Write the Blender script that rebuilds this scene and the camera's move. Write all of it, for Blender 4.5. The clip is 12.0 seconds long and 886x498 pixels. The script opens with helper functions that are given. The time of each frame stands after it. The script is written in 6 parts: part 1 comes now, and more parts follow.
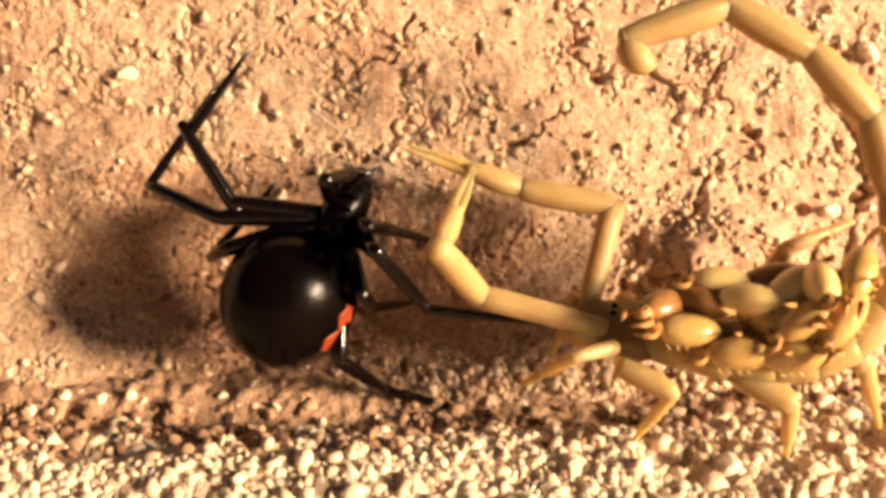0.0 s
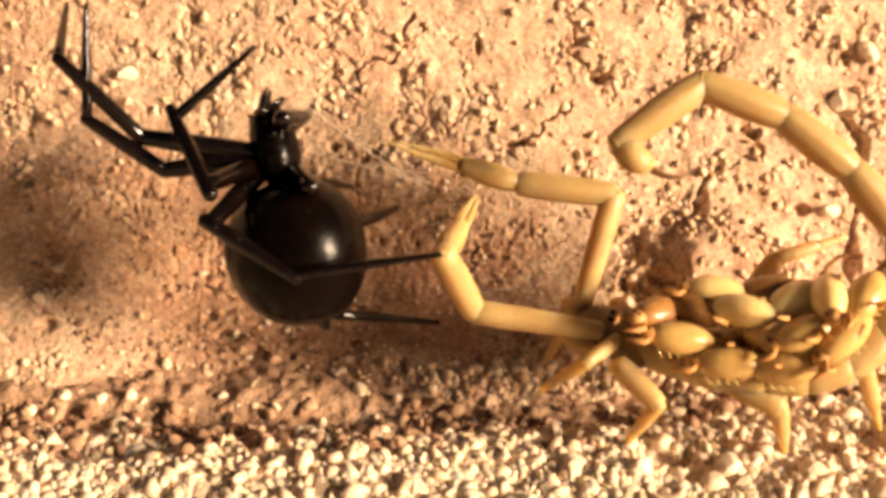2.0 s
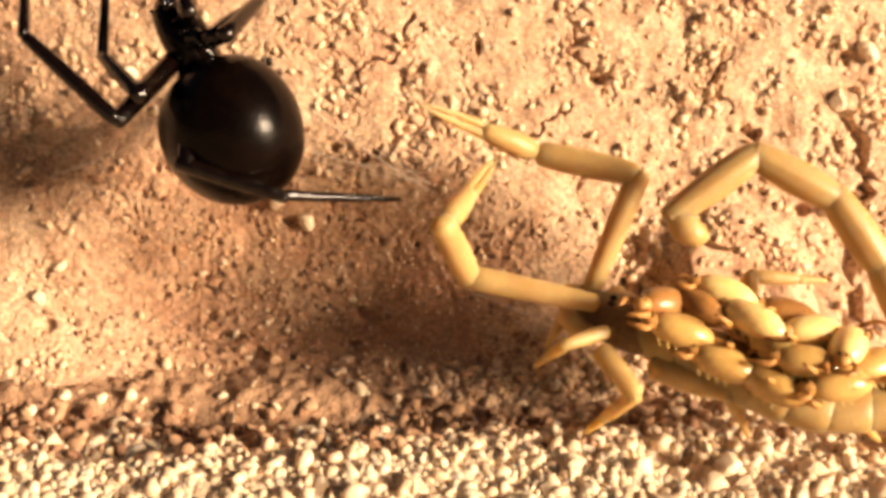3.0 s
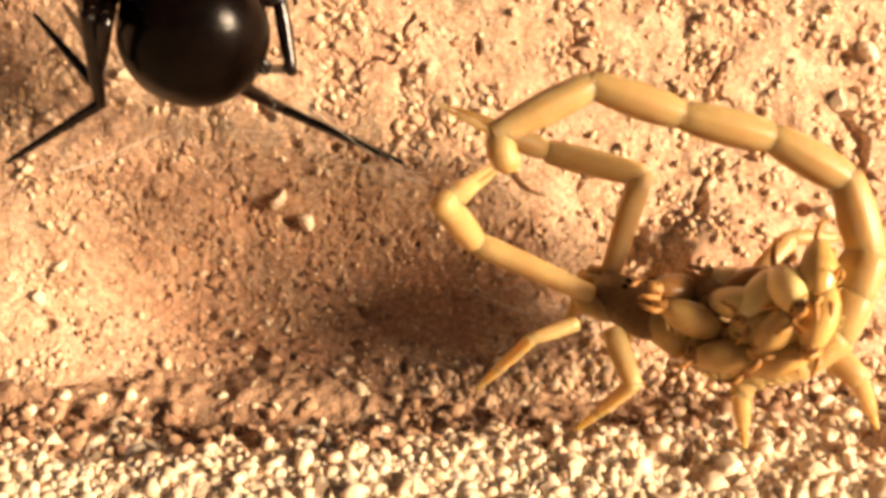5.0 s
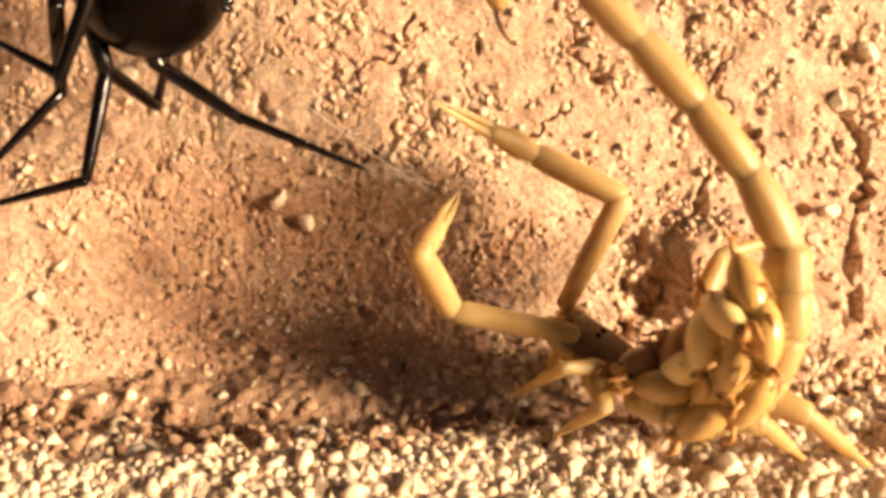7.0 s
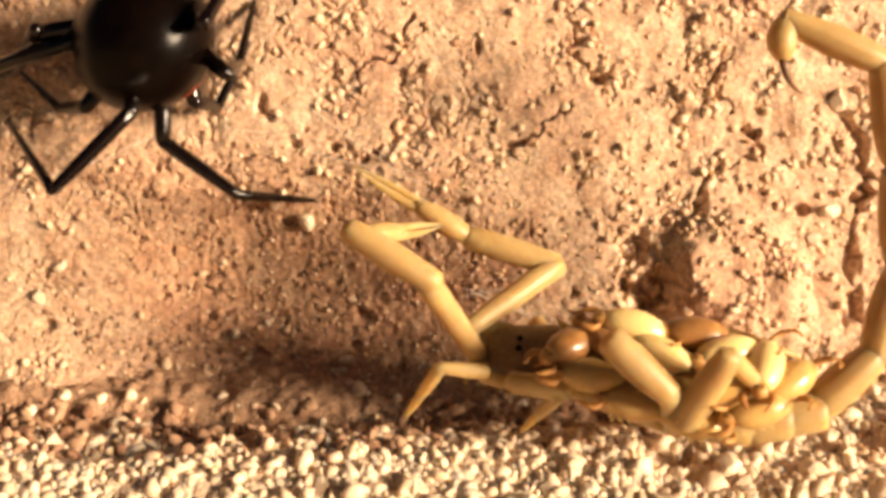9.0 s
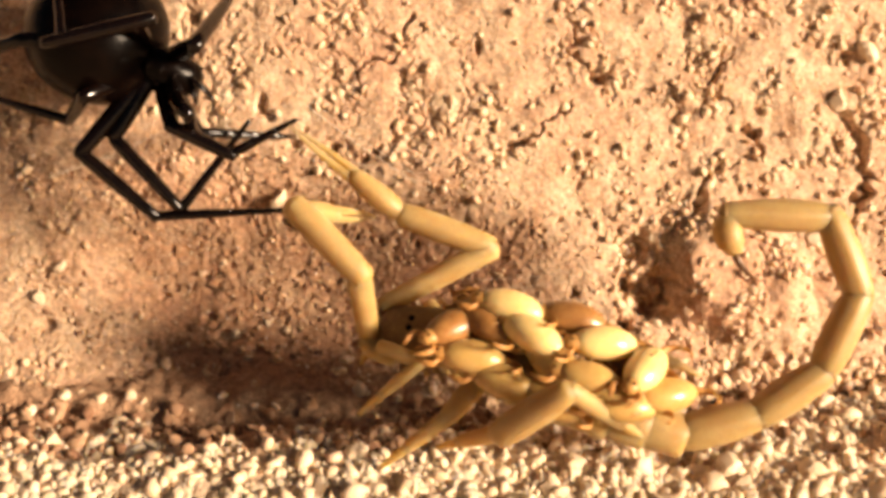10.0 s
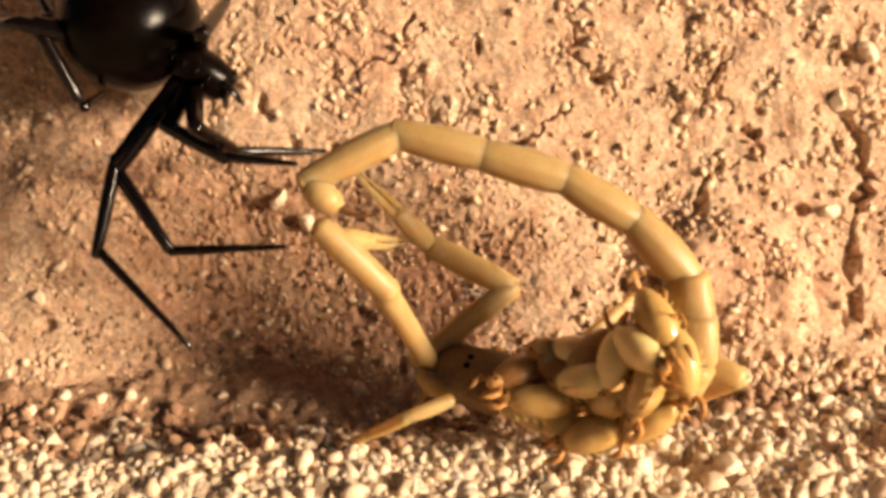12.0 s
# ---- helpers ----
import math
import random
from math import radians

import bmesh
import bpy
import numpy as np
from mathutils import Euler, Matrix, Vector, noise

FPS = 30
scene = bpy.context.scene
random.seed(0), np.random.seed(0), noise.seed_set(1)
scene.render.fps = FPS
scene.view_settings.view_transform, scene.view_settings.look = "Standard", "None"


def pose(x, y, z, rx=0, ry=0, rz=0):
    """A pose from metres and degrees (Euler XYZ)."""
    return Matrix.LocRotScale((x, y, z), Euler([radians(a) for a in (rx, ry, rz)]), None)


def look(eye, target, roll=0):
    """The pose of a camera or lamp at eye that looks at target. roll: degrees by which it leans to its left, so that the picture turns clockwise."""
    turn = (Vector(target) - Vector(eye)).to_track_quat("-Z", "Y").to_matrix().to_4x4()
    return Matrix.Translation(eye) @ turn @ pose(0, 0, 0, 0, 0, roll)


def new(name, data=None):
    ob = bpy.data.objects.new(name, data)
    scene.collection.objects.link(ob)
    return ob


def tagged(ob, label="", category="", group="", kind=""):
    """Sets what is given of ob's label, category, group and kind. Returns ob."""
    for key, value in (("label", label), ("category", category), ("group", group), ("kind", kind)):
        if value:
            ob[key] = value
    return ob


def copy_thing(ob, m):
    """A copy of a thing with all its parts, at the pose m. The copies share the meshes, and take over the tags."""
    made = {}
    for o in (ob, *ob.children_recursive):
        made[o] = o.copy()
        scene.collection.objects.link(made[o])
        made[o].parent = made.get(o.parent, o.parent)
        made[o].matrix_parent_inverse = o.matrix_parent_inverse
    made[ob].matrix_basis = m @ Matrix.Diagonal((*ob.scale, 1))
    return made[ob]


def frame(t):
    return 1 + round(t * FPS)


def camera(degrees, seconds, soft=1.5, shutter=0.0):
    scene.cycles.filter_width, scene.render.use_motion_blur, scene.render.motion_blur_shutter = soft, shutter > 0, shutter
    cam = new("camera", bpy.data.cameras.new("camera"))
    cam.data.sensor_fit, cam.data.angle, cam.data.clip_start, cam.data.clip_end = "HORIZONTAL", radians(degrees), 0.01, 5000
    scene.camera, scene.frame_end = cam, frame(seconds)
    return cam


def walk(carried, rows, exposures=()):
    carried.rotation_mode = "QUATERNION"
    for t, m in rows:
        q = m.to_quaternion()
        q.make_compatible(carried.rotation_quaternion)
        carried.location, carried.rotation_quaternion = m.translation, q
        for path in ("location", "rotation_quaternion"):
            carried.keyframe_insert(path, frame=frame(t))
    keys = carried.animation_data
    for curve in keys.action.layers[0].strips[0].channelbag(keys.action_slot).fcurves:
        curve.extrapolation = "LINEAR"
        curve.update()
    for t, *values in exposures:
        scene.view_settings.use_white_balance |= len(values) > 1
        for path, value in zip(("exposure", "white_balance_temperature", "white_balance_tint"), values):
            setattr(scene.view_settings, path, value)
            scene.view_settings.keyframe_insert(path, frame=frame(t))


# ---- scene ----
MM = 0.001
cam = camera(40, 12.0, soft=3.9, shutter=0.5)
cam.data.dof.use_dof, cam.data.dof.focus_distance, cam.data.dof.aperture_fstop = True, 0.1005, 36
STAND = look((0, -0.094, 0.0487), (0, -0.094 + math.cos(radians(20)), 0.0487 - math.sin(radians(20))))
walk(cam, [(0, STAND), (12, STAND)], exposures=[(0, 1.36, 7300, 18), (4, 1.35, 7300, 18), (7.2, 1.33, 7300, 18), (9, 1.25, 7100, 17), (10.5, 1.13, 6950, 16.5), (12, 1.0, 6900, 16)])

# ---- light: a low warm sun from the front right, and the sky ----
SUN_WAY = Vector((-0.86, 0.455, -0.215))
world = bpy.data.worlds.new("sky")
scene.world = world
world.use_nodes = True
sky = world.node_tree.nodes.new("ShaderNodeTexSky")
sky.sky_type, sky.sun_disc = "NISHITA", False
sky.sun_elevation, sky.sun_rotation = radians(12.4), radians(117.9)
world.node_tree.links.new(sky.outputs[0], world.node_tree.nodes["Background"].inputs[0])
world.node_tree.nodes["Background"].inputs[1].default_value = 0.009
sun_data = bpy.data.lights.new("sun", "SUN")
sun_data.energy, sun_data.angle, sun_data.color = 5.0, radians(16), (1.0, 0.82, 0.59)
sun = new("sun", sun_data)
sun.matrix_world = look((0.5, -0.3, 0.2), Vector((0.5, -0.3, 0.2)) + SUN_WAY)


# ---- materials ----
def surface(name, dark, pale, scale, rough=0.6, bump=0.3, bump_scale=None, depth=0.00005, island=0.0, subsurface=0.0, glow_depth=0.0008,
            coat=0.0, fine=0.35, spec=0.4, stain=None, stain_scale=120, packed_shade=None, grains=0, contrast=0.3):
    """Two-scale noise colour, fine relief; sizes in features a metre."""
    m = bpy.data.materials.new(name)
    m.use_nodes = True
    nt = m.node_tree
    bsdf = nt.nodes["Principled BSDF"]
    geo = nt.nodes.new("ShaderNodeTexCoord")
    big = nt.nodes.new("ShaderNodeTexNoise")
    big.inputs["Scale"].default_value, big.inputs["Detail"].default_value = scale, 6
    nt.links.new(geo.outputs["Object"], big.inputs["Vector"])
    small = nt.nodes.new("ShaderNodeTexNoise")
    small.inputs["Scale"].default_value, small.inputs["Detail"].default_value = (bump_scale or scale * 8), 3
    nt.links.new(geo.outputs["Object"], small.inputs["Vector"])
    blend = nt.nodes.new("ShaderNodeMix")
    blend.inputs[0].default_value = fine
    nt.links.new(big.outputs["Fac"], blend.inputs[2])
    nt.links.new(small.outputs["Fac"], blend.inputs[3])
    value = blend.outputs[0]
    if island:
        g = nt.nodes.new("ShaderNodeNewGeometry")
        mixer = nt.nodes.new("ShaderNodeMix")
        mixer.inputs[0].default_value = island
        nt.links.new(value, mixer.inputs[2])
        nt.links.new(g.outputs["Random Per Island"], mixer.inputs[3])
        value = mixer.outputs[0]
    ramp = nt.nodes.new("ShaderNodeValToRGB")
    lo, hi = (0.12, 0.9) if island else (0.33, 0.66)
    ramp.color_ramp.elements[0].position, ramp.color_ramp.elements[1].position = lo, hi
    ramp.color_ramp.elements[0].color, ramp.color_ramp.elements[1].color = (*dark, 1), (*pale, 1)
    nt.links.new(value, ramp.inputs[0])
    colour = ramp.outputs[0]
    if stain:
        blot = nt.nodes.new("ShaderNodeTexNoise")
        blot.inputs["Scale"].default_value, blot.inputs["Detail"].default_value = stain_scale, 4
        nt.links.new(geo.outputs["Object"], blot.inputs["Vector"])
        cut = nt.nodes.new("ShaderNodeMapRange")
        cut.inputs[1].default_value, cut.inputs[2].default_value = 0.48, 0.68
        nt.links.new(blot.outputs["Fac"], cut.inputs[0])
        tint = nt.nodes.new("ShaderNodeMix")
        tint.data_type = "RGBA"
        nt.links.new(cut.outputs[0], tint.inputs[0])
        nt.links.new(colour, tint.inputs[6])
        tint.inputs[7].default_value = (*stain, 1)
        colour = tint.outputs[2]
    # packed soil, redder and with some standing shade multiplied into its colour
    if packed_shade:
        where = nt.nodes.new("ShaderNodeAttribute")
        where.attribute_name = "packed_soil_shade"
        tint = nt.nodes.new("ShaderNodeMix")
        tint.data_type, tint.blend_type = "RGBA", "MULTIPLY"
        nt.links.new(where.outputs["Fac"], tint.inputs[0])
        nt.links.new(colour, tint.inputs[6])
        tint.inputs[7].default_value = (*packed_shade, 1)
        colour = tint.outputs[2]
    height = small.outputs["Fac"]
    if grains:
        cells = nt.nodes.new("ShaderNodeTexVoronoi")
        cells.inputs["Scale"].default_value = grains
        nt.links.new(geo.outputs["Object"], cells.inputs["Vector"])
        shade = nt.nodes.new("ShaderNodeSeparateColor")
        nt.links.new(cells.outputs["Color"], shade.inputs[0])
        level = nt.nodes.new("ShaderNodeMapRange")
        level.inputs[3].default_value, level.inputs[4].default_value = 1 - contrast, 1 + 0.45 * contrast
        nt.links.new(shade.outputs[0], level.inputs[0])
        speck = nt.nodes.new("ShaderNodeMix")
        speck.data_type, speck.blend_type = "RGBA", "MULTIPLY"
        speck.inputs[0].default_value = 1
        nt.links.new(colour, speck.inputs[6])
        nt.links.new(level.outputs[0], speck.inputs[7])
        colour = speck.outputs[2]
        relief = nt.nodes.new("ShaderNodeMath")
        relief.operation = "SUBTRACT"
        nt.links.new(small.outputs["Fac"], relief.inputs[0])
        nt.links.new(cells.outputs["Distance"], relief.inputs[1])
        height = relief.outputs[0]
    nt.links.new(colour, bsdf.inputs["Base Color"])
    bsdf.inputs["Roughness"].default_value = rough
    bsdf.inputs["Specular IOR Level"].default_value = spec
    bsdf.inputs["Coat Weight"].default_value = coat
    bsdf.inputs["Coat Roughness"].default_value = 0.08
    if subsurface:
        bsdf.inputs["Subsurface Weight"].default_value = subsurface
        bsdf.inputs["Subsurface Scale"].default_value = glow_depth
        bsdf.inputs["Subsurface Radius"].default_value = (1.0, 0.78, 0.42)
    if bump:
        b = nt.nodes.new("ShaderNodeBump")
        b.inputs["Strength"].default_value, b.inputs["Distance"].default_value = bump, depth
        nt.links.new(height, b.inputs["Height"])
        nt.links.new(b.outputs[0], bsdf.inputs["Normal"])
    return m


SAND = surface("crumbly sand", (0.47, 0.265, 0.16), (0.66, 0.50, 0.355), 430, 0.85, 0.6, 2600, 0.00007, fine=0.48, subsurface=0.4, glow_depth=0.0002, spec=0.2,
               stain=(0.56, 0.335, 0.22), stain_scale=75, packed_shade=(0.85, 0.765, 0.715), grains=3300, contrast=0.34)
FLOOR_SAND = surface("floor sand", (0.58, 0.39, 0.255), (0.82, 0.64, 0.47), 600, 0.9, 1.0, 4000, 0.00012, packed_shade=(0.62, 0.50, 0.43), grains=3000, contrast=0.4)
GRIT = surface("sand grains", (0.64, 0.465, 0.32), (0.80, 0.645, 0.475), 900, 0.7, 0.5, 5000, 0.00004, island=0.6, subsurface=0.5, glow_depth=0.0005)
CRUMB = surface("bank crumbs", (0.46, 0.27, 0.165), (0.76, 0.60, 0.43), 900, 0.5, 0.5, 5000, 0.00004, island=0.6, subsurface=0.6, glow_depth=0.0003)
CLOD = surface("brown clods", (0.17, 0.078, 0.042), (0.48, 0.30, 0.185), 900, 0.8, 0.7, 4000, 0.00006, island=0.6, subsurface=0.4, glow_depth=0.0003)
PEBBLE = surface("pale pebble", (0.55, 0.40, 0.27), (0.78, 0.64, 0.47), 700, 0.6, 0.6, 4500, 0.00005)
BLACK = surface("black cuticle", (0.0006, 0.0004, 0.0004), (0.004, 0.0018, 0.0012), 300, 0.25, 0.5, 1100, 0.00007, spec=0.10)
BLACK_LEG = surface("black leg cuticle", (0.0008, 0.0006, 0.0006), (0.005, 0.002, 0.0013), 500, 0.15, 0.6, 2600, 0.00006, spec=0.38)
RED = surface("red mark", (0.17, 0.022, 0.007), (0.29, 0.05, 0.015), 1500, 0.35, 0.1, 6000, 0.00002)
AMBER = surface("yellow cuticle", (0.33, 0.225, 0.092), (0.46, 0.33, 0.15), 350, 0.45, 0.3, 3500, 0.00004, subsurface=1.0, glow_depth=0.003,
                stain=(0.37, 0.225, 0.085), stain_scale=260)
SHELL = surface("brown back plate", (0.12, 0.058, 0.018), (0.29, 0.165, 0.058), 320, 0.5, 0.5, 2600, 0.00007, subsurface=0.3)
RING = surface("brown joint", (0.22, 0.12, 0.04), (0.36, 0.22, 0.08), 700, 0.5, 0.3)
PALE = surface("pale young cuticle", (0.75, 0.515, 0.19), (0.88, 0.685, 0.33), 420, 0.28, 0.12, 3000, 0.00003, subsurface=0.6, glow_depth=0.0012, coat=0.35)
RUST = surface("rusty young limbs", (0.34, 0.14, 0.035), (0.56, 0.31, 0.10), 600, 0.45, 0.2, 3000, 0.00003, subsurface=0.25)
# rusty young skin, also a darker copy for young in their mother's shade
TAWNY_SHADED = surface("tawny shaded young cuticle", (0.20, 0.085, 0.025), (0.42, 0.21, 0.07), 500, 0.35, 0.2, 3000, 0.00004, subsurface=0.6, coat=0.2)
AMBER_YOUNG = surface("amber young cuticle", (0.46, 0.27, 0.085), (0.62, 0.41, 0.15), 450, 0.32, 0.15, 3000, 0.00003, subsurface=0.6, glow_depth=0.0012, coat=0.3)
DARK_TIP = surface("dark sting", (0.05, 0.02, 0.01), (0.16, 0.07, 0.02), 900, 0.3, 0.1)
FIBRE = surface("dry root", (0.12, 0.06, 0.03), (0.30, 0.18, 0.10), 1500, 0.7, 0.3)
SILK = surface("silk", (0.75, 0.70, 0.60), (0.85, 0.80, 0.70), 800, 0.35, 0.0, spec=0.6)


# ---- mesh helpers ----
def mesh_of(name, bm, material, smooth=True):
    me = bpy.data.meshes.new(name)
    bm.to_mesh(me)
    bm.free()
    me.materials.append(material)
    me.polygons.foreach_set("use_smooth", [smooth] * len(me.polygons))
    return me


def part(name, bm, material, parent, label="", smooth=True):
    """One mesh object under a thing or a part."""
    ob = new(name, mesh_of(name, bm, material, smooth))
    ob.parent = parent
    return tagged(ob, label=label)


def loft(rings, n=14, ridge=0.0, ridges=8, bm=None):
    """A closed skin along y through rings (y, half width, half height, x shift, z shift), in millimetres."""
    bm = bm or bmesh.new()
    loops = []
    for y, w, h, *shift in rings:
        sx, sz = shift if shift else (0, 0)
        loop = []
        for i in range(n):
            a = 2 * math.pi * i / n
            k = 1 + ridge * math.cos(ridges * a)
            loop.append(bm.verts.new(((sx + w * k * math.cos(a)) * MM, y * MM, (sz + h * k * math.sin(a)) * MM)))
        loops.append(loop)
    for a, b in zip(loops, loops[1:]):
        for i in range(n):
            bm.faces.new((a[i], b[i], b[(i + 1) % n], a[(i + 1) % n]))
    bm.faces.new(loops[0])
    bm.faces.new(loops[-1][::-1])
    bmesh.ops.recalc_face_normals(bm, faces=bm.faces)
    return bm


def blob(length, width, height, power=1.0, n=14, steps=9, flat=0.0):
    """An egg along y from 0 to length; power skews its thickest place."""
    rings = []
    for i in range(steps + 1):
        s = i / steps
        k = max(math.sin(math.pi * s ** power), 0.05) ** 0.62
        rings.append((s * length, width * k, height * k, 0, -flat * (1 - k)))
    return rings


def limb(length, r0, r1, bulge=0.12, squash=1.0, steps=7):
    """A tapering joint with rounded ends."""
    rings = [(-0.62 * r0, 0.2 * r0, 0.2 * r0 * squash), (-0.5 * r0, 0.55 * r0, 0.55 * r0 * squash), (-0.25 * r0, 0.85 * r0, 0.85 * r0 * squash)]
    for i in range(steps + 1):
        s = i / steps
        r = (r0 + (r1 - r0) * s) * (1 + bulge * math.sin(math.pi * s))
        rings.append((s * length, r, r * squash))
    rings += [(length + 0.25 * r1, 0.85 * r1, 0.85 * r1 * squash), (length + 0.5 * r1, 0.55 * r1, 0.55 * r1 * squash), (length + 0.62 * r1, 0.2 * r1, 0.2 * r1 * squash)]
    return rings


def ease(a, b, x):
    s = np.clip((x - a) / (b - a), 0, 1)
    return s * s * (3 - 2 * s)


def value_noise(x, y, seed):
    """Smooth noise on a lattice of one unit, from -1 to 1."""
    table = np.random.RandomState(seed).uniform(-1, 1, (256, 256))
    xi, yi = np.floor(x).astype(int), np.floor(y).astype(int)
    fx, fy = x - xi, y - yi
    fx, fy = fx * fx * (3 - 2 * fx), fy * fy * (3 - 2 * fy)
    g = lambda i, j: table[(xi + i) % 256, (yi + j) % 256]
    return (g(0, 0) * (1 - fx) + g(1, 0) * fx) * (1 - fy) + (g(0, 1) * (1 - fx) + g(1, 1) * fx) * fy


def slope_noise(x, y, seed):
    """Smooth noise from a lattice of slopes, about -0.7 to 0.7."""
    angle = np.random.RandomState(seed).uniform(0, 2 * math.pi, (256, 256))
    gx, gy = np.cos(angle), np.sin(angle)
    xi, yi = np.floor(x).astype(int), np.floor(y).astype(int)
    fx, fy = x - xi, y - yi
    ux, uy = fx ** 3 * (fx * (6 * fx - 15) + 10), fy ** 3 * (fy * (6 * fy - 15) + 10)

    def corner(i, j):
        a, b = (xi + i) % 256, (yi + j) % 256
        return gx[a, b] * (fx - i) + gy[a, b] * (fy - j)

    low = corner(0, 0) * (1 - ux) + corner(1, 0) * ux
    high = corner(0, 1) * (1 - ux) + corner(1, 1) * ux
    return low * (1 - uy) + high * uy


def lumps(x, y, size, octaves, seed):
    """Rounded lumps with creases between them, about 0 to 1."""
    total, amp = 0, 1
    for o in range(octaves):
        c, s = math.cos(0.6 + o), math.sin(0.6 + o)
        total = total + amp * np.abs(slope_noise((c * x + s * y) / size, (c * y - s * x) / size, seed + o)) * 1.6
        size, amp = size / 2.1, amp * 0.5
    return total


def cracks(x, y, size, seed, width=0.05):
    """Long thin wandering cracks: 1 in the crack, 0 off it."""
    bend = 0.35 * slope_noise(x / size * 3, y / size * 3, seed + 9)
    n = slope_noise(x / size + bend, y / size - bend, seed) + 0.3 * slope_noise(x / size * 2.3, y / size * 2.3, seed + 4)
    return 1 - ease(0.3 * width, width, np.abs(n))


def fractal(x, y, size, octaves, seed):
    total, amp = 0, 1
    for o in range(octaves):
        total = total + amp * value_noise(x / size, y / size, seed + o)
        size, amp = size / 2, amp / 2
    return total


def spread(lo, hi, step, far, growth=1.35):
    """Grid lines: close together from lo to hi, then ever wider to lo - far and hi + far."""
    out = list(np.arange(lo, hi + step / 2, step))
    gap, reach = step, 0
    ends = []
    while reach < far:
        gap *= growth
        reach += gap
        ends.append(reach)
    return np.array([lo - e for e in reversed(ends)] + out + [hi + e for e in ends])


def grid_mesh(name, points, material):
    """A sheet from an array of points, rows by columns, in millimetres."""
    rows, cols, _ = points.shape
    i = np.arange(rows * cols).reshape(rows, cols)
    faces = np.stack([i[:-1, :-1], i[:-1, 1:], i[1:, 1:], i[1:, :-1]], -1).reshape(-1, 4)
    me = bpy.data.meshes.new(name)
    me.vertices.add(rows * cols)
    me.vertices.foreach_set("co", (points.reshape(-1) * MM).astype(np.float32))
    me.loops.add(faces.size)
    me.loops.foreach_set("vertex_index", faces.reshape(-1).astype(np.int32))
    me.polygons.add(len(faces))
    me.polygons.foreach_set("loop_start", np.arange(0, faces.size, 4, dtype=np.int32))
    me.polygons.foreach_set("use_smooth", np.ones(len(faces), dtype=bool))
    me.update(calc_edges=True)
    me.validate()
    me.materials.append(material)
    return new(name, me)


# ---- the sand bank ----
LEAN = 0.4
BASE_Y = 3.2
BANK_X = spread(-43, 43, 0.105, 25000, 1.45)
BANK_S = np.concatenate([np.arange(-3, 41, 0.105), np.arange(41, 66, 0.8)])
UPWARD = Vector((0, LEAN, 1)).normalized()
OUTWARD = Vector((0, -1, LEAN)).normalized()
PITS = [(18.6, 8.0, 2.3, 3.3, 2.8), (17.4, 11.6, 1.7, 2.4, 1.6), (19.6, 6.3, 1.5, 1.4, 1.4), (36.8, 28.0, 0.7, 1.1, 1.6), (3.1, 28.7, 0.35, 0.9, 1.1), (23.3, 15.7, 0.55, 0.7, 0.9),
        (13.5, 25.9, 0.8, 0.5, 0.9), (-16.3, 23.9, 0.5, 0.9, 1.0), (5.9, 19.9, 0.5, 0.5, 0.9), (-7.7, 6.4, 0.5, 0.4, 0.9),
        (-36.4, 5.3, 1.0, 0.7, 0.8), (32.5, 15.0, 0.8, 0.7, 1.3), (37.4, 6.9, 0.8, 1.6, 1.3), (-3.6, 1.9, 0.4, 0.9, 0.8), (-13.3, 20.4, 0.9, 0.5, 0.7), (-14.2, 14.3, 1.0, 0.5, 0.9),
        (-20.0, 4.2, 1.7, 0.8, 0.9), (-17.3, 2.7, 1.4, 0.8, 0.8), (-22.0, 5.9, 0.9, 0.5, 0.7), (-19.0, 0.6, 1.8, 0.6, 0.8), (-8.2, 3.6, 0.6, 0.4, 0.8), (-15.6, 22.6, 0.6, 0.5, 0.8),
        (-9.6, 20.2, 0.5, 0.5, 0.9), (-6.2, 19.6, 0.4, 0.5, 0.9), (-11.0, 8.2, 0.5, 0.3, 0.6)]
UNIT = math.hypot(1, LEAN)
# crevices that wander along and up the face: width, depth, then the places they pass
CREVICES = [(0.55, 1.6, (28.1, 23.9), (28.3, 21.6), (26.3, 20.0), (23.5, 18.9), (22.8, 15.7)),
            (0.7, 1.8, (35.7, 25.7), (37.8, 22.9), (38.4, 18.1), (36.8, 13.6), (37.5, 8.6)),
            (0.35, 0.8, (11.7, 34.9), (11.5, 30.3), (14.2, 27.2)), (0.45, 1.2, (26.1, 30.8), (24.1, 27.2), (26.1, 25.2)),
            (0.4, 0.9, (-8.3, 28.3), (-4.2, 29.8), (-3.2, 33.9)), (0.4, 1.0, (4.8, 21.2), (8.9, 23.2), (10.9, 25.7))]


def crevice_depth(x, s):
    """How deep the crevices cut at each place."""
    wx, ws = x + 0.7 * fractal(x, s, 1.6, 3, 801), s + 0.7 * fractal(x, s, 1.6, 3, 811)
    total = np.zeros_like(x)
    for width, depth, *way in CREVICES:
        near = np.full_like(x, 1e9)
        for (ax, a_s), (bx, b_s) in zip(way, way[1:]):
            dx, ds = bx - ax, b_s - a_s
            k = np.clip(((wx - ax) * dx + (ws - a_s) * ds) / (dx * dx + ds * ds), 0, 1)
            near = np.minimum(near, np.hypot(wx - ax - k * dx, ws - a_s - k * ds))
        size = width * (0.65 + 0.6 * fractal(x, s, 2.2, 2, 821))
        total = np.maximum(total, depth * (1 - ease(0.25 * size, np.maximum(1.25 * size, 0.12), near)))
    return total


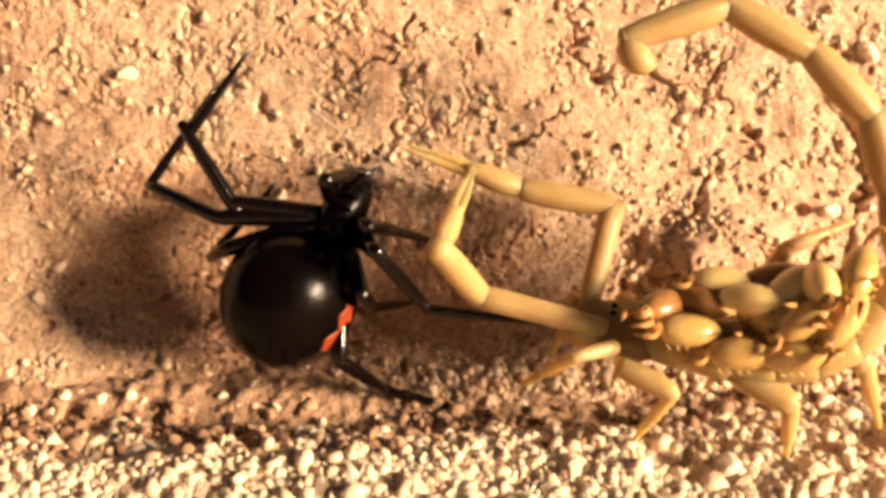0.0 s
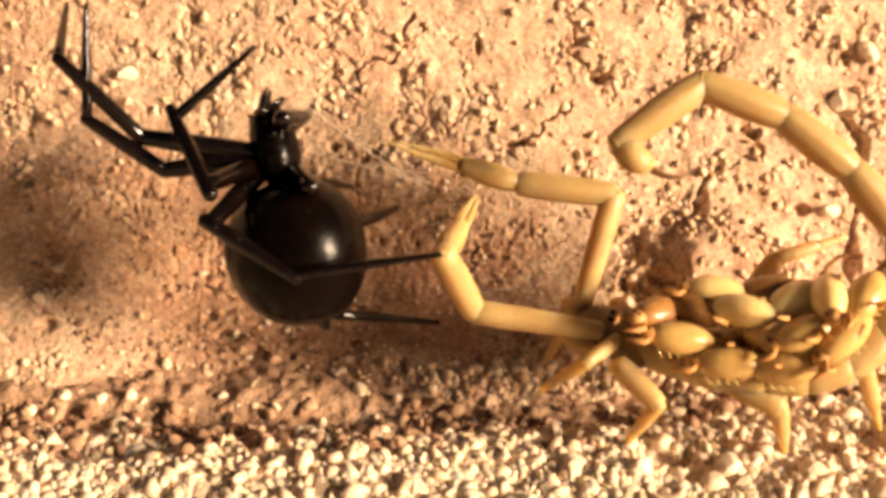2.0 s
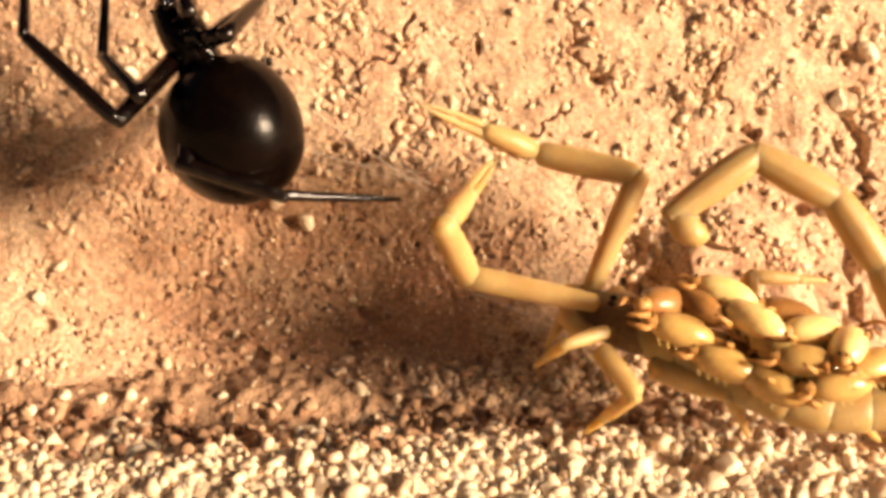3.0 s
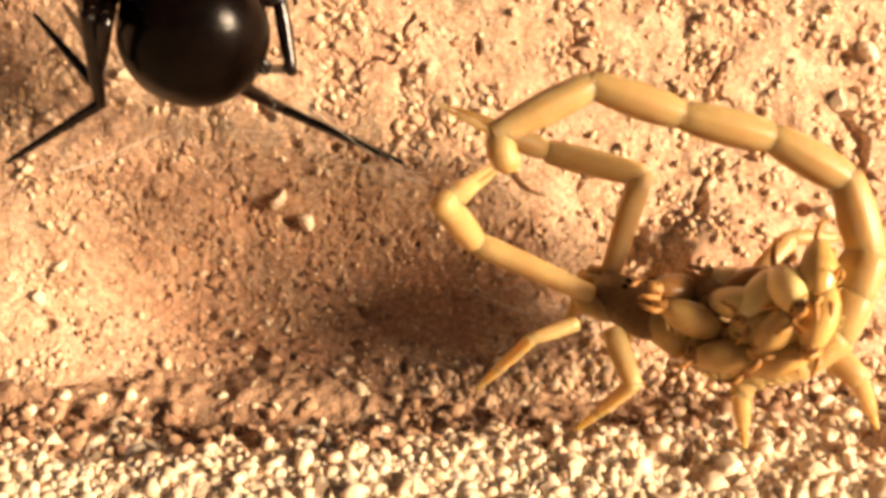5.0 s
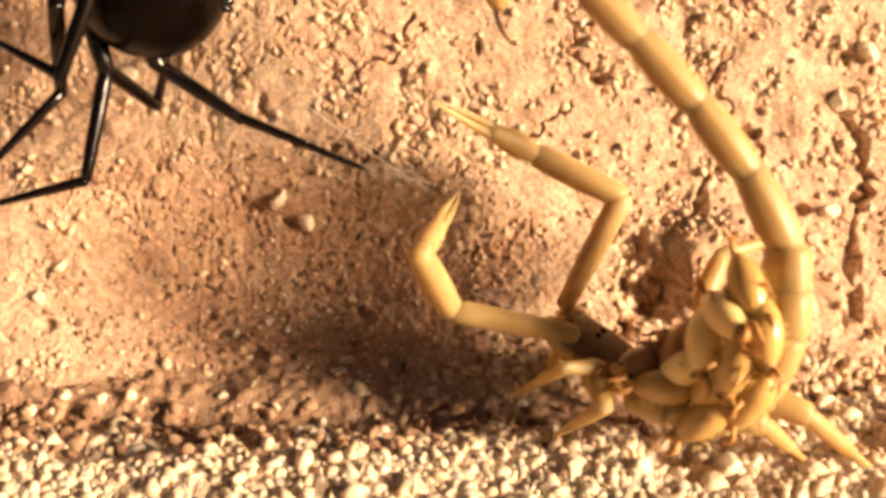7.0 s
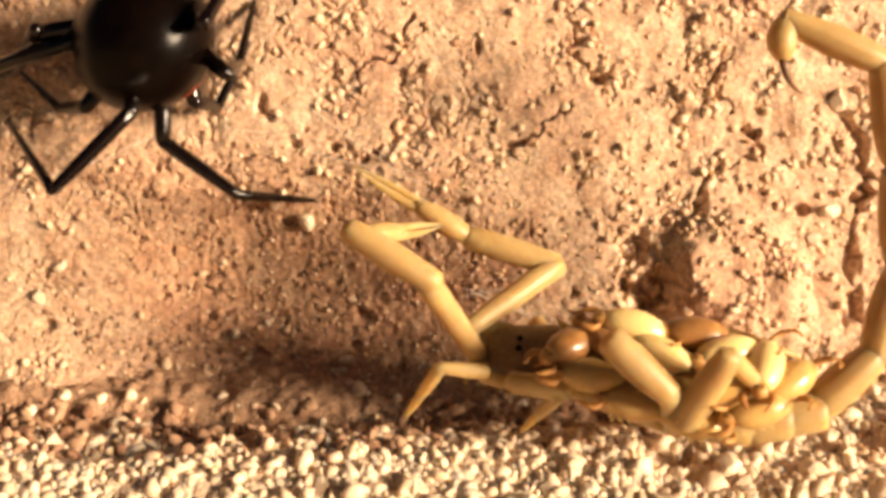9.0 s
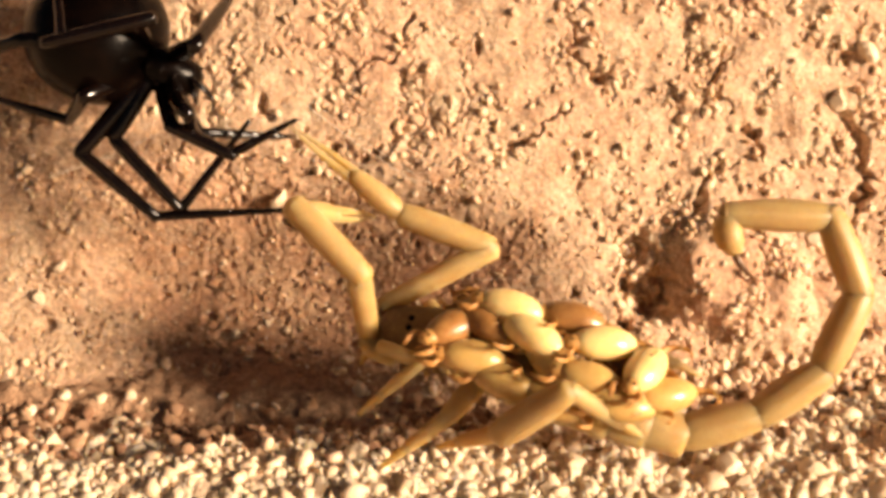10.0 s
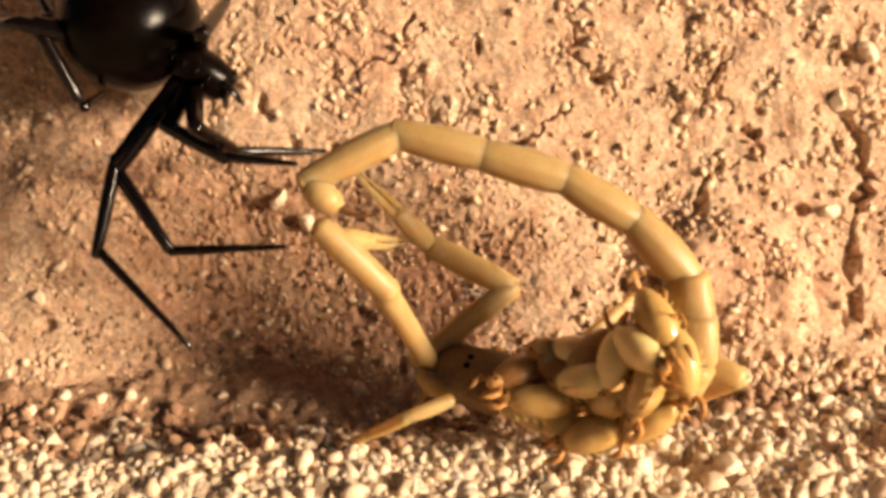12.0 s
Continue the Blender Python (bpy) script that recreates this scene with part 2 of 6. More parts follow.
def bank_relief(x, s):
    """Height of the bank's face over its leaning plane; x along it and s up it."""
    h = 0.55 * fractal(x, s, 19, 3, 5) + 0.13 * fractal(x, s, 3.0, 3, 21)
    # the wide smooth hollow swept out by the spider
    e = np.sqrt(((x + 16.5) / 26) ** 2 + ((s - 9.0) / 13) ** 2)
    h = h - np.minimum(np.abs(x), 46) ** 2 / 620
    h = h - 6.1 * (1 - ease(0.1, 1.12, e))
    # the big pale clod that stands proud beside the pit
    d = np.sqrt(((x - 26.6) / 6.9) ** 2 + ((s - 10.6) / 6.2) ** 2) * (1 + 0.22 * fractal(x, s, 4.5, 3, 79))
    h = h + 2.3 * (1 - ease(0.55, 1.08, d))
    for px, pz, rx, rs, depth in PITS:
        d = np.sqrt(((x - px) / rx) ** 2 + ((s - pz * UNIT) / rs) ** 2) * (1 + 0.5 * fractal(x, s, 1.8, 3, 77))
        h = h - depth * (1 - ease(0.35, 1.1, d))
    return h


def rough_at(x, s):
    e = np.sqrt(((x + 14) / 27) ** 2 + ((s - 9) / 12) ** 2)
    return ease(0.75, 1.25, e + 0.25 * fractal(x, s, 6, 2, 60))


def add_bumps(h, x0, s0, step, count, rlo, rhi, tall, seed, mask_power, hollow=False, loose=None):
    """Crumbs pressed into the face, or pores where hollow."""
    rng = np.random.RandomState(seed)
    rows, cols = h.shape
    base = h.copy()
    cx, cs = rng.uniform(0, cols, count), rng.uniform(0, rows, count)
    keep = rng.uniform(0, 1, count) < np.maximum(rough_at(x0 + cx * step, s0 + cs * step), 0.0) ** mask_power + 0.12
    if hollow:
        keep = rng.uniform(0, 1, count) < (0.06 + 0.94 * (1 - rough_at(x0 + cx * step, s0 + cs * step))) * ease(-0.15, 0.3, fractal(x0 + cx * step, s0 + cs * step, 3.5, 2, 66))
    lean, thin = rng.uniform(0, 3.14, count), rng.uniform(1, 2.6, count)
    if loose is not None:
        keep &= rng.uniform(0, 1, count) < 0.06 + 0.94 * loose[cs.astype(int), cx.astype(int)]
    radius = rlo + (rhi - rlo) * rng.uniform(0, 1, count) ** 2.2
    if not hollow:
        lean, thin = rng.uniform(0, 3.14, count), rng.uniform(1, 1.5, count)
    for a, b, r, turn, slim in zip(cx[keep], cs[keep], radius[keep] / step, lean[keep], thin[keep]):
        i0, i1 = max(int(b - r), 0), min(int(b + r) + 2, rows)
        j0, j1 = max(int(a - r), 0), min(int(a + r) + 2, cols)
        if i1 - i0 < 2 or j1 - j0 < 2:
            continue
        ii, jj = np.ogrid[i0:i1, j0:j1]
        across, up = (jj - a) * math.cos(turn) + (ii - b) * math.sin(turn), (ii - b) * math.cos(turn) - (jj - a) * math.sin(turn)
        d = (across ** 2 + (slim * up) ** 2) / (r * r)
        dome = np.sqrt(np.clip(1 - d, 0, 1)) * r * step * tall
        ic, jc = min(max(int(b), 0), rows - 1), min(max(int(a), 0), cols - 1)
        if hollow:
            h[i0:i1, j0:j1] -= dome
        else:
            h[i0:i1, j0:j1] = np.where(d < 1, np.maximum(h[i0:i1, j0:j1], 0.6 * base[i0:i1, j0:j1] + 0.4 * base[ic, jc] + dome), h[i0:i1, j0:j1])
    return h


def build_bank():
    gx, gs = np.meshgrid(BANK_X, BANK_S)
    h = bank_relief(gx, gs)
    lo = int(np.searchsorted(BANK_X, -43 - 1e-6))
    n = int(np.searchsorted(BANK_X, 43 + 1e-6)) - lo
    rows = int(np.searchsorted(BANK_S, 40.9))
    patch = h[:rows, lo:lo + n].copy()
    rough = rough_at(gx[:rows, lo:lo + n], gs[:rows, lo:lo + n])
    px, ps = gx[:rows, lo:lo + n], gs[:rows, lo:lo + n]
    # firm plates of packed sand, crumbling along their edges
    edge = cracks(px + 1.5 * fractal(px, ps, 4, 2, 310), ps + 1.5 * fractal(px, ps, 4, 2, 311), 9.0, 300, 0.22)
    loose = np.clip(ease(0.0, 0.3, slope_noise(px / 5.5, ps / 5.5, 300) + 0.5 * slope_noise(px / 2.4, ps / 2.4, 301) - 0.16) + 0.9 * edge, 0, 1)
    loose = loose * ease(-0.6, 0.3, fractal(px, ps, 3, 2, 320))
    patch += (0.35 + 0.65 * rough) * (0.21 * lumps(px, ps, 4.2, 3, 90) + 0.025 * fractal(px, ps, 0.7, 2, 95) - 0.16)
    patch += 0.18 * (1 - rough) * (lumps(px, ps, 1.3, 3, 130) - 0.4)
    patch += rough * loose * (0.34 * lumps(px, ps, 1.2, 3, 120) - 0.22)
    patch -= (0.2 + 0.8 * rough) * (0.06 + 0.94 * loose) * (0.4 * cracks(px, ps, 4.2, 140, 0.05) + 0.28 * cracks(px, ps, 1.9, 150, 0.06))
    patch += 0.42 * rough * ease(4, 22, px) * (lumps(px, ps, 5.5, 2, 700) - 0.4)
    patch -= crevice_depth(px, ps)
    # single grains
    patch += (0.012 + 0.03 * rough + 0.035 * rough * loose) * np.random.RandomState(71).uniform(-1, 1, patch.shape)
    # rubble slumped against the foot
    slump = 0.25 + 0.75 * ease(-6, 10, px) + 0.5 * ease(-33, -38, px)
    patch += slump * np.exp(-np.maximum(ps, 0) / 1.7) * (0.5 + 1.6 * lumps(px, ps, 1.8, 3, 500)) * (0.7 + 0.5 * fractal(px, ps, 6, 2, 520))
    patch = add_bumps(patch, -43, -3, 0.105, 220, 0.5, 1.3, 0.22, 3, 1.5, loose=loose)
    patch = add_bumps(patch, -43, -3, 0.105, 4600, 0.14, 0.46, 1.3, 4, 0.8, hollow=True)
    patch = add_bumps(patch, -43, -3, 0.105, 3000, 0.14, 0.42, 0.5, 8, 1.0, loose=loose)
    patch = add_bumps(patch, -43, -3, 0.105, 2600, 0.12, 0.22, 0.4, 9, 0.8, loose=0.3 + 0.7 * loose)
    h[:rows, lo:lo + n] = patch
    face = np.stack([gx, BASE_Y + gs * UPWARD.y + h * OUTWARD.y, gs * UPWARD.z + h * OUTWARD.z], -1)
    # the flat top behind the brink
    top = face[-1]
    back = [np.stack([top[:, 0], top[:, 1] + far, top[:, 2] + 1.2 * np.sin(top[:, 0] / 60 + far / 40)], -1)
            for far in (2, 6, 14, 30, 60, 120, 240, 480, 960, 1900, 4000, 9000, 25000)]
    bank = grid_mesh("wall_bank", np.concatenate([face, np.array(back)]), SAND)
    count = len(bank.data.vertices)
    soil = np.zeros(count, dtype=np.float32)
    # redder packed soil in the hollow, darkened further for the shade lying there
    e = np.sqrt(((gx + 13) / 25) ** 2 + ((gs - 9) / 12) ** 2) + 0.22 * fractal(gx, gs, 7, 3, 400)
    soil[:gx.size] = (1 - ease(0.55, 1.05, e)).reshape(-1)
    bank.data.attributes.new("packed_soil_shade", "FLOAT", "POINT").data.foreach_set("value", soil)
    tagged(bank, "crumbly pinkish tan sand bank with a smooth swept hollow", "sand bank", kind="structure")
    return patch, loose


RELIEF, LOOSE = build_bank()


# ---- the floor ----
def floor_height(x, y):
    ridge = 1.2 * np.exp(-((y + 6.5) / 3.5) ** 2)
    ditch = -1.5 * np.exp(-((y - 0.3) / 2.2) ** 2) * ease(30, -5, x) - 1.8 * np.exp(-((x + 27) / 6.5) ** 2 - ((y + 4.6) / 1.9) ** 2)
    ditch = ditch - 1.5 * np.exp(-((x - 19) / 3) ** 2 - ((y + 6.0) / 1.6) ** 2)
    return ridge * ease(-30, 20, -np.abs(x) + 25) * 0.6 + ditch + 0.35 * fractal(x, y, 7, 3, 31) - 0.4 + 0.15 * (np.clip(y, -40, 12) - 3.2)


def brink_at(x, y):
    """Where the pale gravel gives way to brown soil."""
    return -3.0 + 2.0 * ease(-16, -4, x) + 4.6 * ease(2, 20, x) + 3.2 * fractal(x, y, 9, 3, 620)


def build_floor():
    xs = spread(-46, 46, 0.3, 25000, 1.45)
    ys = np.concatenate([-26 - np.cumsum(0.4 * 1.45 ** np.arange(29))[::-1], np.arange(-26, 12, 0.3)])
    gx, gy = np.meshgrid(xs, ys)
    gz = floor_height(gx, gy) + 0.12 * fractal(gx, gy, 0.9, 2, 44) + 0.45 * lumps(gx, gy, 1.7, 3, 46) - 0.2
    ground = grid_mesh("ground", np.stack([gx, gy, gz], -1), FLOOR_SAND)
    # brown soil towards the bank, its colour also carrying the shade along the foot
    soil = ease(-2.5, 1.5, gy - brink_at(gx, gy)).reshape(-1).astype(np.float32)
    ground.data.attributes.new("packed_soil_shade", "FLOAT", "POINT").data.foreach_set("value", soil)
    tagged(ground, "tan gritty sand floor", "ground", kind="structure")


build_floor()


def grain_shapes(count, seed):
    """Angular little stones, rounded by wear."""
    rng = np.random.RandomState(seed)
    shapes = []
    for _ in range(count):
        bm = bmesh.new()
        bmesh.ops.create_icosphere(bm, subdivisions=2, radius=1)
        cuts = [Vector(v).normalized() for v in rng.normal(size=(11, 3))]
        reach = rng.uniform(0.42, 0.8, 11)
        for v in bm.verts:
            for c, d in zip(cuts, reach):
                over = v.co.dot(c) - d
                if over > 0:
                    v.co -= c * over * 0.97
        scale = Vector(rng.uniform(0.85, 1.45, 3))
        for v in bm.verts:
            v.co = Vector((v.co.x * scale.x, v.co.y * scale.y, v.co.z * scale.z))
        bm.verts.index_update()
        shapes.append((np.array([v.co[:] for v in bm.verts]), np.array([[v.index for v in f.verts] for f in bm.faces])))
        bm.free()
    return shapes


SHAPES = grain_shapes(14, 5)


def scatter(name, places, sizes, material, seed, label, category):
    """Many loose grains as one object."""
    rng = np.random.RandomState(seed)
    verts, faces, start = [], [], 0
    for place, size in zip(places, sizes):
        v, f = SHAPES[rng.randint(len(SHAPES))]
        turn = np.array(Euler(rng.uniform(0, 6.28, 3)).to_matrix())
        verts.append((v * size) @ turn.T + place)
        faces.append(f + start)
        start += len(v)
    verts, faces = np.concatenate(verts) * MM, np.concatenate(faces)
    me = bpy.data.meshes.new(name)
    me.vertices.add(len(verts))
    me.vertices.foreach_set("co", verts.reshape(-1).astype(np.float32))
    me.loops.add(faces.size)
    me.loops.foreach_set("vertex_index", faces.reshape(-1).astype(np.int32))
    me.polygons.add(len(faces))
    me.polygons.foreach_set("loop_start", np.arange(0, faces.size, 3, dtype=np.int32))
    me.update(calc_edges=True)
    me.materials.append(material)
    return tagged(new(name, me), label, category, kind="stuff")


def build_gravel():
    """Loose grains: a bed of fine ones, coarser ones on it, and rubble climbing the foot of the bank."""
    rng = np.random.RandomState(12)
    x, y, size = [], [], []
    for count, lo, hi, near, far in ((7500, 0.17, 0.36, -18, 5.2), (6000, 0.40, 0.80, -18, 5.0), (420, 0.7, 1.1, -18, 2.5)):
        x.append(rng.uniform(-43, 43, count))
        y.append(near + (far - near) * rng.uniform(0, 1, count))
        size.append(lo + (hi - lo) * rng.uniform(0, 1, count) ** 1.5)
    x, y, size = np.concatenate(x), np.concatenate(y), np.concatenate(size)
    # clumps: pull the grains a little towards scattered centres, and thin them out near the bank
    brink = brink_at(x, y)
    keep = rng.uniform(0, 1, len(x)) < 0.025 + 0.975 * ease(1.6, -1.2, y - brink)
    keep &= rng.uniform(0, 1, len(x)) < 0.25 + 0.75 * ease(-0.3, -0.05, fractal(x, y, 4.5, 2, 630) + 0.3 * ease(-4, -10, y))
    x, y, size = x[keep], y[keep], size[keep]
    z = floor_height(x, y) + size * rng.uniform(-0.65, 0.12, len(x)) + 0.15 * np.maximum(fractal(x, y, 2.5, 2, 640), 0)
    scatter("gravel", np.stack([x, y, z], -1), size, GRIT, 2, "loose pale angular sand grains covering the floor", "gravel")


def build_crumbs():
    """Grains that cling to the rough parts of the bank."""
    rng = np.random.RandomState(15)
    places, sizes = [], []
    xs, ss, draw = rng.uniform(-42, 42, 30000), rng.uniform(0, 39, 30000), rng.uniform(0, 1, (4, 30000))
    low = (ss < 2.6) & (draw[0] < 0.1 + 0.7 * ease(-4, 12, xs))
    loose = LOOSE[((ss + 3) / 0.105).astype(int), ((xs + 43) / 0.105).astype(int)]
    high = (draw[1] > 0.45) & (draw[2] < 0.1 + 0.9 * loose) & (draw[3] < rough_at(xs, ss) * (0.35 + 0.65 * ease(-8, 26, xs)) + 0.05)
    keep = low | high
    for x, s, foot in list(zip(xs[keep], ss[keep], low[keep]))[:4200]:
        size = 0.11 + (0.55 if foot else 0.40) * rng.uniform() ** (2 if foot else 3)
        h = RELIEF[int((s + 3) / 0.105), int((x + 43) / 0.105)] + size * rng.uniform(-0.2, 0.45)
        places.append((x, BASE_Y + s * UPWARD.y + h * OUTWARD.y, s * UPWARD.z + h * OUTWARD.z))
        sizes.append(size)
    # grains hanging in the mouth of the pit
    for _ in range(260):
        x, s, size = rng.normal(17.6, 1.9), rng.normal(11.0, 3.2), 0.1 + 0.2 * rng.uniform() ** 2
        h = RELIEF[int((s + 3) / 0.105), int((x + 43) / 0.105)] + 0.4 * size
        places.append((x, BASE_Y + s * UPWARD.y + h * OUTWARD.y, s * UPWARD.z + h * OUTWARD.z))
        sizes.append(size)
    # white flecks in the hollow
    for _ in range(1000):
        x, s, size = rng.uniform(-40, 8), rng.uniform(1, 22), 0.09 + 0.13 * rng.uniform() ** 2
        h = RELIEF[int((s + 3) / 0.105), int((x + 43) / 0.105)] + 0.3 * size
        places.append((x, BASE_Y + s * UPWARD.y + h * OUTWARD.y, s * UPWARD.z + h * OUTWARD.z))
        sizes.append(size)
    scatter("sand_crumbs", np.array(places), np.array(sizes), CRUMB, 3, "pale sand crumbs clinging to the bank", "sand grains")


def build_clods():
    """Brown clods of fallen soil between the hollow and the gravel."""
    rng = np.random.RandomState(16)
    x, y = rng.uniform(-42, 36, 3000), rng.uniform(-6, 7, 3000)
    keep = rng.uniform(0, 1, 3000) < (0.15 - 0.1 * ease(-2, 6, x)) + 0.8 * ease(-0.1, 0.35, fractal(x, y, 5, 2, 660) + 0.5 * ease(-18, -34, x) - 0.3 * ease(-2, 8, x))
    keep &= y < 2.6 + 4 * ease(0, 10, x)
    x, y = x[keep], y[keep]
    size = 0.17 + 0.62 * rng.uniform(0, 1, len(x)) ** 2.4
    z = floor_height(x, y) + 0.35 * size
    places, sizes = list(zip(x, y, z)), list(size)
    # dark crumbs clinging in the hollow
    xs, ss = rng.uniform(-40, 10, 9000), rng.uniform(0.5, 21, 9000)
    thick = fractal(xs, ss, 4, 3, 670) + 0.35 * np.exp(-((xs + 14) / 9) ** 2) - 0.45 * rough_at(xs, ss)
    keep = rng.uniform(0, 1, 9000) < ease(-0.2, 0.4, thick)
    for x, s in list(zip(xs[keep], ss[keep]))[:1700]:
        size = 0.09 + 0.2 * rng.uniform() ** 3
        h = RELIEF[int((s + 3) / 0.105), int((x + 43) / 0.105)] + 0.15 * size
        places.append((x, BASE_Y + s * UPWARD.y + h * OUTWARD.y, s * UPWARD.z + h * OUTWARD.z))
        sizes.append(size)
    scatter("soil_clods", np.array(places), np.array(sizes), CLOD, 4, "brown soil clods fallen at the foot of the bank", "soil clods")


def stone(name, place, size, seed, material, label, group, turn):
    v, f = SHAPES[seed % len(SHAPES)]
    bm = bmesh.new()
    corners = [bm.verts.new(Vector(c) * size * MM) for c in v]
    for face in f:
        bm.faces.new([corners[i] for i in face])
    ob = new(name, mesh_of(name, bm, material, False))
    ob.matrix_world = Matrix.Translation(Vector(place) * MM) @ Euler((seed * 1.3, seed * 0.7, turn)).to_matrix().to_4x4()
    return tagged(ob, label, "pebble", group)


# along the bank, up it, size
BANK_STONES = [(-12.8, 14.2, 0.95), (-19.3, 4.6, 0.55), (-14.3, 19.2, 0.4), (19.2, 5.3, 0.6), (23.4, 15.7, 0.7), (-28.6, 26.3, 0.85), (37.5, 21.1, 0.9),
               (35.0, 15.0, 1.0), (38.8, 28.2, 1.1), (36.0, 24.4, 0.9), (-14.9, 16.1, 1.1), (-37.0, 7.6, 0.9), (33.5, 12.4, 0.8), (-35.2, 10.3, 0.7), (-19.6, 4.4, 0.5), (-18.0, 2.3, 0.45), (-16.4, 5.4, 0.4), (-14.6, 4.6, 0.4), (-13.2, 21.0, 0.4)]
# across the floor, towards the bank, size
FLOOR_STONES = [(22.6, -8.0, 1.05), (24.0, -9.6, 0.9), (28.3, -1.2, 0.8), (17.5, -11.5, 0.8), (8.2, -10.2, 0.8), (29.5, -8.5, 0.95), (-33.0, -3.0, 0.8),
                (-18.6, 1.0, 0.7), (33.0, -6.0, 1.0), (-38.0, -5.5, 0.9), (37.0, -10.5, 1.0), (5.0, -6.6, 0.75)]


def build_stones():
    for k, (x, z, size) in enumerate(BANK_STONES):
        s = z * UNIT
        h = RELIEF[int((s + 3) / 0.105), int((x + 43) / 0.105)] + 0.02 * size
        stone("pebble", (x, BASE_Y + s * UPWARD.y + h * OUTWARD.y, s * UPWARD.z + h * OUTWARD.z), size, k, PEBBLE,
              "pale pebble stuck in the sand bank", "pebbles in the bank", k)
    for k, (x, y, size) in enumerate(FLOOR_STONES):
        stone("pebble", (x, y, float(floor_height(np.array(x), np.array(y))) + 0.4 * size), size, k + 3, PEBBLE,
              "cream-white pebble lying on the gravel", "pebbles on the floor", 0.6 * k)


def build_fibres():
    """Bits of dry root in the foot of the hollow."""
    rng = np.random.RandomState(31)
    for k in range(6):
        x, z = rng.uniform(-23, -12), rng.uniform(0.8, 8.5)
        s = z * UNIT
        h = RELIEF[int((s + 3) / 0.105), int((x + 43) / 0.105)] + 0.15
        length, lean = rng.uniform(1.4, 3.0), rng.uniform(-1.4, 1.4)
        bend = rng.uniform(-0.25, 0.25)
        bm = loft([(length * i / 6, 0.09, 0.09, bend * math.sin(math.pi * i / 6), 0.2 * math.sin(math.pi * i / 6)) for i in range(7)], 7)
        fibre = new("root_fibre", mesh_of("root_fibre", bm, FIBRE))
        fibre.matrix_world = Matrix.Translation(Vector((x, BASE_Y + s * UPWARD.y + h * OUTWARD.y, s * UPWARD.z + h * OUTWARD.z)) * MM) @ Euler((radians(60), 0, 0)).to_matrix().to_4x4() @ Matrix.Rotation(lean, 4, "Z")
        tagged(fibre, "thin dry brown root fibre lying on the sand", "root fibre", "root fibres")


# ---- silk ----
def build_silk():
    """Loose strands stretched before the hollow."""
    rng = np.random.RandomState(6)
    bm = bmesh.new()
    lines = [((-10.8, 1.5, 26.0), (-0.8, -2.5, 20.2)), ((-34.0, 8.5, 18.2), (-24.5, 9.5, 22.0)), ((1.5, 5.5, 8.9), (8.8, 6.0, 9.3)),
             ((2.2, 5.5, 8.6), (10.6, 5.5, 5.6)), ((-12.2, 5, 21.8), (-1.5, 0, 20.4)), ((-19.0, 8, 22.0), (-14.0, 8, 22.3)), ((-14.3, 7, 23.0), (-14.2, 3, 33.0))]
    for a, b in lines:
        for k in range(3 if a[0] > -30 else 6):
            p = Vector(a) + Vector(rng.normal(0, 0.35, 3))
            q = Vector(b) + Vector(rng.normal(0, 0.45, 3))
            strand = [p.lerp(q, i / 6) - Vector((0, 0, 0.25 * math.sin(math.pi * i / 6))) for i in range(7)]
            side, up = Vector((0, 0.013, 0)), Vector((0.004, 0, 0.013))
            loops = [[bm.verts.new((c + d) * MM) for d in (side, up, -side, -up)] for c in strand]
            for m, n in zip(loops, loops[1:]):
                for i in range(4):
                    bm.faces.new((m[i], n[i], n[(i + 1) % 4], m[(i + 1) % 4]))
    web = new("silk", mesh_of("silk", bm, SILK))
    tagged(web, "loose pale silk strands stretched before the bank", "spider silk", kind="stuff")


# ---- the spider ----
def girth(y):
    """How full the abdomen is at y, which runs from -0.4 to 11.4."""
    s = min(max((y + 0.4) / 11.8, 0.0), 1.0)
    return max(1 - (2 * s ** 0.93 - 1) ** 2, 0.0004) ** 0.47


def bristles(bm, length, r0, r1, rng, count):
    """Short stiff hairs that lean towards the tip of a limb."""
    for _ in range(count):
        s, a = rng.uniform(0.08, 0.97), rng.uniform(0, 2 * math.pi)
        r = r0 + (r1 - r0) * s
        out, side = Vector((math.cos(a), 0, math.sin(a))), Vector((-math.sin(a), 0, math.cos(a)))
        root = out * (0.92 * r) + Vector((0, s * length, 0))
        tip = root + out * rng.uniform(0.22, 0.42) + Vector((0, rng.uniform(0.25, 0.5), 0))
        base = [bm.verts.new((root + d) * MM) for d in (side * 0.035, -side * 0.035, Vector((0, 0.05, 0)))]
        point = bm.verts.new(tip * MM)
        for i in range(3):
            bm.faces.new((base[i], base[(i + 1) % 3], point))
    return bm


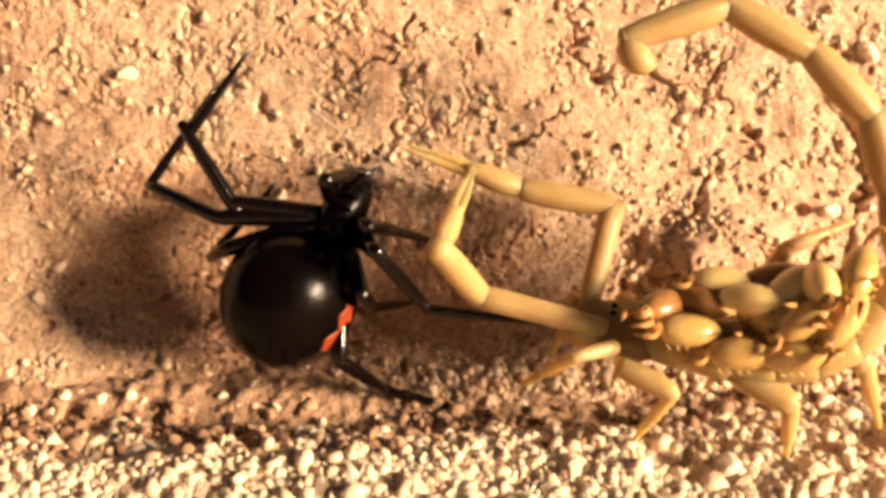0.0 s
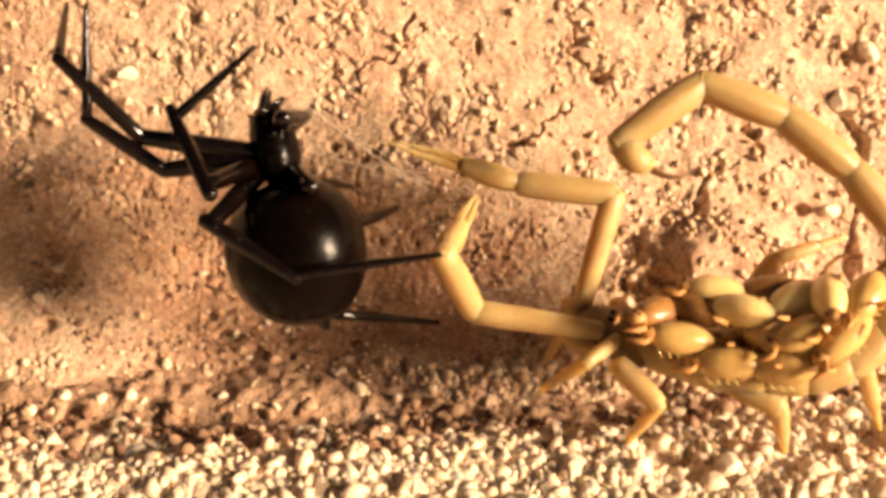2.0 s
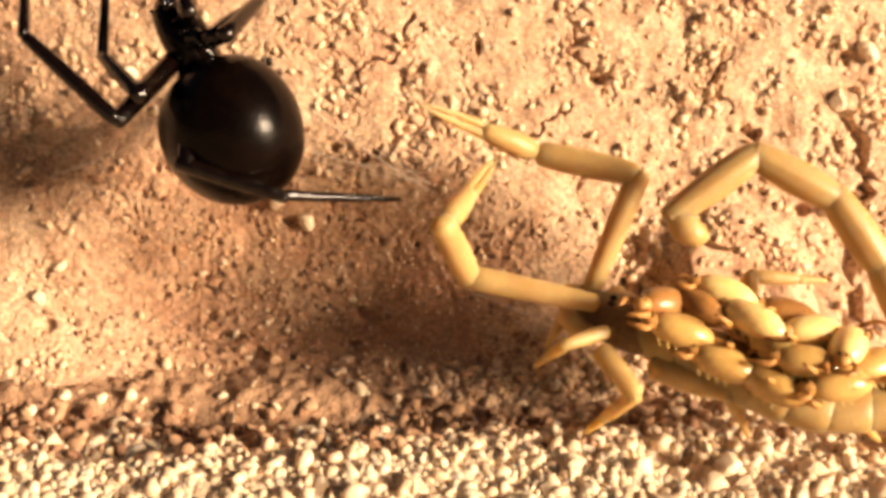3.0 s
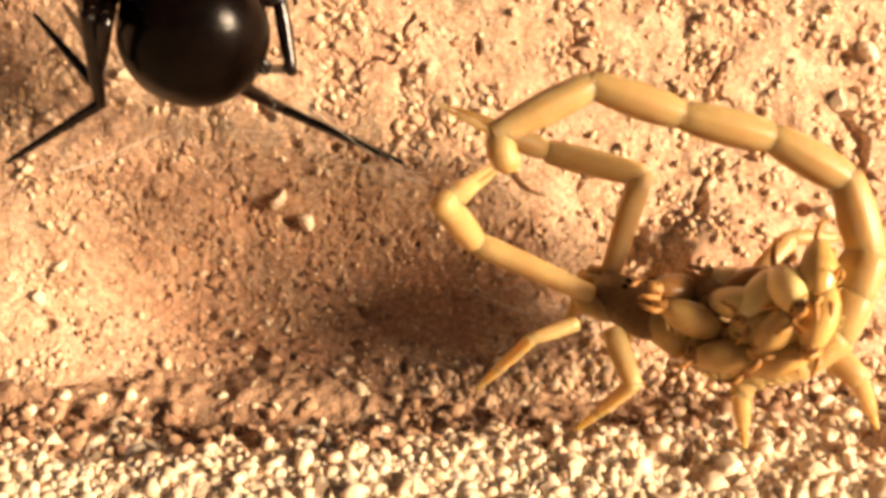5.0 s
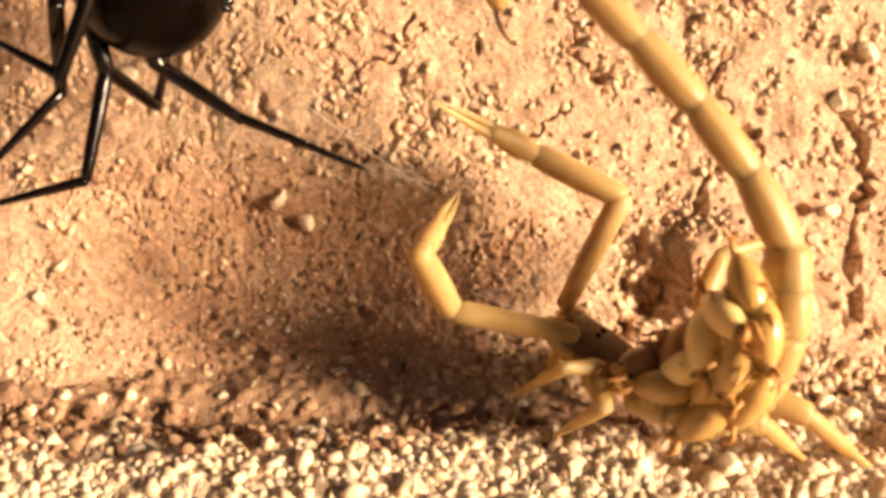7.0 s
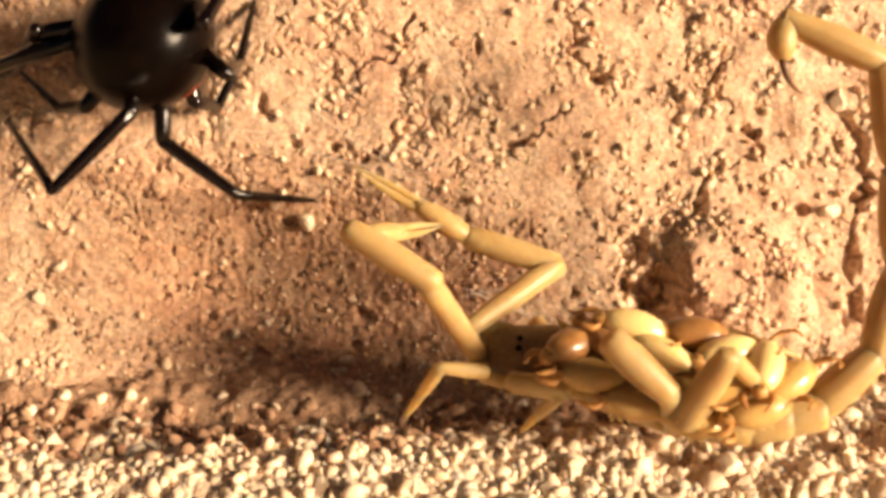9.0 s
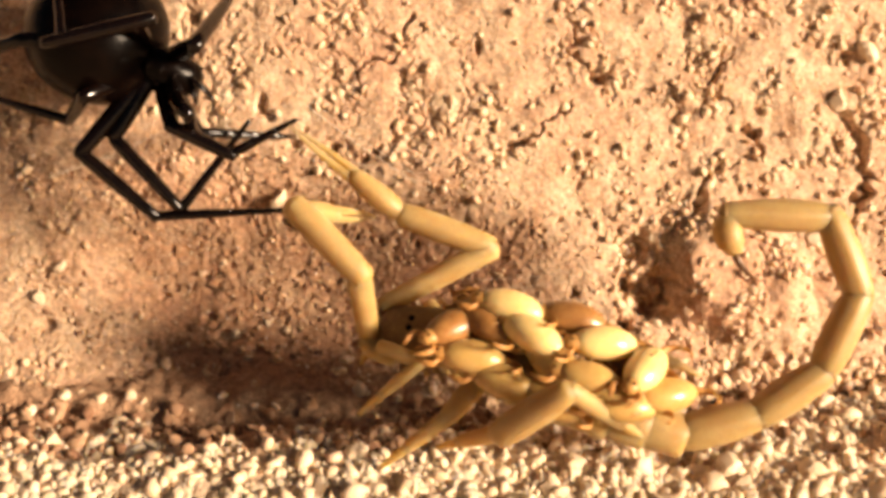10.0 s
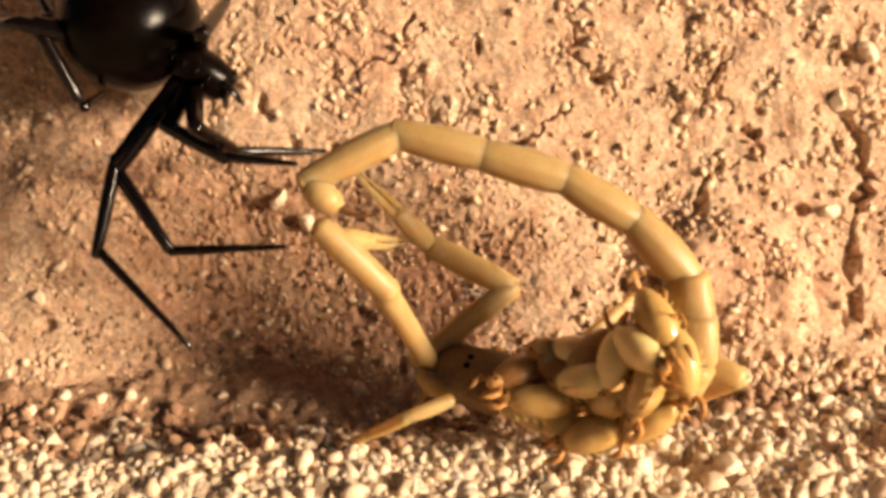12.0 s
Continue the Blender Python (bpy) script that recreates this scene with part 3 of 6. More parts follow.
def build_spider():
    spider = tagged(new("spider"), "glossy black widow spider with a red underside mark", "spider")
    # abdomen: y runs from the waist to the spinnerets, -z is the belly
    rings = []
    for i in range(23):
        y = -0.4 + 11.8 * (1 - math.cos(math.pi * i / 22)) / 2
        k = girth(y)
        rings.append((y, 6.2 * k, 5.6 * k, 0, 0.4 * k))
    bm = loft(rings, 40)
    abdomen = part("abdomen", bm, BLACK, spider, "globe-shaped glossy black abdomen")
    bm = bmesh.new()
    for side in (-1, 1):
        prev = None
        for i in range(13):
            s = i / 12
            w = 0.2 + 0.95 * math.sin(math.pi * min(abs(s - 0.5) * 2, 0.86)) ** 1.2
            y = 5.4 + (s - 0.5) * 4.4
            row = []
            for j in range(5):
                xx = side * w * j / 4
                k = girth(y)
                zz = 0.4 * k - 5.6 * k * math.sqrt(max(1 - (xx / (6.2 * k)) ** 2, 0)) - 0.06
                row.append(bm.verts.new((xx * MM, y * MM, zz * MM)))
            if prev:
                for j in range(4):
                    bm.faces.new((prev[j], prev[j + 1], row[j + 1], row[j]))
            prev = row
    bmesh.ops.remove_doubles(bm, verts=bm.verts, dist=0.000001)
    bmesh.ops.recalc_face_normals(bm, faces=bm.faces)
    grown = bmesh.ops.extrude_face_region(bm, geom=bm.faces[:])
    for v in grown["geom"]:
        if isinstance(v, bmesh.types.BMVert):
            v.co.z += 0.0002
    part("hourglass_mark", bm, RED, abdomen, "orange-red hourglass mark")
    for sx in (-0.35, 0.35):
        bm = loft([(10.6, 0.5, 0.5, sx, -0.3), (11.3, 0.42, 0.42, sx, -0.4), (12.0, 0.2, 0.2, sx, -0.5)], 10)
        part("spinneret", bm, BLACK_LEG, abdomen)
    # head and chest: y runs from the waist to the face
    bm = loft([(-1.2, 0.45, 0.4), (-0.2, 1.2, 1.0), (1.2, 2.4, 1.7), (2.8, 2.65, 1.95), (4.3, 2.2, 1.85), (5.6, 1.55, 1.55), (6.4, 0.85, 0.9)], 22)
    chest = part("cephalothorax", bm, BLACK, spider, "shiny black head and chest")
    for sx in (-0.5, 0.5):
        part("chelicera", loft([(5.8, 0.5, 0.55, sx, -0.3), (6.4, 0.48, 0.5, sx, -0.8), (6.8, 0.24, 0.24, sx, -1.5)], 10), BLACK_LEG, chest)
        part("palp", loft([(5.2, 0.27, 0.27, 2.4 * sx, 0), (6.1, 0.28, 0.28, 2.9 * sx, 0.1), (7.0, 0.26, 0.26, 2.6 * sx, -0.2), (7.8, 0.1, 0.1, 2.0 * sx, -0.6)], 10),
             BLACK_LEG, chest)
        for k in range(4):
            y = 1.0 + 1.15 * k
            out = 1.9 + 0.5 * math.sin(0.9 * k + 0.4)
            part("coxa", loft([(y + 0.12 * i, 0.55, 0.6 - 0.05 * i, 2 * sx * (0.5 * out + 0.42 * i), -0.35) for i in range(5)], 9), BLACK_LEG, chest)
        for ey in (5.6, 5.95):
            bm = bmesh.new()
            bmesh.ops.create_icosphere(bm, subdivisions=2, radius=0.16 * MM, matrix=Matrix.Translation((sx * 0.8 * MM, ey * MM, 1.35 * MM)))
            part("eye", bm, BLACK, chest)
    legs, rng = {}, random.Random(8)
    for key, sizes in LEG_SIZES.items():
        made = []
        for name, length, r0, r1 in zip(("leg_femur", "leg_tibia", "leg_tarsus"), sizes, (0.76, 0.60, 0.45), (0.66, 0.48, 0.2)):
            bm = bristles(loft(limb(length, r0, r1, 0.14), 12), length, r0, r1, rng, 10 if name == "leg_femur" else 26)
            joint = part(name, bm, BLACK_LEG, spider)
            if name == "leg_femur":
                part("leg_coxa", loft([(y + 0.3, w, h) for y, w, h in limb(1.2, 0.8, 0.78, 0.1)], 10), BLACK_LEG, joint)
            if name == "leg_tibia":
                part("leg_patella", loft(blob(1.7, 0.53, 0.53, 0.9, 12, 7), 12), BLACK_LEG, joint)
            if name == "leg_tarsus":
                part("claw", loft([(length - 0.2, 0.1, 0.1), (length + 0.15, 0.08, 0.08, 0, -0.08), (length + 0.4, 0.03, 0.03, 0, -0.22)], 6), BLACK_LEG, joint)
            made.append(joint)
        legs[key] = made
    return spider, abdomen, chest, legs


LEG_SIZES = {"leg_a": (9.8, 8.8, 10.0), "leg_b": (8.0, 7.4, 8.6), "leg_c": (7.4, 8.6, 8.2), "leg_d": (9.6, 7.5, 10.6),
             "leg_e": (6.0, 5.9, 6.2), "leg_f": (7.6, 7.9, 9.6), "leg_g": (9.0, 8.4, 11.2), "leg_h": (6.6, 6.2, 7.4)}


# ---- the scorpion ----
# half width and half height of the trunk, from the head shield to the tail
TRUNK = [(2.9, 1.9), (3.25, 2.1), (3.4, 2.2), (3.4, 2.25), (3.3, 2.2), (3.0, 2.05), (2.45, 1.85), (1.75, 1.55)]
TAIL_SIZES = [(7.0, 1.50, 1.36), (7.2, 1.38, 1.28), (7.5, 1.34, 1.25), (7.7, 1.30, 1.16), (8.7, 1.20, 1.0)]
PALP_SIZES = [(10.2, 0.80, 1.0), (7.6, 1.0, 1.10), (11.6, 1.0, 0.9)]
FOOT_SIZES = {"near_leg_one": (3.8, 8.4), "near_leg_two": (4.4, 7.2), "near_leg_three": (6.0, 7.4), "near_leg_four": (7.4, 10.0), "far_leg_four": (4.6, 6.6)}
FAR_FEET = {"far_leg_one": 0.5, "far_leg_two": 1.0, "far_leg_three": 1.7}


def build_claw(scorpion, mirror):
    rings = [(-0.3, 0.4, 0.4), (0.3, 0.8, 0.78), (1.4, 1.06, 0.98), (2.6, 1.12, 1.02), (3.8, 0.98, 0.9), (4.8, 0.72, 0.74), (5.4, 0.4, 0.5)]
    hand = part("claw_hand", loft(rings, 16, 0.03), AMBER, scorpion)
    fixed = [(4.2 + 7.4 * i / 7, 0.46 * (1 - i / 8.0), 0.50 * (1 - i / 8.0), 0, 0.27 + 0.06 * math.sin(math.pi * i / 7) - 0.18 * (i / 7) ** 2) for i in range(8)]
    part("fixed_finger", loft(fixed, 10), AMBER, hand)
    moving = [(4.2 + 7.1 * i / 7, 0.40 * (1 - i / 8.0), 0.44 * (1 - i / 8.0), 0, -0.26 - 0.12 * math.sin(math.pi * (i / 7) ** 0.8) + 0.2 * (i / 7) ** 2)
              for i in range(8)]
    part("movable_finger", loft(moving, 10), AMBER, hand)
    return hand


def build_leg(scorpion, sizes, fat=0.68):
    upper = part("leg_femur", loft(limb(sizes[0], 1.0 * fat, 0.85 * fat, 0.2, 1.25), 12), AMBER, scorpion)
    lower = part("leg_tibia", loft(limb(sizes[1] * 0.62, 0.3 + 0.38 * fat, 0.22 + 0.28 * fat, 0.1, 1.15), 12), AMBER, scorpion)
    part("foot", loft([(y + sizes[1] * 0.62, w, h) for y, w, h in limb(sizes[1] * 0.38, 0.42, 0.2, 0.05)], 10), AMBER, lower)
    return upper, lower


def build_scorpion():
    scorpion = tagged(new("scorpion"), "pale yellow scorpion with a raised tail carrying its young", "scorpion")
    bm = loft([(-0.4, 1.5, 0.7, 0, -0.1), (0.2, 2.1, 1.2), (1.6, 2.5, 1.6), (3.4, 2.9, 1.8), (5.0, 3.05, 1.85), (5.8, 2.8, 1.6)], 22, 0.01, 6)
    carapace = part("carapace", bm, SHELL, scorpion, "dark brown granular head shield")
    for sx in (-0.45, 0.45):
        bm = bmesh.new()
        bmesh.ops.create_icosphere(bm, subdivisions=2, radius=0.28 * MM, matrix=Matrix.Translation((sx * MM, 2.2 * MM, 1.6 * MM)))
        part("eye", bm, BLACK, carapace)
        part("chelicera", loft([(0.4, 0.6, 0.55, 1.6 * sx, 0), (-0.6, 0.62, 0.58, 1.6 * sx, 0), (-1.4, 0.4, 0.4, 1.5 * sx, -0.1), (-1.9, 0.12, 0.12, 1.2 * sx, -0.2)], 12), AMBER, carapace)
        part("palp_coxa", loft([(2.6, 0.7, 0.7, 3.4 * sx, -0.5), (1.2, 0.95, 0.9, 4.6 * sx, -0.4), (-0.4, 0.95, 0.9, 4.4 * sx, -0.2), (-1.5, 0.6, 0.6, 3.6 * sx, 0)], 12), AMBER, carapace)
    tergites = []
    for i in range(7):
        w, w2, h, h2 = TRUNK[i][0], TRUNK[i + 1][0], TRUNK[i][1], TRUNK[i + 1][1]
        bm = loft([(-0.4, w * 0.86, h * 0.86), (0.1, w * 0.96, h * 0.96), (0.9, 0.7 * w + 0.3 * w2, 0.7 * h + 0.3 * h2), (2.2, 0.3 * w + 0.7 * w2 + 0.05, 0.3 * h + 0.7 * h2 + 0.05),
                   (3.15, w2 + 0.06, h2 + 0.06), (3.45, w2 * 0.92, h2 * 0.92)], 26, 0.012, 6)
        tergites.append(part("body_segment", bm, AMBER, scorpion))
    tail = []
    for length, r0, r1 in TAIL_SIZES:
        rings = [(-0.35, r0 * 0.45, r0 * 0.45), (-0.05, r0 * 0.70, r0 * 0.70), (0.6, r0 * 0.88, r0 * 0.88), (1.7, r0 * 1.02, r0 * 1.02), (length * 0.5, r0 * 1.08, r0 * 1.08),
                 (length - 1.7, r1 * 1.07, r1 * 1.07), (length - 0.6, r1 * 0.95, r1 * 0.95), (length - 0.05, r1 * 0.80, r1 * 0.80), (length + 0.25, r1 * 0.5, r1 * 0.5)]
        piece = part("tail_segment", loft(rings, 32, 0.022, 8), AMBER, scorpion)
        part("joint_ring", loft([(length - 0.28, r1 * 0.80, r1 * 0.80), (length - 0.2, r1 * 0.89, r1 * 0.89), (length - 0.02, r1 * 0.86, r1 * 0.86),
                                 (length + 0.1, r1 * 0.7, r1 * 0.7)], 24, 0.03, 8), RING, piece, "thin brown rim at the joint")
        tail.append(piece)
    bulb = part("telson", loft([(-0.2, 0.5, 0.5), (0.3, 0.95, 0.95, 0, -0.1), (1.4, 1.25, 1.2, 0, -0.2), (2.4, 1.1, 1.05, 0, -0.15), (3.2, 0.6, 0.55)], 18),
                AMBER, scorpion, "smooth yellow venom bulb")
    sting = [(2.8 + 3.0 * math.sin(0.26 * i), 0.36 * (1 - i / 7.6), 0.36 * (1 - i / 7.6), 0, 2.3 * (1 - math.cos(0.26 * i))) for i in range(8)]
    part("sting", loft(sting, 10), DARK_TIP, bulb, "dark curved sting")
    palps = {}
    for key, mirror in (("far_palp", 1), ("near_palp", -1)):
        made = [part("palp_femur", loft(limb(PALP_SIZES[0][0], 0.72, 0.95, 0.08, 1.1), 14, 0.03, 6), AMBER, scorpion),
                part("palp_patella", loft(limb(PALP_SIZES[1][0], 0.95, 1.0, 0.16, 1.05), 14, 0.03, 6), AMBER, scorpion),
                build_claw(scorpion, mirror)]
        palps[key] = made
    feet = {key: build_leg(scorpion, sizes, {"near_leg_one": 0.44, "near_leg_three": 0.92, "near_leg_four": 0.92}.get(key, 0.68)) for key, sizes in FOOT_SIZES.items()}
    feet.update({key: build_leg(scorpion, (4.8, 6.0)) for key in FAR_FEET})
    return scorpion, carapace, tergites, tail, bulb, palps, feet


# where each young one rides: body segment, place across, height, heading
RIDERS = [(1.5, -0.6, 5.3, 8), (2.4, 1.1, 4.9, -12), (0.9, 3.1, 2.3, 20), (2.2, 3.5, 1.5, 8), (4.2, -0.6, 5.4, 30), (5.4, 0.2, 5.2, 75),
          (4.2, 2.4, 4.0, 10), (3.2, -1.9, 5.4, 15), (0.2, 1.6, 3.2, 60), (1.0, 0.5, 3.9, -25), (3.3, 1.9, 3.6, -20), (3.5, 3.5, 1.5, -5),
          (5.2, 2.7, 3.2, 20), (6.2, 0.5, 3.8, 40), (2.6, -1.8, 3.4, 0), (4.9, -1.6, 3.4, 20)]
# front and far-side young: one rusty, the others coloured dark for shade
BROWN_SHADED = {RIDERS[7], RIDERS[8], RIDERS[9], RIDERS[14], RIDERS[15]}
HONEY = {RIDERS[2], RIDERS[3], RIDERS[6], RIDERS[10], RIDERS[11], RIDERS[12], RIDERS[13]}


def build_young(skin, label):
    young = tagged(new("young_scorpion"), label, "young scorpion", "young on the back")
    profile = [(-2.55, 0.35), (-2.3, 0.72), (-1.9, 1.02), (-1.2, 1.30), (-0.4, 1.44), (0.4, 1.45), (1.2, 1.30), (1.9, 0.98), (2.4, 0.62), (2.65, 0.25)]
    rings = []
    for (y, r), (y2, r2) in zip(profile, profile[1:]):
        rings += [(y, r * 0.985, r * 0.9), (y + 0.3 * (y2 - y), 0.7 * r + 0.3 * r2 + 0.02, (0.7 * r + 0.3 * r2 + 0.02) * 0.92)]
    trunk = part("trunk", loft(rings + [(2.65, 0.2, 0.18)], 20), skin, young)
    part("head", loft([(-3.3, 0.3, 0.25), (-3.0, 0.62, 0.5), (-2.4, 0.78, 0.64), (-1.8, 0.6, 0.6)], 14), RUST, young, "rusty head")
    for sx in (-0.25, 0.25):
        bm = bmesh.new()
        bmesh.ops.create_icosphere(bm, subdivisions=1, radius=0.13 * MM, matrix=Matrix.Translation((sx * MM, -2.75 * MM, 0.56 * MM)))
        part("eye", bm, BLACK, young)
    tail = [(2.3 + 1.4 * math.sin(0.4 * i), 0.34 - 0.03 * i, 0.34 - 0.03 * i, 1.2 * (1 - math.cos(0.4 * i)), 0.1 + 0.5 * (1 - math.cos(0.4 * i))) for i in range(8)]
    part("tail", loft(tail, 10), RUST, young)
    for side in (-1, 1):
        part("claw", loft([(-2.5, 0.22, 0.22, side * 0.6, -0.1), (-3.0, 0.28, 0.26, side * 1.15, -0.2), (-3.7, 0.28, 0.24, side * 1.05, -0.3), (-4.5, 0.06, 0.06, side * 0.6, -0.4)], 8), RUST, young)
        for k in range(4):
            y = -1.9 + 0.7 * k
            part("leg", loft([(y, 0.1, 0.1, side * 0.8, -0.85), (y + 0.1, 0.1, 0.1, side * 1.08, -0.85), (y + 0.3, 0.09, 0.09, side * 1.12, -1.1), (y + 0.5, 0.05, 0.05, side * 1.0, -1.35)], 7), skin, young)
    return young


# ---- how things move ----
TRACKS = {}
STEPS = [i / 10 for i in range(121)]
VIEWER = -(STAND.to_3x3() @ Vector((0, 0, -1)))


def at(name, t, *joints):
    TRACKS.setdefault(name, []).append((t, joints))


def glide(name):
    """The joints of a track at every step, by a smooth curve that does not overshoot: steps x joints x 3, in metres."""
    rows = sorted(TRACKS[name])
    ts = np.array([r[0] for r in rows])
    ps = np.array([r[1] for r in rows], dtype=float) * MM
    if ts[-1] < 12:
        ts, ps = np.append(ts, 12.0), np.concatenate([ps, ps[-1:]])
    gap = np.diff(ts)[:, None, None]
    slope = np.diff(ps, axis=0) / gap
    tangent = np.zeros_like(ps)
    a, b = slope[:-1], slope[1:]
    same = a * b > 0
    tangent[1:-1] = np.where(same, 2 * a * b / np.where(same, a + b, 1), 0)
    out = []
    for t in STEPS:
        i = min(max(int(np.searchsorted(ts, t, side="right")) - 1, 0), len(ts) - 2)
        d = ts[i + 1] - ts[i]
        s = (t - ts[i]) / d
        out.append((2 * s ** 3 - 3 * s ** 2 + 1) * ps[i] + (s ** 3 - 2 * s ** 2 + s) * d * tangent[i]
                   + (3 * s ** 2 - 2 * s ** 3) * ps[i + 1] + (s ** 3 - s ** 2) * d * tangent[i + 1])
    return np.array(out)


def along(a, b, roll=0.0):
    """The pose at a with y towards b and z to the left of that way as the viewer sees it, rolled about y."""
    a, b = Vector(a), Vector(b)
    y = (b - a).normalized()
    z = VIEWER.cross(y)
    if z.length < 0.05:
        z = Vector((0, 0, 1)) - y * y.z
    z.normalize()
    x = y.cross(z)
    m = Matrix((x, y, z)).transposed().to_4x4()
    m.translation = a
    return m @ Matrix.Rotation(radians(roll), 4, "Y")


def ending(a, b, size):
    """The same, moved along so that a piece of that size ends at b."""
    m = along(a, b)
    m.translation = Vector(b) - m.to_3x3() @ Vector((0, size * MM, 0))
    return m


def middle(a, b, size):
    """The same, moved along so that a piece of that size sits midway."""
    m = along(a, b)
    m.translation = (Vector(a) + Vector(b)) / 2 - m.to_3x3() @ Vector((0, size * MM / 2, 0))
    return m


def limb_poses(track, sizes):
    """First piece ends at its joint, the last begins at its own, those between sit midway."""
    out = []
    for i, size in enumerate(sizes):
        if i == 0:
            out.append([ending(p[0], p[1], size) for p in track])
        elif i == len(sizes) - 1:
            out.append([along(p[i], p[i + 1]) for p in track])
        else:
            out.append([middle(p[i], p[i + 1], size) for p in track])
    return out


def ride(ob, home, poses):
    """Key a part in its thing's space; home holds the thing's place at each step."""
    walk(ob, [(t, Matrix.Translation(-Vector(h)) @ m) for t, h, m in zip(STEPS, home, poses)])


def sample_spine(points, count):
    """Joints spaced evenly along a smooth curve through the body's joints."""
    pts = [2 * points[0] - points[1], *points, 2 * points[-1] - points[-2]]
    out = []
    for k in range(count + 1):
        s = k / count * (len(points) - 1)
        i = min(int(s), len(points) - 2)
        s -= i
        p0, p1, p2, p3 = pts[i:i + 4]
        out.append(0.5 * (2 * p1 + (p2 - p0) * s + (2 * p0 - 5 * p1 + 4 * p2 - p3) * s * s + (3 * p1 - p0 - 3 * p2 + p3) * s ** 3))
    return out


def motions():
    # joints in millimetres: time, then x, y, z of each joint
    at("scorpion_spine", 0, (11.6, -2.3, 9.2), (16.8, -3.5, 8.5), (24.1, -5.5, 7.8), (30.6, -6.7, 9.2), (36.2, -6.0, 14.6), (34.8, -4.3, 20.5), (32.9, -2.8, 26.3), (28.2, -1.4, 31.0), (21.7, -0.3, 34.4), (13.8, -1.4, 32.0), (16.2, -2.5, 29.2))
    at("scorpion_spine", 0.5, (11.6, -2.3, 9.2), (16.8, -3.5, 8.5), (24.1, -5.5, 7.8), (30.6, -6.7, 9.2), (35.8, -6.0, 14.4), (33.4, -4.3, 20.5), (29.5, -2.9, 25.9), (23.3, -2.2, 28.7), (16.2, -1.6, 30.9), (8.7, -3.3, 26.7), (11.9, -3.9, 25.1))
    at("scorpion_spine", 0.8, (11.8, -2.2, 9.5), (16.9, -3.4, 8.7), (24.1, -5.4, 7.9), (30.4, -6.6, 9.5), (34.5, -5.8, 14.8), (32.2, -4.5, 20.6), (26.3, -3.4, 24.2), (19.6, -2.8, 26.0), (12.3, -2.6, 27.1), (5.0, -3.6, 24.1), (7.3, -4.2, 21.7))
    at("scorpion_spine", 0.9, (11.8, -2.2, 9.5), (16.9, -3.4, 8.7), (24.1, -5.4, 7.9), (30.4, -6.6, 9.5), (34.5, -5.8, 14.9), (32.5, -4.4, 20.8), (26.7, -3.3, 24.4), (20.0, -2.7, 26.4), (12.8, -2.5, 27.3), (5.7, -3.5, 24.6), (7.7, -4.1, 22.3))
    at("scorpion_spine", 1, (12.1, -2.1, 9.9), (17.0, -3.3, 8.9), (24.0, -5.4, 8.1), (30.2, -6.5, 9.8), (34.4, -4.9, 17.5), (31.2, -3.3, 23.4), (26.3, -2.1, 28.0), (19.7, -1.2, 31.5), (12.8, -0.8, 33.2), (5.0, -2.0, 30.4), (7.6, -2.6, 28.8))
    at("scorpion_spine", 1.2, (11.8, -2.2, 9.5), (16.9, -3.4, 8.7), (24.1, -5.4, 7.9), (30.4, -6.6, 9.5), (34.7, -5.2, 16.4), (33.3, -3.6, 21.8), (28.9, -2.5, 25.6), (22.1, -1.9, 28.2), (15.0, -1.7, 28.9), (8.7, -2.8, 25.8), (10.2, -3.4, 22.7))
    at("scorpion_spine", 1.5, (11.8, -2.2, 9.4), (16.8, -3.4, 8.7), (24.0, -5.3, 8.3), (30.4, -6.5, 9.8), (35.5, -5.3, 16.5), (33.2, -3.7, 22.4), (28.4, -2.4, 27.2), (23.2, -1.3, 31.1), (16.6, -0.5, 34.0), (8.9, -1.7, 31.2), (11.0, -2.3, 29.6))
    at("scorpion_spine", 2, (11.4, -2.5, 8.8), (16.3, -3.6, 8.0), (23.3, -5.8, 7.0), (30.2, -7.2, 7.9), (36.4, -6.9, 11.9), (35.4, -5.3, 17.9), (31.3, -4.1, 22.5), (26.1, -3.0, 26.4), (19.7, -2.4, 28.8), (13.4, -4.1, 24.7), (15.8, -4.8, 22.7))
    at("scorpion_spine", 2.5, (11.4, -2.5, 8.8), (16.3, -3.6, 8.0), (22.8, -5.9, 6.6), (29.5, -7.9, 6.1), (35.8, -8.0, 9.0), (34.7, -6.2, 15.4), (31.9, -4.8, 20.7), (26.2, -3.9, 24.1), (19.8, -3.6, 25.4), (14.0, -5.6, 20.7), (16.6, -6.3, 18.7))
    at("scorpion_spine", 3, (11.4, -2.0, 10.1), (16.3, -3.3, 8.9), (22.8, -5.9, 6.6), (28.9, -8.3, 4.8), (35.3, -9.5, 4.9), (36.4, -8.0, 10.5), (33.6, -6.7, 15.6), (30.0, -5.2, 20.5), (23.8, -4.3, 23.7), (17.5, -6.0, 19.5), (19.6, -6.6, 17.8))
    at("scorpion_spine", 3.2, (11.4, -1.9, 10.3), (16.3, -3.2, 9.1), (22.8, -5.9, 6.6), (28.6, -8.3, 4.8), (35.3, -9.2, 5.7), (36.4, -7.7, 11.3), (33.6, -6.4, 16.4), (30.9, -4.9, 21.4), (26.1, -3.4, 26.1), (18.5, -4.6, 23.3), (21.1, -5.4, 21.1))
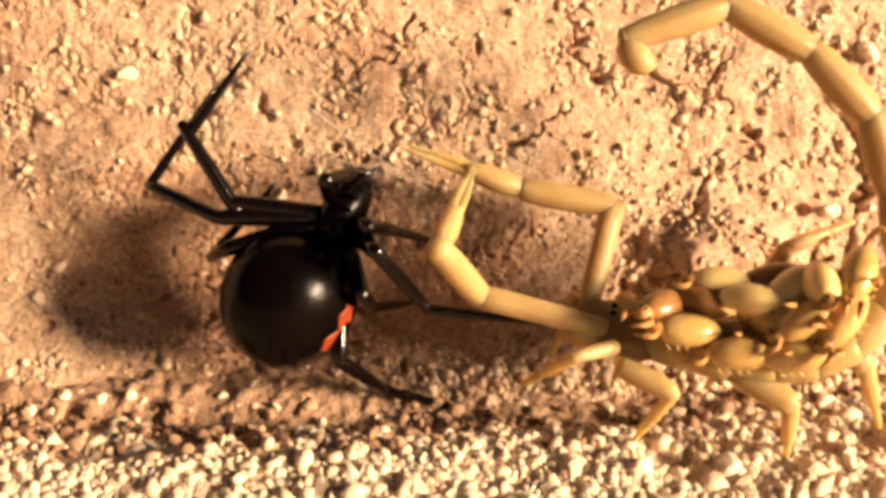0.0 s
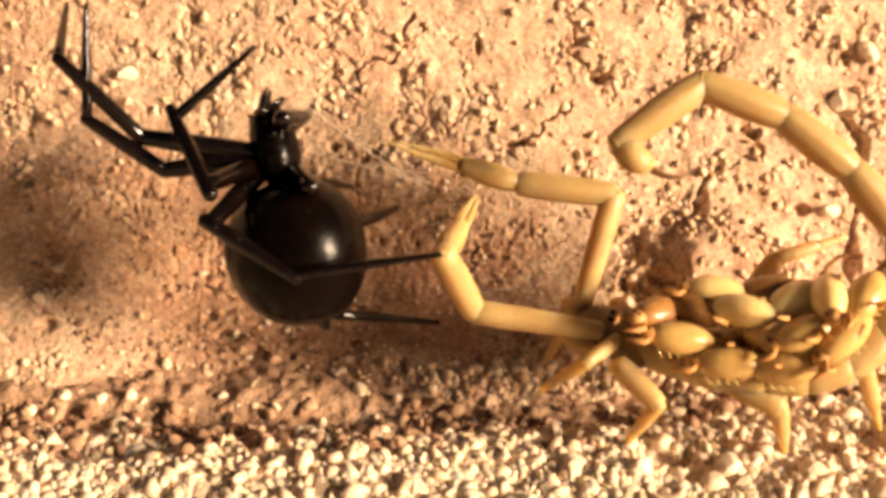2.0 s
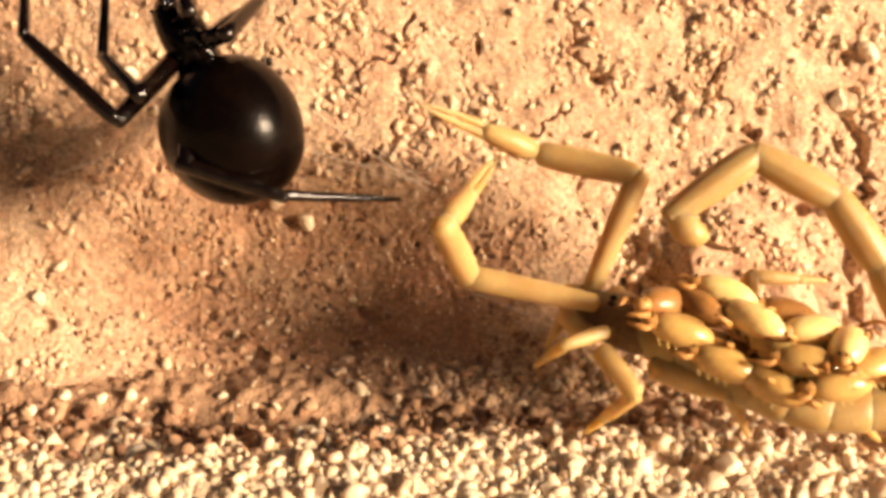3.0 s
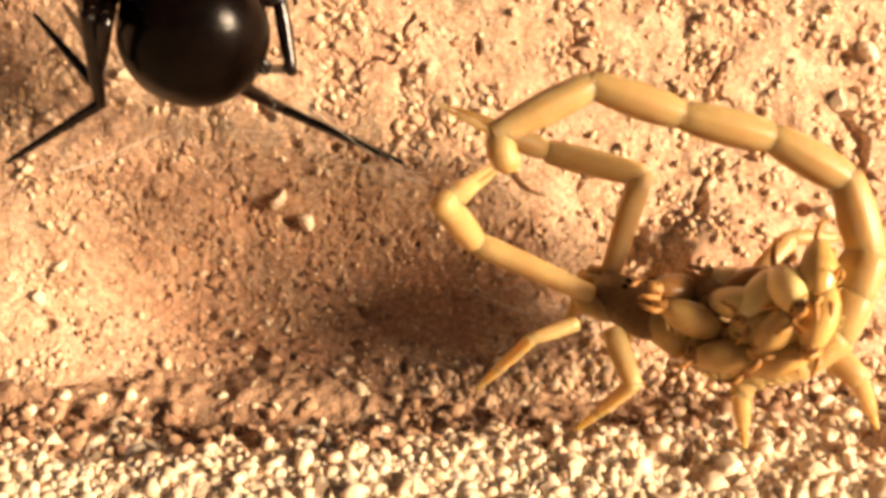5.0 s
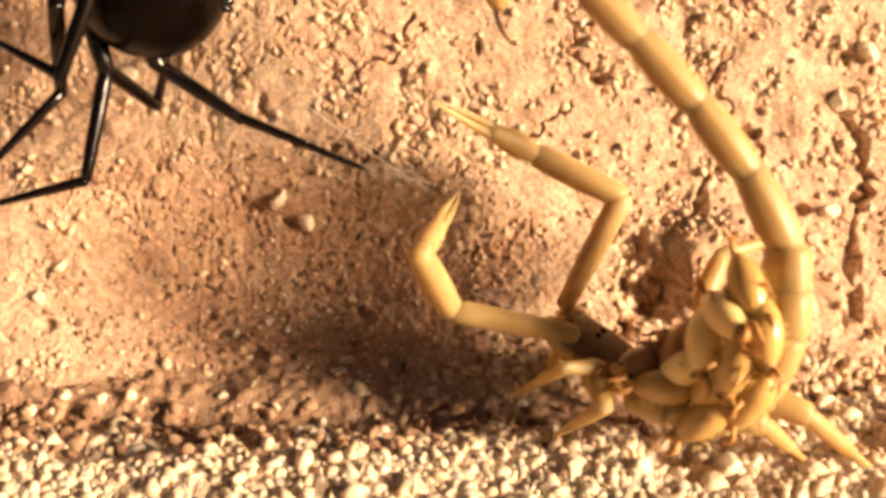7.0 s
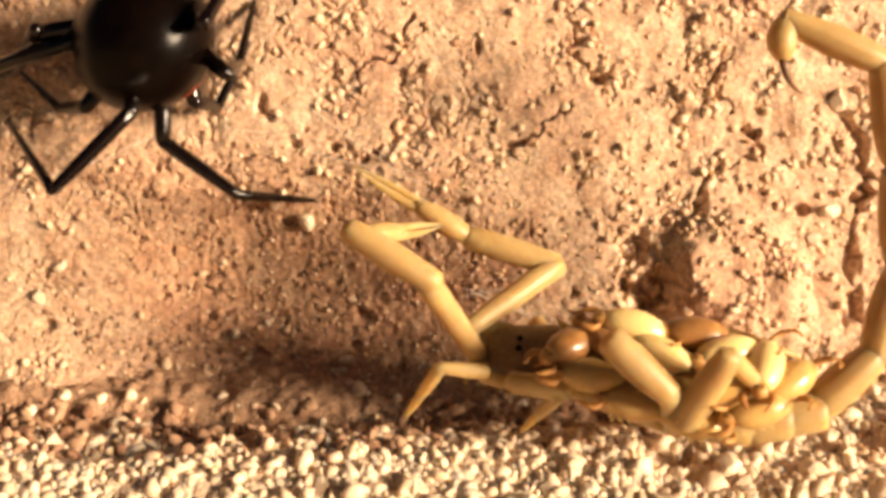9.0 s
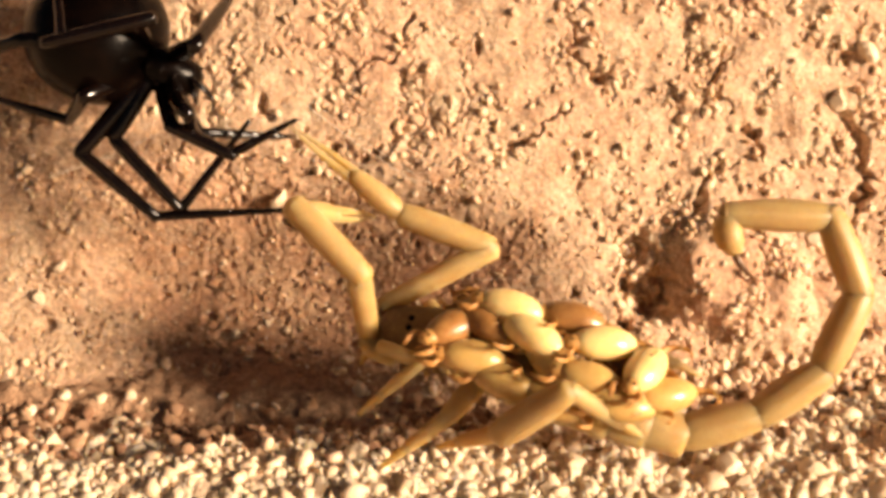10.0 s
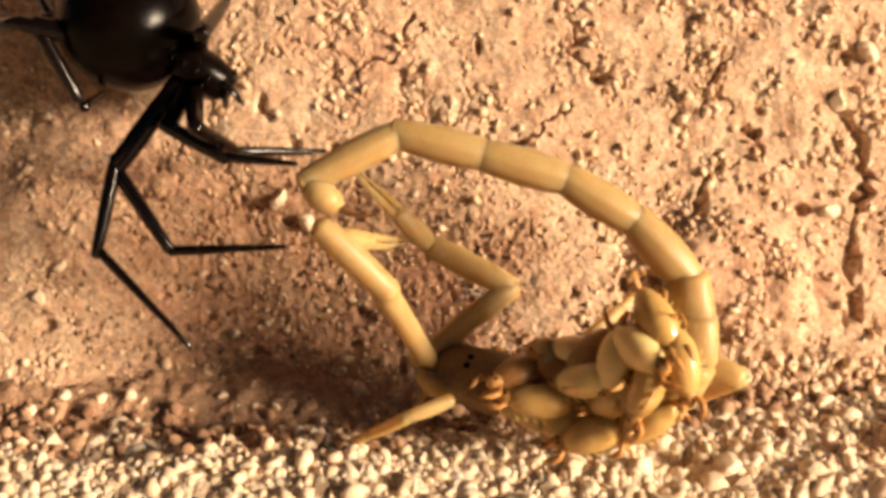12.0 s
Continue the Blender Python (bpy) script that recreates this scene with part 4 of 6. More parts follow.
    at("scorpion_spine", 4.8, (11.7, -1.2, 10.0), (16.4, -2.8, 9.2), (22.1, -6.1, 7.2), (28.1, -8.4, 7.8), (32.2, -8.5, 12.1), (32.6, -6.7, 18.3), (28.4, -5.6, 22.9), (22.4, -4.8, 26.0), (16.4, -4.3, 28.0), (9.4, -5.1, 26.3), (8.5, -6.1, 23.5))
    at("scorpion_spine", 5, (12.7, -0.6, 11.3), (17.6, -2.6, 9.6), (23.6, -6.0, 7.6), (29.1, -7.8, 10.4), (32.3, -7.2, 16.7), (30.6, -5.7, 22.1), (24.9, -5.1, 25.2), (18.0, -4.8, 26.9), (11.2, -4.2, 29.1), (4.0, -5.7, 25.8), (5.1, -6.6, 23.2))
    at("scorpion_spine", 5.5, (14.6, -0.1, 11.3), (19.9, -2.7, 8.6), (26.3, -5.7, 9.2), (29.6, -6.6, 15.5), (30.3, -5.8, 22.8), (25.4, -4.9, 26.9), (19.7, -4.3, 30.0), (13.4, -4.2, 31.2), (6.7, -4.4, 31.1), (2.1, -6.5, 26.0), (4.4, -7.3, 23.8))
    at("scorpion_spine", 6, (13.9, -0.0, 11.6), (19.2, -2.9, 8.2), (25.4, -5.5, 9.6), (28.0, -6.0, 17.2), (26.6, -5.3, 24.4), (22.5, -4.4, 28.3), (17.1, -3.9, 31.2), (11.0, -3.8, 32.2), (4.0, -4.4, 31.3), (0.7, -6.6, 25.6), (3.0, -7.3, 23.8))
    at("scorpion_spine", 6.5, (12.7, -0.7, 9.8), (18.3, -3.6, 6.2), (24.0, -6.4, 7.3), (25.9, -7.0, 14.3), (23.9, -6.4, 21.4), (19.7, -5.4, 25.5), (14.1, -4.7, 29.0), (8.4, -4.3, 30.8), (2.6, -4.5, 30.9), (0.0, -6.8, 25.2), (2.3, -7.3, 23.7))
    at("scorpion_spine", 6.8, (11.5, -1.3, 8.0), (16.0, -4.1, 4.7), (21.1, -6.4, 7.3), (21.7, -6.7, 15.1), (18.1, -6.1, 22.2), (13.4, -5.2, 26.1), (8.3, -4.4, 29.6), (2.4, -3.6, 32.8), (-3.9, -3.1, 34.8), (-4.6, -5.3, 29.3), (-3.5, -6.0, 27.4))
    at("scorpion_spine", 7, (10.6, -1.3, 8.0), (16.0, -4.4, 3.9), (22.0, -7.5, 4.2), (25.4, -8.5, 10.2), (26.0, -7.8, 17.4), (23.1, -6.4, 22.7), (18.8, -5.0, 28.0), (14.5, -3.7, 32.4), (10.3, -2.5, 36.4), (4.4, -2.3, 37.6), (4.0, -3.4, 34.4))
    at("scorpion_spine", 7.2, (10.4, -1.3, 8.0), (16.0, -4.4, 4.1), (22.7, -7.5, 4.2), (26.7, -8.8, 9.4), (27.5, -8.3, 16.2), (24.8, -6.8, 21.7), (21.1, -5.5, 26.6), (17.0, -4.1, 31.4), (12.6, -3.0, 35.0), (5.3, -2.4, 37.2), (4.6, -3.7, 33.7))
    at("scorpion_spine", 8.8, (5.6, -3.4, 7.5), (11.3, -4.2, 7.1), (17.9, -6.2, 5.2), (24.8, -7.9, 4.1), (31.2, -8.5, 4.9), (35.0, -7.3, 9.7), (36.2, -5.5, 16.1), (34.3, -3.1, 23.6), (31.6, -1.2, 29.5), (24.4, -0.3, 32.4), (25.5, -1.6, 29.0))
    at("scorpion_spine", 9, (4.0, -3.6, 7.0), (9.4, -4.4, 6.6), (16.1, -6.3, 4.8), (23.0, -8.0, 3.7), (29.0, -8.8, 4.3), (33.5, -7.8, 8.5), (35.3, -6.0, 14.9), (34.9, -3.4, 22.7), (33.8, -1.0, 30.2), (26.3, -0.0, 33.3), (26.1, -1.2, 30.2))
    at("scorpion_spine", 9.5, (-1.8, -3.7, 6.6), (3.9, -4.2, 7.1), (10.2, -6.0, 5.7), (16.8, -7.9, 4.3), (23.2, -9.1, 3.7), (28.4, -8.8, 6.0), (33.1, -7.9, 9.9), (34.9, -6.0, 15.8), (32.5, -4.1, 21.6), (24.4, -4.0, 22.5), (25.2, -5.2, 19.2))
    at("scorpion_spine", 10, (-4.8, -2.9, 8.7), (0.3, -3.9, 7.9), (6.1, -5.8, 6.3), (12.3, -7.9, 4.4), (18.4, -9.6, 2.5), (24.4, -9.5, 4.2), (29.3, -8.8, 7.5), (32.1, -7.0, 13.4), (29.8, -5.2, 19.0), (21.7, -5.3, 19.3), (22.4, -6.3, 16.4))
    at("scorpion_spine", 10.5, (-11.7, -2.9, 8.7), (-6.1, -3.9, 7.7), (0.3, -5.9, 6.1), (6.1, -7.9, 4.4), (12.2, -9.4, 3.2), (18.5, -9.4, 4.6), (24.7, -9.2, 6.7), (30.5, -8.3, 9.9), (32.8, -6.4, 15.9), (25.4, -5.9, 17.8), (26.3, -7.0, 14.8))
    at("scorpion_spine", 11, (-12.2, -2.8, 8.7), (-6.6, -4.2, 6.8), (-0.2, -6.3, 5.1), (6.1, -8.1, 4.0), (11.5, -8.6, 5.5), (12.1, -6.9, 11.7), (9.6, -5.5, 17.0), (3.7, -4.8, 19.8), (-2.8, -4.4, 21.5), (-10.6, -4.9, 20.7), (-12.3, -5.7, 18.5))
    at("scorpion_spine", 11.5, (-3.7, -2.6, 5.8), (2.1, -4.5, 4.4), (8.8, -7.3, 4.1), (14.7, -8.6, 7.9), (15.7, -7.9, 14.6), (12.2, -6.7, 19.2), (7.1, -6.0, 22.5), (1.0, -5.6, 24.5), (-4.9, -5.5, 25.5), (-11.1, -7.1, 21.8), (-9.0, -8.1, 19.0))
    at("scorpion_spine", 12, (0.0, -2.6, 5.3), (6.0, -4.6, 3.9), (13.1, -7.7, 3.2), (18.4, -8.8, 8.2), (18.5, -8.0, 15.2), (14.5, -7.0, 19.3), (9.2, -6.4, 22.4), (3.0, -6.1, 24.2), (-3.3, -5.7, 25.7), (-10.1, -7.1, 22.5), (-7.1, -8.0, 20.1))
    at("far_palp", 0, (12.4, -0.5, 11.2), (14.4, 4.0, 16.9), (6.7, 4.5, 18.2), (-4.9, 5.1, 22.5))
    at("far_palp", 0.5, (12.2, -0.4, 11.7), (14.4, 4.0, 16.9), (6.7, 4.5, 18.2), (-4.9, 5.1, 22.6))
    at("far_palp", 1, (12.0, -0.4, 11.7), (14.4, 1.6, 19.1), (6.8, 2.3, 19.7), (-4.3, 2.7, 23.2))
    at("far_palp", 1.5, (12.4, -0.2, 12.1), (14.7, 1.5, 18.7), (6.6, 2.4, 19.6), (-4.4, 2.8, 23.1))
    at("far_palp", 2, (12.0, -0.4, 11.7), (14.0, 1.5, 18.7), (6.3, 2.3, 19.4), (-4.4, 2.7, 22.9))
    at("far_palp", 2.5, (12.0, -0.7, 10.8), (14.2, 1.4, 18.2), (6.3, 2.2, 19.2), (-4.8, 2.7, 23.2))
    at("far_palp", 3, (12.9, -0.0, 12.6), (16.0, 1.7, 20.3), (7.7, 2.8, 21.9), (-1.1, 0.0, 26.4))
    at("far_palp", 3.2, (13.4, -0.0, 12.6), (16.0, 1.9, 20.7), (7.7, 3.1, 22.8), (-1.5, 0.3, 27.2))
    at("far_palp", 4.8, (13.5, 0.7, 12.3), (16.4, 2.5, 20.1), (9.2, 3.5, 21.5), (0.3, 0.0, 26.4))
    at("far_palp", 5, (14.0, 0.8, 12.2), (16.4, 2.7, 20.0), (8.7, 3.9, 21.7), (0.3, 0.0, 26.4))
    at("far_palp", 5.5, (14.5, 1.4, 12.5), (16.9, 3.3, 20.8), (9.0, 4.3, 21.8), (-1.8, 5.0, 25.4))
    at("far_palp", 6, (13.8, 1.4, 12.5), (16.2, 3.3, 20.8), (8.5, 4.3, 21.8), (-3.0, 4.8, 25.3))
    at("far_palp", 6.5, (13.3, 1.4, 12.5), (16.4, 3.3, 21.1), (9.0, 4.5, 23.2), (-2.3, 5.0, 26.4))
    at("far_palp", 6.8, (11.6, 0.6, 10.3), (14.8, 2.9, 19.9), (7.3, 4.1, 22.1), (-0.2, 0.5, 27.6))
    at("far_palp", 7, (10.2, 0.2, 9.4), (14.8, 2.3, 18.2), (7.8, 3.8, 21.4), (0.3, 0.0, 26.4))
    at("far_palp", 7.2, (10.0, 0.2, 9.4), (14.6, 2.1, 17.3), (8.3, 3.6, 20.7), (0.3, -0.1, 26.0))
    at("far_palp", 8.8, (6.3, -1.3, 10.5), (11.7, 2.9, 14.0), (3.6, 4.0, 16.9), (-5.9, 4.9, 22.3))
    at("far_palp", 9, (4.5, -1.5, 9.9), (9.6, 2.3, 12.2), (2.2, 3.1, 14.4), (-7.8, 4.1, 20.6))
    at("far_palp", 9.5, (-2.0, -1.7, 9.2), (4.5, -0.5, 13.2), (-3.0, 0.2, 15.9), (-12.5, 0.6, 21.6))
    at("far_palp", 10, (-3.9, -1.2, 10.5), (4.0, -0.0, 14.6), (-3.4, 0.6, 17.3), (-11.6, 1.3, 24.0))
    at("far_palp", 10.5, (-8.1, -1.2, 10.5), (-1.1, -0.2, 12.9), (-6.7, 0.7, 16.7), (-14.7, 1.5, 24.6))
    at("far_palp", 11, (-8.6, -1.1, 10.5), (-1.4, -0.4, 12.2), (-6.0, -2.3, 17.3), (-14.0, -0.5, 24.9))
    at("far_palp", 11.5, (-3.0, -1.1, 6.9), (2.9, 0.3, 10.9), (-4.4, 1.1, 14.1), (-9.3, -2.1, 20.5))
    at("far_palp", 12, (0.8, -0.8, 7.3), (5.8, 1.7, 10.4), (-1.1, 2.8, 13.8), (-6.6, -1.8, 21.4))
    at("near_palp", 0, (10.9, -4.2, 9.8), (3.0, -3.2, 11.6), (-0.4, -6.7, 17.0), (2.6, 3.5, 20.3))
    at("near_palp", 0.5, (10.7, -4.3, 9.6), (2.5, -3.3, 11.4), (-0.6, -6.7, 17.0), (3.1, 3.3, 20.3))
    at("near_palp", 1, (11.2, -4.0, 10.4), (3.0, -3.2, 11.8), (0.7, -6.5, 17.8), (3.1, 4.2, 20.1))
    at("near_palp", 1.5, (11.2, -4.2, 9.8), (3.5, -3.5, 11.0), (0.7, -7.0, 16.6), (2.2, 3.9, 18.7))
    at("near_palp", 2, (10.7, -4.4, 9.4), (2.5, -3.7, 10.5), (0.0, -6.8, 16.5), (3.1, 3.8, 18.2))
    at("near_palp", 2.5, (10.2, -4.2, 9.8), (3.0, -3.9, 9.9), (-0.4, -6.8, 15.6), (3.1, 3.6, 17.8))
    at("near_palp", 3, (10.7, -3.6, 11.5), (2.1, -2.8, 13.1), (0.0, -6.5, 18.7), (4.5, 3.4, 21.3))
    at("near_palp", 3.2, (10.7, -3.3, 12.4), (2.5, -2.6, 13.6), (0.0, -6.4, 18.9), (4.9, 3.2, 21.8))
    at("near_palp", 4.8, (10.3, -2.5, 12.5), (2.1, -1.7, 14.2), (-0.2, -5.8, 19.6), (5.5, 3.8, 20.7))
    at("near_palp", 5, (9.9, -2.3, 12.4), (2.6, -1.0, 15.4), (0.0, -5.7, 20.3), (5.0, 4.3, 20.5))
    at("near_palp", 5.5, (12.2, -1.7, 12.7), (4.9, -0.3, 15.9), (1.6, -4.7, 20.4), (5.5, 5.5, 22.2))
    at("near_palp", 6, (11.3, -1.7, 12.7), (4.0, -0.5, 15.2), (0.9, -5.5, 19.5), (4.5, 4.8, 21.9))
    at("near_palp", 6.5, (11.3, -2.1, 11.9), (3.0, -1.5, 12.6), (0.5, -5.2, 18.3), (2.7, 5.4, 20.7))
    at("near_palp", 6.8, (9.0, -3.0, 9.3), (0.7, -2.5, 10.3), (-0.8, -5.1, 16.8), (1.2, 4.8, 18.9))
    at("near_palp", 7, (8.1, -3.2, 8.8), (0.7, -2.6, 10.1), (-1.8, -5.6, 16.1), (1.2, 4.3, 17.6))
    at("near_palp", 7.2, (8.1, -3.2, 8.6), (0.7, -2.6, 10.1), (-2.0, -6.0, 15.8), (0.8, 4.1, 17.1))
    at("near_palp", 8.8, (4.3, -4.8, 9.6), (0.3, -7.5, 15.4), (-4.0, -6.7, 18.2), (2.2, 2.5, 17.1))
    at("near_palp", 9, (1.9, -5.1, 8.7), (-1.5, -7.7, 15.1), (-6.2, -6.8, 17.9), (-0.2, 2.3, 15.7))
    at("near_palp", 9.5, (-2.2, -4.9, 9.1), (-4.5, -7.8, 15.1), (-9.2, -6.9, 17.5), (-4.0, 2.7, 15.6))
    at("near_palp", 10, (-6.1, -4.6, 10.0), (-6.5, -7.7, 15.5), (-10.9, -6.1, 19.7), (-5.9, 3.2, 16.2))
    at("near_palp", 10.5, (-12.4, -3.9, 11.6), (-13.4, -7.6, 15.7), (-16.3, -5.9, 20.3), (-8.6, 1.0, 16.2))
    at("near_palp", 11, (-12.8, -3.9, 11.6), (-13.7, -7.6, 15.7), (-16.3, -5.9, 20.3), (-8.6, 1.4, 17.0))
    at("near_palp", 11.5, (-5.2, -4.2, 7.3), (-7.5, -7.7, 13.7), (-11.1, -7.3, 16.5), (-5.9, 2.2, 13.8))
    at("near_palp", 12, (-2.0, -3.9, 7.7), (-5.0, -6.6, 14.2), (-8.3, -6.8, 17.7), (-3.0, 2.3, 14.2))
    at("near_leg_one", 0, (12.7, -6.5, 8.4), (10.4, -7.8, 8.4), (5.8, -1.3, 2.3))
    at("near_leg_one", 1, (13.0, -6.5, 8.4), (11.5, -7.7, 8.5), (7.5, -1.3, 2.3))
    at("near_leg_one", 1.5, (13.2, -6.5, 8.4), (11.3, -7.9, 8.0), (8.7, -1.3, 2.3))
    at("near_leg_one", 2, (12.7, -6.5, 8.4), (11.3, -7.9, 8.0), (7.5, -1.4, 1.8))
    at("near_leg_one", 2.5, (12.3, -6.5, 8.4), (11.3, -7.9, 8.0), (8.4, -1.5, 1.6))
    at("near_leg_one", 3, (12.3, -6.1, 9.6), (9.5, -7.5, 9.3), (7.7, -0.6, 4.1))
    at("near_leg_one", 3.2, (12.3, -6.1, 9.6), (9.5, -7.4, 9.5), (7.5, -0.5, 4.3))
    at("near_leg_one", 4.8, (12.3, -6.1, 9.6), (10.4, -7.3, 9.7), (5.5, -1.3, 2.3))
    at("near_leg_one", 5, (12.3, -5.6, 10.9), (6.9, -7.3, 9.7), (1.2, -1.8, 0.9))
    at("near_leg_one", 5.5, (14.1, -5.6, 10.9), (11.7, -6.3, 12.4), (9.9, 1.1, 8.8))
    at("near_leg_one", 6, (13.2, -5.5, 11.3), (7.7, -7.0, 10.5), (2.2, -1.8, 0.9))
    at("near_leg_one", 6.5, (13.2, -6.5, 8.4), (11.7, -8.7, 6.0), (6.5, -2.1, 0.0))
    at("near_leg_one", 6.8, (12.3, -6.8, 7.5), (9.9, -8.1, 7.6), (6.5, -1.6, 1.4))
    at("near_leg_one", 7, (11.4, -7.0, 7.1), (9.5, -8.1, 7.6), (6.0, -1.4, 1.8))
    at("near_leg_one", 7.2, (11.0, -6.8, 7.5), (9.1, -8.1, 7.6), (5.5, -1.3, 2.3))
    at("near_leg_one", 8.8, (5.6, -6.8, 7.5), (2.0, -7.9, 8.0), (-4.0, -2.3, -0.6))
    at("near_leg_one", 9, (3.8, -7.1, 6.7), (-0.2, -8.1, 7.6), (-4.0, -2.4, -0.9))
    at("near_leg_one", 9.5, (-2.0, -7.0, 7.1), (-6.3, -8.2, 7.2), (-15.0, -2.3, -0.4))
    at("near_leg_one", 10, (-4.2, -6.5, 8.4), (-1.7, -7.9, 8.0), (-9.7, -3.6, -1.3))
    at("near_leg_one", 10.5, (-9.5, -6.5, 8.4), (-10.3, -7.9, 8.0), (-18.2, -3.6, -1.3))
    at("near_leg_one", 11, (-10.0, -6.8, 7.5), (-10.5, -8.2, 7.2), (-16.9, -2.9, -1.2))
    at("near_leg_one", 11.5, (-0.2, -7.7, 5.0), (-5.9, -9.4, 3.9), (-12.4, -4.4, -1.4))
    at("near_leg_one", 12, (1.6, -7.7, 5.0), (-2.8, -9.4, 3.9), (-8.6, -4.8, -1.4))
    at("near_leg_two", 0, (13.6, -6.9, 7.3), (17.9, -8.7, 5.8), (15.3, -4.8, -1.4))
    at("near_leg_two", 1.5, (14.5, -7.0, 7.1), (17.9, -8.9, 5.4), (15.1, -4.8, -1.4))
    at("near_leg_two", 2, (13.6, -6.8, 7.5), (16.8, -9.0, 4.9), (14.8, -4.8, -1.4))
    at("near_leg_two", 2.5, (13.6, -7.0, 7.1), (16.5, -9.0, 5.2), (14.6, -4.4, -1.4))
    at("near_leg_two", 3, (13.2, -6.8, 7.5), (15.0, -8.8, 5.6), (10.7, -4.0, -1.3))
    at("near_leg_two", 3.2, (13.2, -6.8, 7.5), (14.3, -8.9, 5.4), (10.7, -3.6, -1.3))
    at("near_leg_two", 4.8, (13.2, -6.8, 7.5), (15.7, -8.7, 6.0), (15.0, -3.2, -1.2))
    at("near_leg_two", 5, (13.6, -6.2, 9.2), (14.8, -8.5, 6.4), (9.2, -4.8, -1.4))
    at("near_leg_two", 5.5, (14.5, -5.9, 10.0), (16.1, -8.1, 7.6), (12.2, -2.3, -0.4))
    at("near_leg_two", 6, (14.5, -5.9, 10.0), (18.3, -7.6, 8.9), (14.3, -4.8, -1.4))
    at("near_leg_two", 6.5, (14.5, -7.0, 7.1), (13.0, -8.7, 6.0), (10.3, -2.2, -0.2))
    at("near_leg_two", 6.8, (13.6, -7.4, 5.9), (14.3, -9.0, 4.9), (9.5, -3.6, -1.3))
    at("near_leg_two", 7, (12.3, -7.6, 5.4), (12.6, -9.1, 4.7), (8.3, -4.0, -1.3))
    at("near_leg_two", 7.2, (11.4, -7.6, 5.4), (11.5, -9.3, 4.3), (6.9, -4.0, -1.3))
    at("near_leg_two", 8.8, (13.2, -7.1, 6.7), (9.5, -9.4, 3.9), (5.0, -4.0, -1.3))
    at("near_leg_two", 9, (6.1, -7.4, 5.9), (9.5, -8.7, 6.0), (5.5, -4.0, -1.3))
    at("near_leg_two", 9.5, (4.7, -7.0, 7.1), (5.1, -9.1, 4.7), (3.6, -4.4, -1.4))
    at("near_leg_two", 10, (3.8, -7.0, 7.1), (0.3, -9.4, 3.9), (-6.1, -8.4, -2.0))
    at("near_leg_two", 10.5, (-2.0, -6.2, 9.2), (-1.9, -9.1, 4.7), (-5.1, -9.4, -2.1))
    at("near_leg_two", 11, (-3.7, -6.2, 9.2), (-3.3, -9.0, 5.2), (-5.7, -7.3, -1.8))
    at("near_leg_two", 11.5, (4.7, -7.1, 6.7), (0.7, -9.1, 4.7), (-6.1, -8.7, -2.0))
    at("near_leg_two", 12, (7.8, -6.2, 9.2), (9.5, -8.8, 5.6), (9.1, -5.9, -1.6))
    at("near_leg_three", 0, (23.0, -7.0, 7.1), (27.1, -9.0, 4.9), (28.1, -6.2, -1.7))
    at("near_leg_three", 1.5, (23.0, -7.1, 6.9), (27.1, -9.0, 4.9), (28.0, -6.2, -1.7))
    at("near_leg_three", 2, (22.1, -7.1, 6.7), (26.2, -9.1, 4.7), (28.2, -5.5, -1.6))
    at("near_leg_three", 2.5, (20.8, -7.3, 6.3), (24.5, -9.4, 3.9), (27.3, -5.5, -1.6))
    at("near_leg_three", 3, (18.5, -7.1, 6.7), (22.3, -8.7, 6.0), (25.7, -4.4, -1.4))
    at("near_leg_three", 3.2, (18.5, -7.1, 6.7), (22.3, -8.8, 5.6), (25.5, -4.4, -1.4))
    at("near_leg_three", 4.8, (26.6, -6.4, 8.8), (23.1, -8.7, 6.0), (24.4, -6.6, -1.7))
    at("near_leg_three", 5, (27.0, -5.9, 10.0), (23.1, -8.7, 6.0), (25.0, -5.5, -1.6))
    at("near_leg_three", 5.5, (25.2, -6.1, 9.6), (26.7, -8.7, 6.0), (29.5, -5.9, -1.6))
    at("near_leg_three", 6, (23.0, -6.4, 8.8), (28.4, -8.8, 5.6), (34.0, -8.0, -1.9))
    at("near_leg_three", 6.5, (20.8, -7.1, 6.7), (23.6, -9.1, 4.7), (29.1, -4.0, -1.3))
    at("near_leg_three", 6.8, (19.9, -7.4, 5.9), (23.6, -9.1, 4.7), (29.1, -4.0, -1.3))
    at("near_leg_three", 7, (19.0, -8.0, 4.2), (24.9, -9.6, 3.5), (29.8, -6.6, -1.7))
    at("near_leg_three", 7.2, (18.5, -8.0, 4.2), (24.5, -9.3, 4.3), (30.2, -5.1, -1.5))
    at("near_leg_three", 8.8, (14.0, -12.0, 11.4), (18.2, -13.0, 7.7), (19.6, -5.5, -1.6))
    at("near_leg_three", 9, (12.6, -12.0, 11.4), (16.8, -13.0, 7.7), (18.4, -5.5, -1.6))
    at("near_leg_three", 9.5, (11.9, -7.4, 5.9), (6.4, -9.3, 4.1), (5.5, -2.9, -1.2))
    at("near_leg_three", 10, (9.6, -7.7, 5.0), (4.7, -9.8, 2.9), (-2.1, -5.1, -1.5))
    at("near_leg_three", 10.5, (2.9, -7.0, 7.1), (-2.8, -9.4, 3.9), (-5.3, -4.8, -1.4))
    at("near_leg_three", 11, (2.1, -7.0, 7.1), (-2.4, -9.5, 3.7), (-4.4, -4.4, -1.4))
    at("near_leg_three", 11.5, (9.2, -6.5, 8.4), (6.9, -8.8, 5.6), (6.9, -3.2, -1.2))
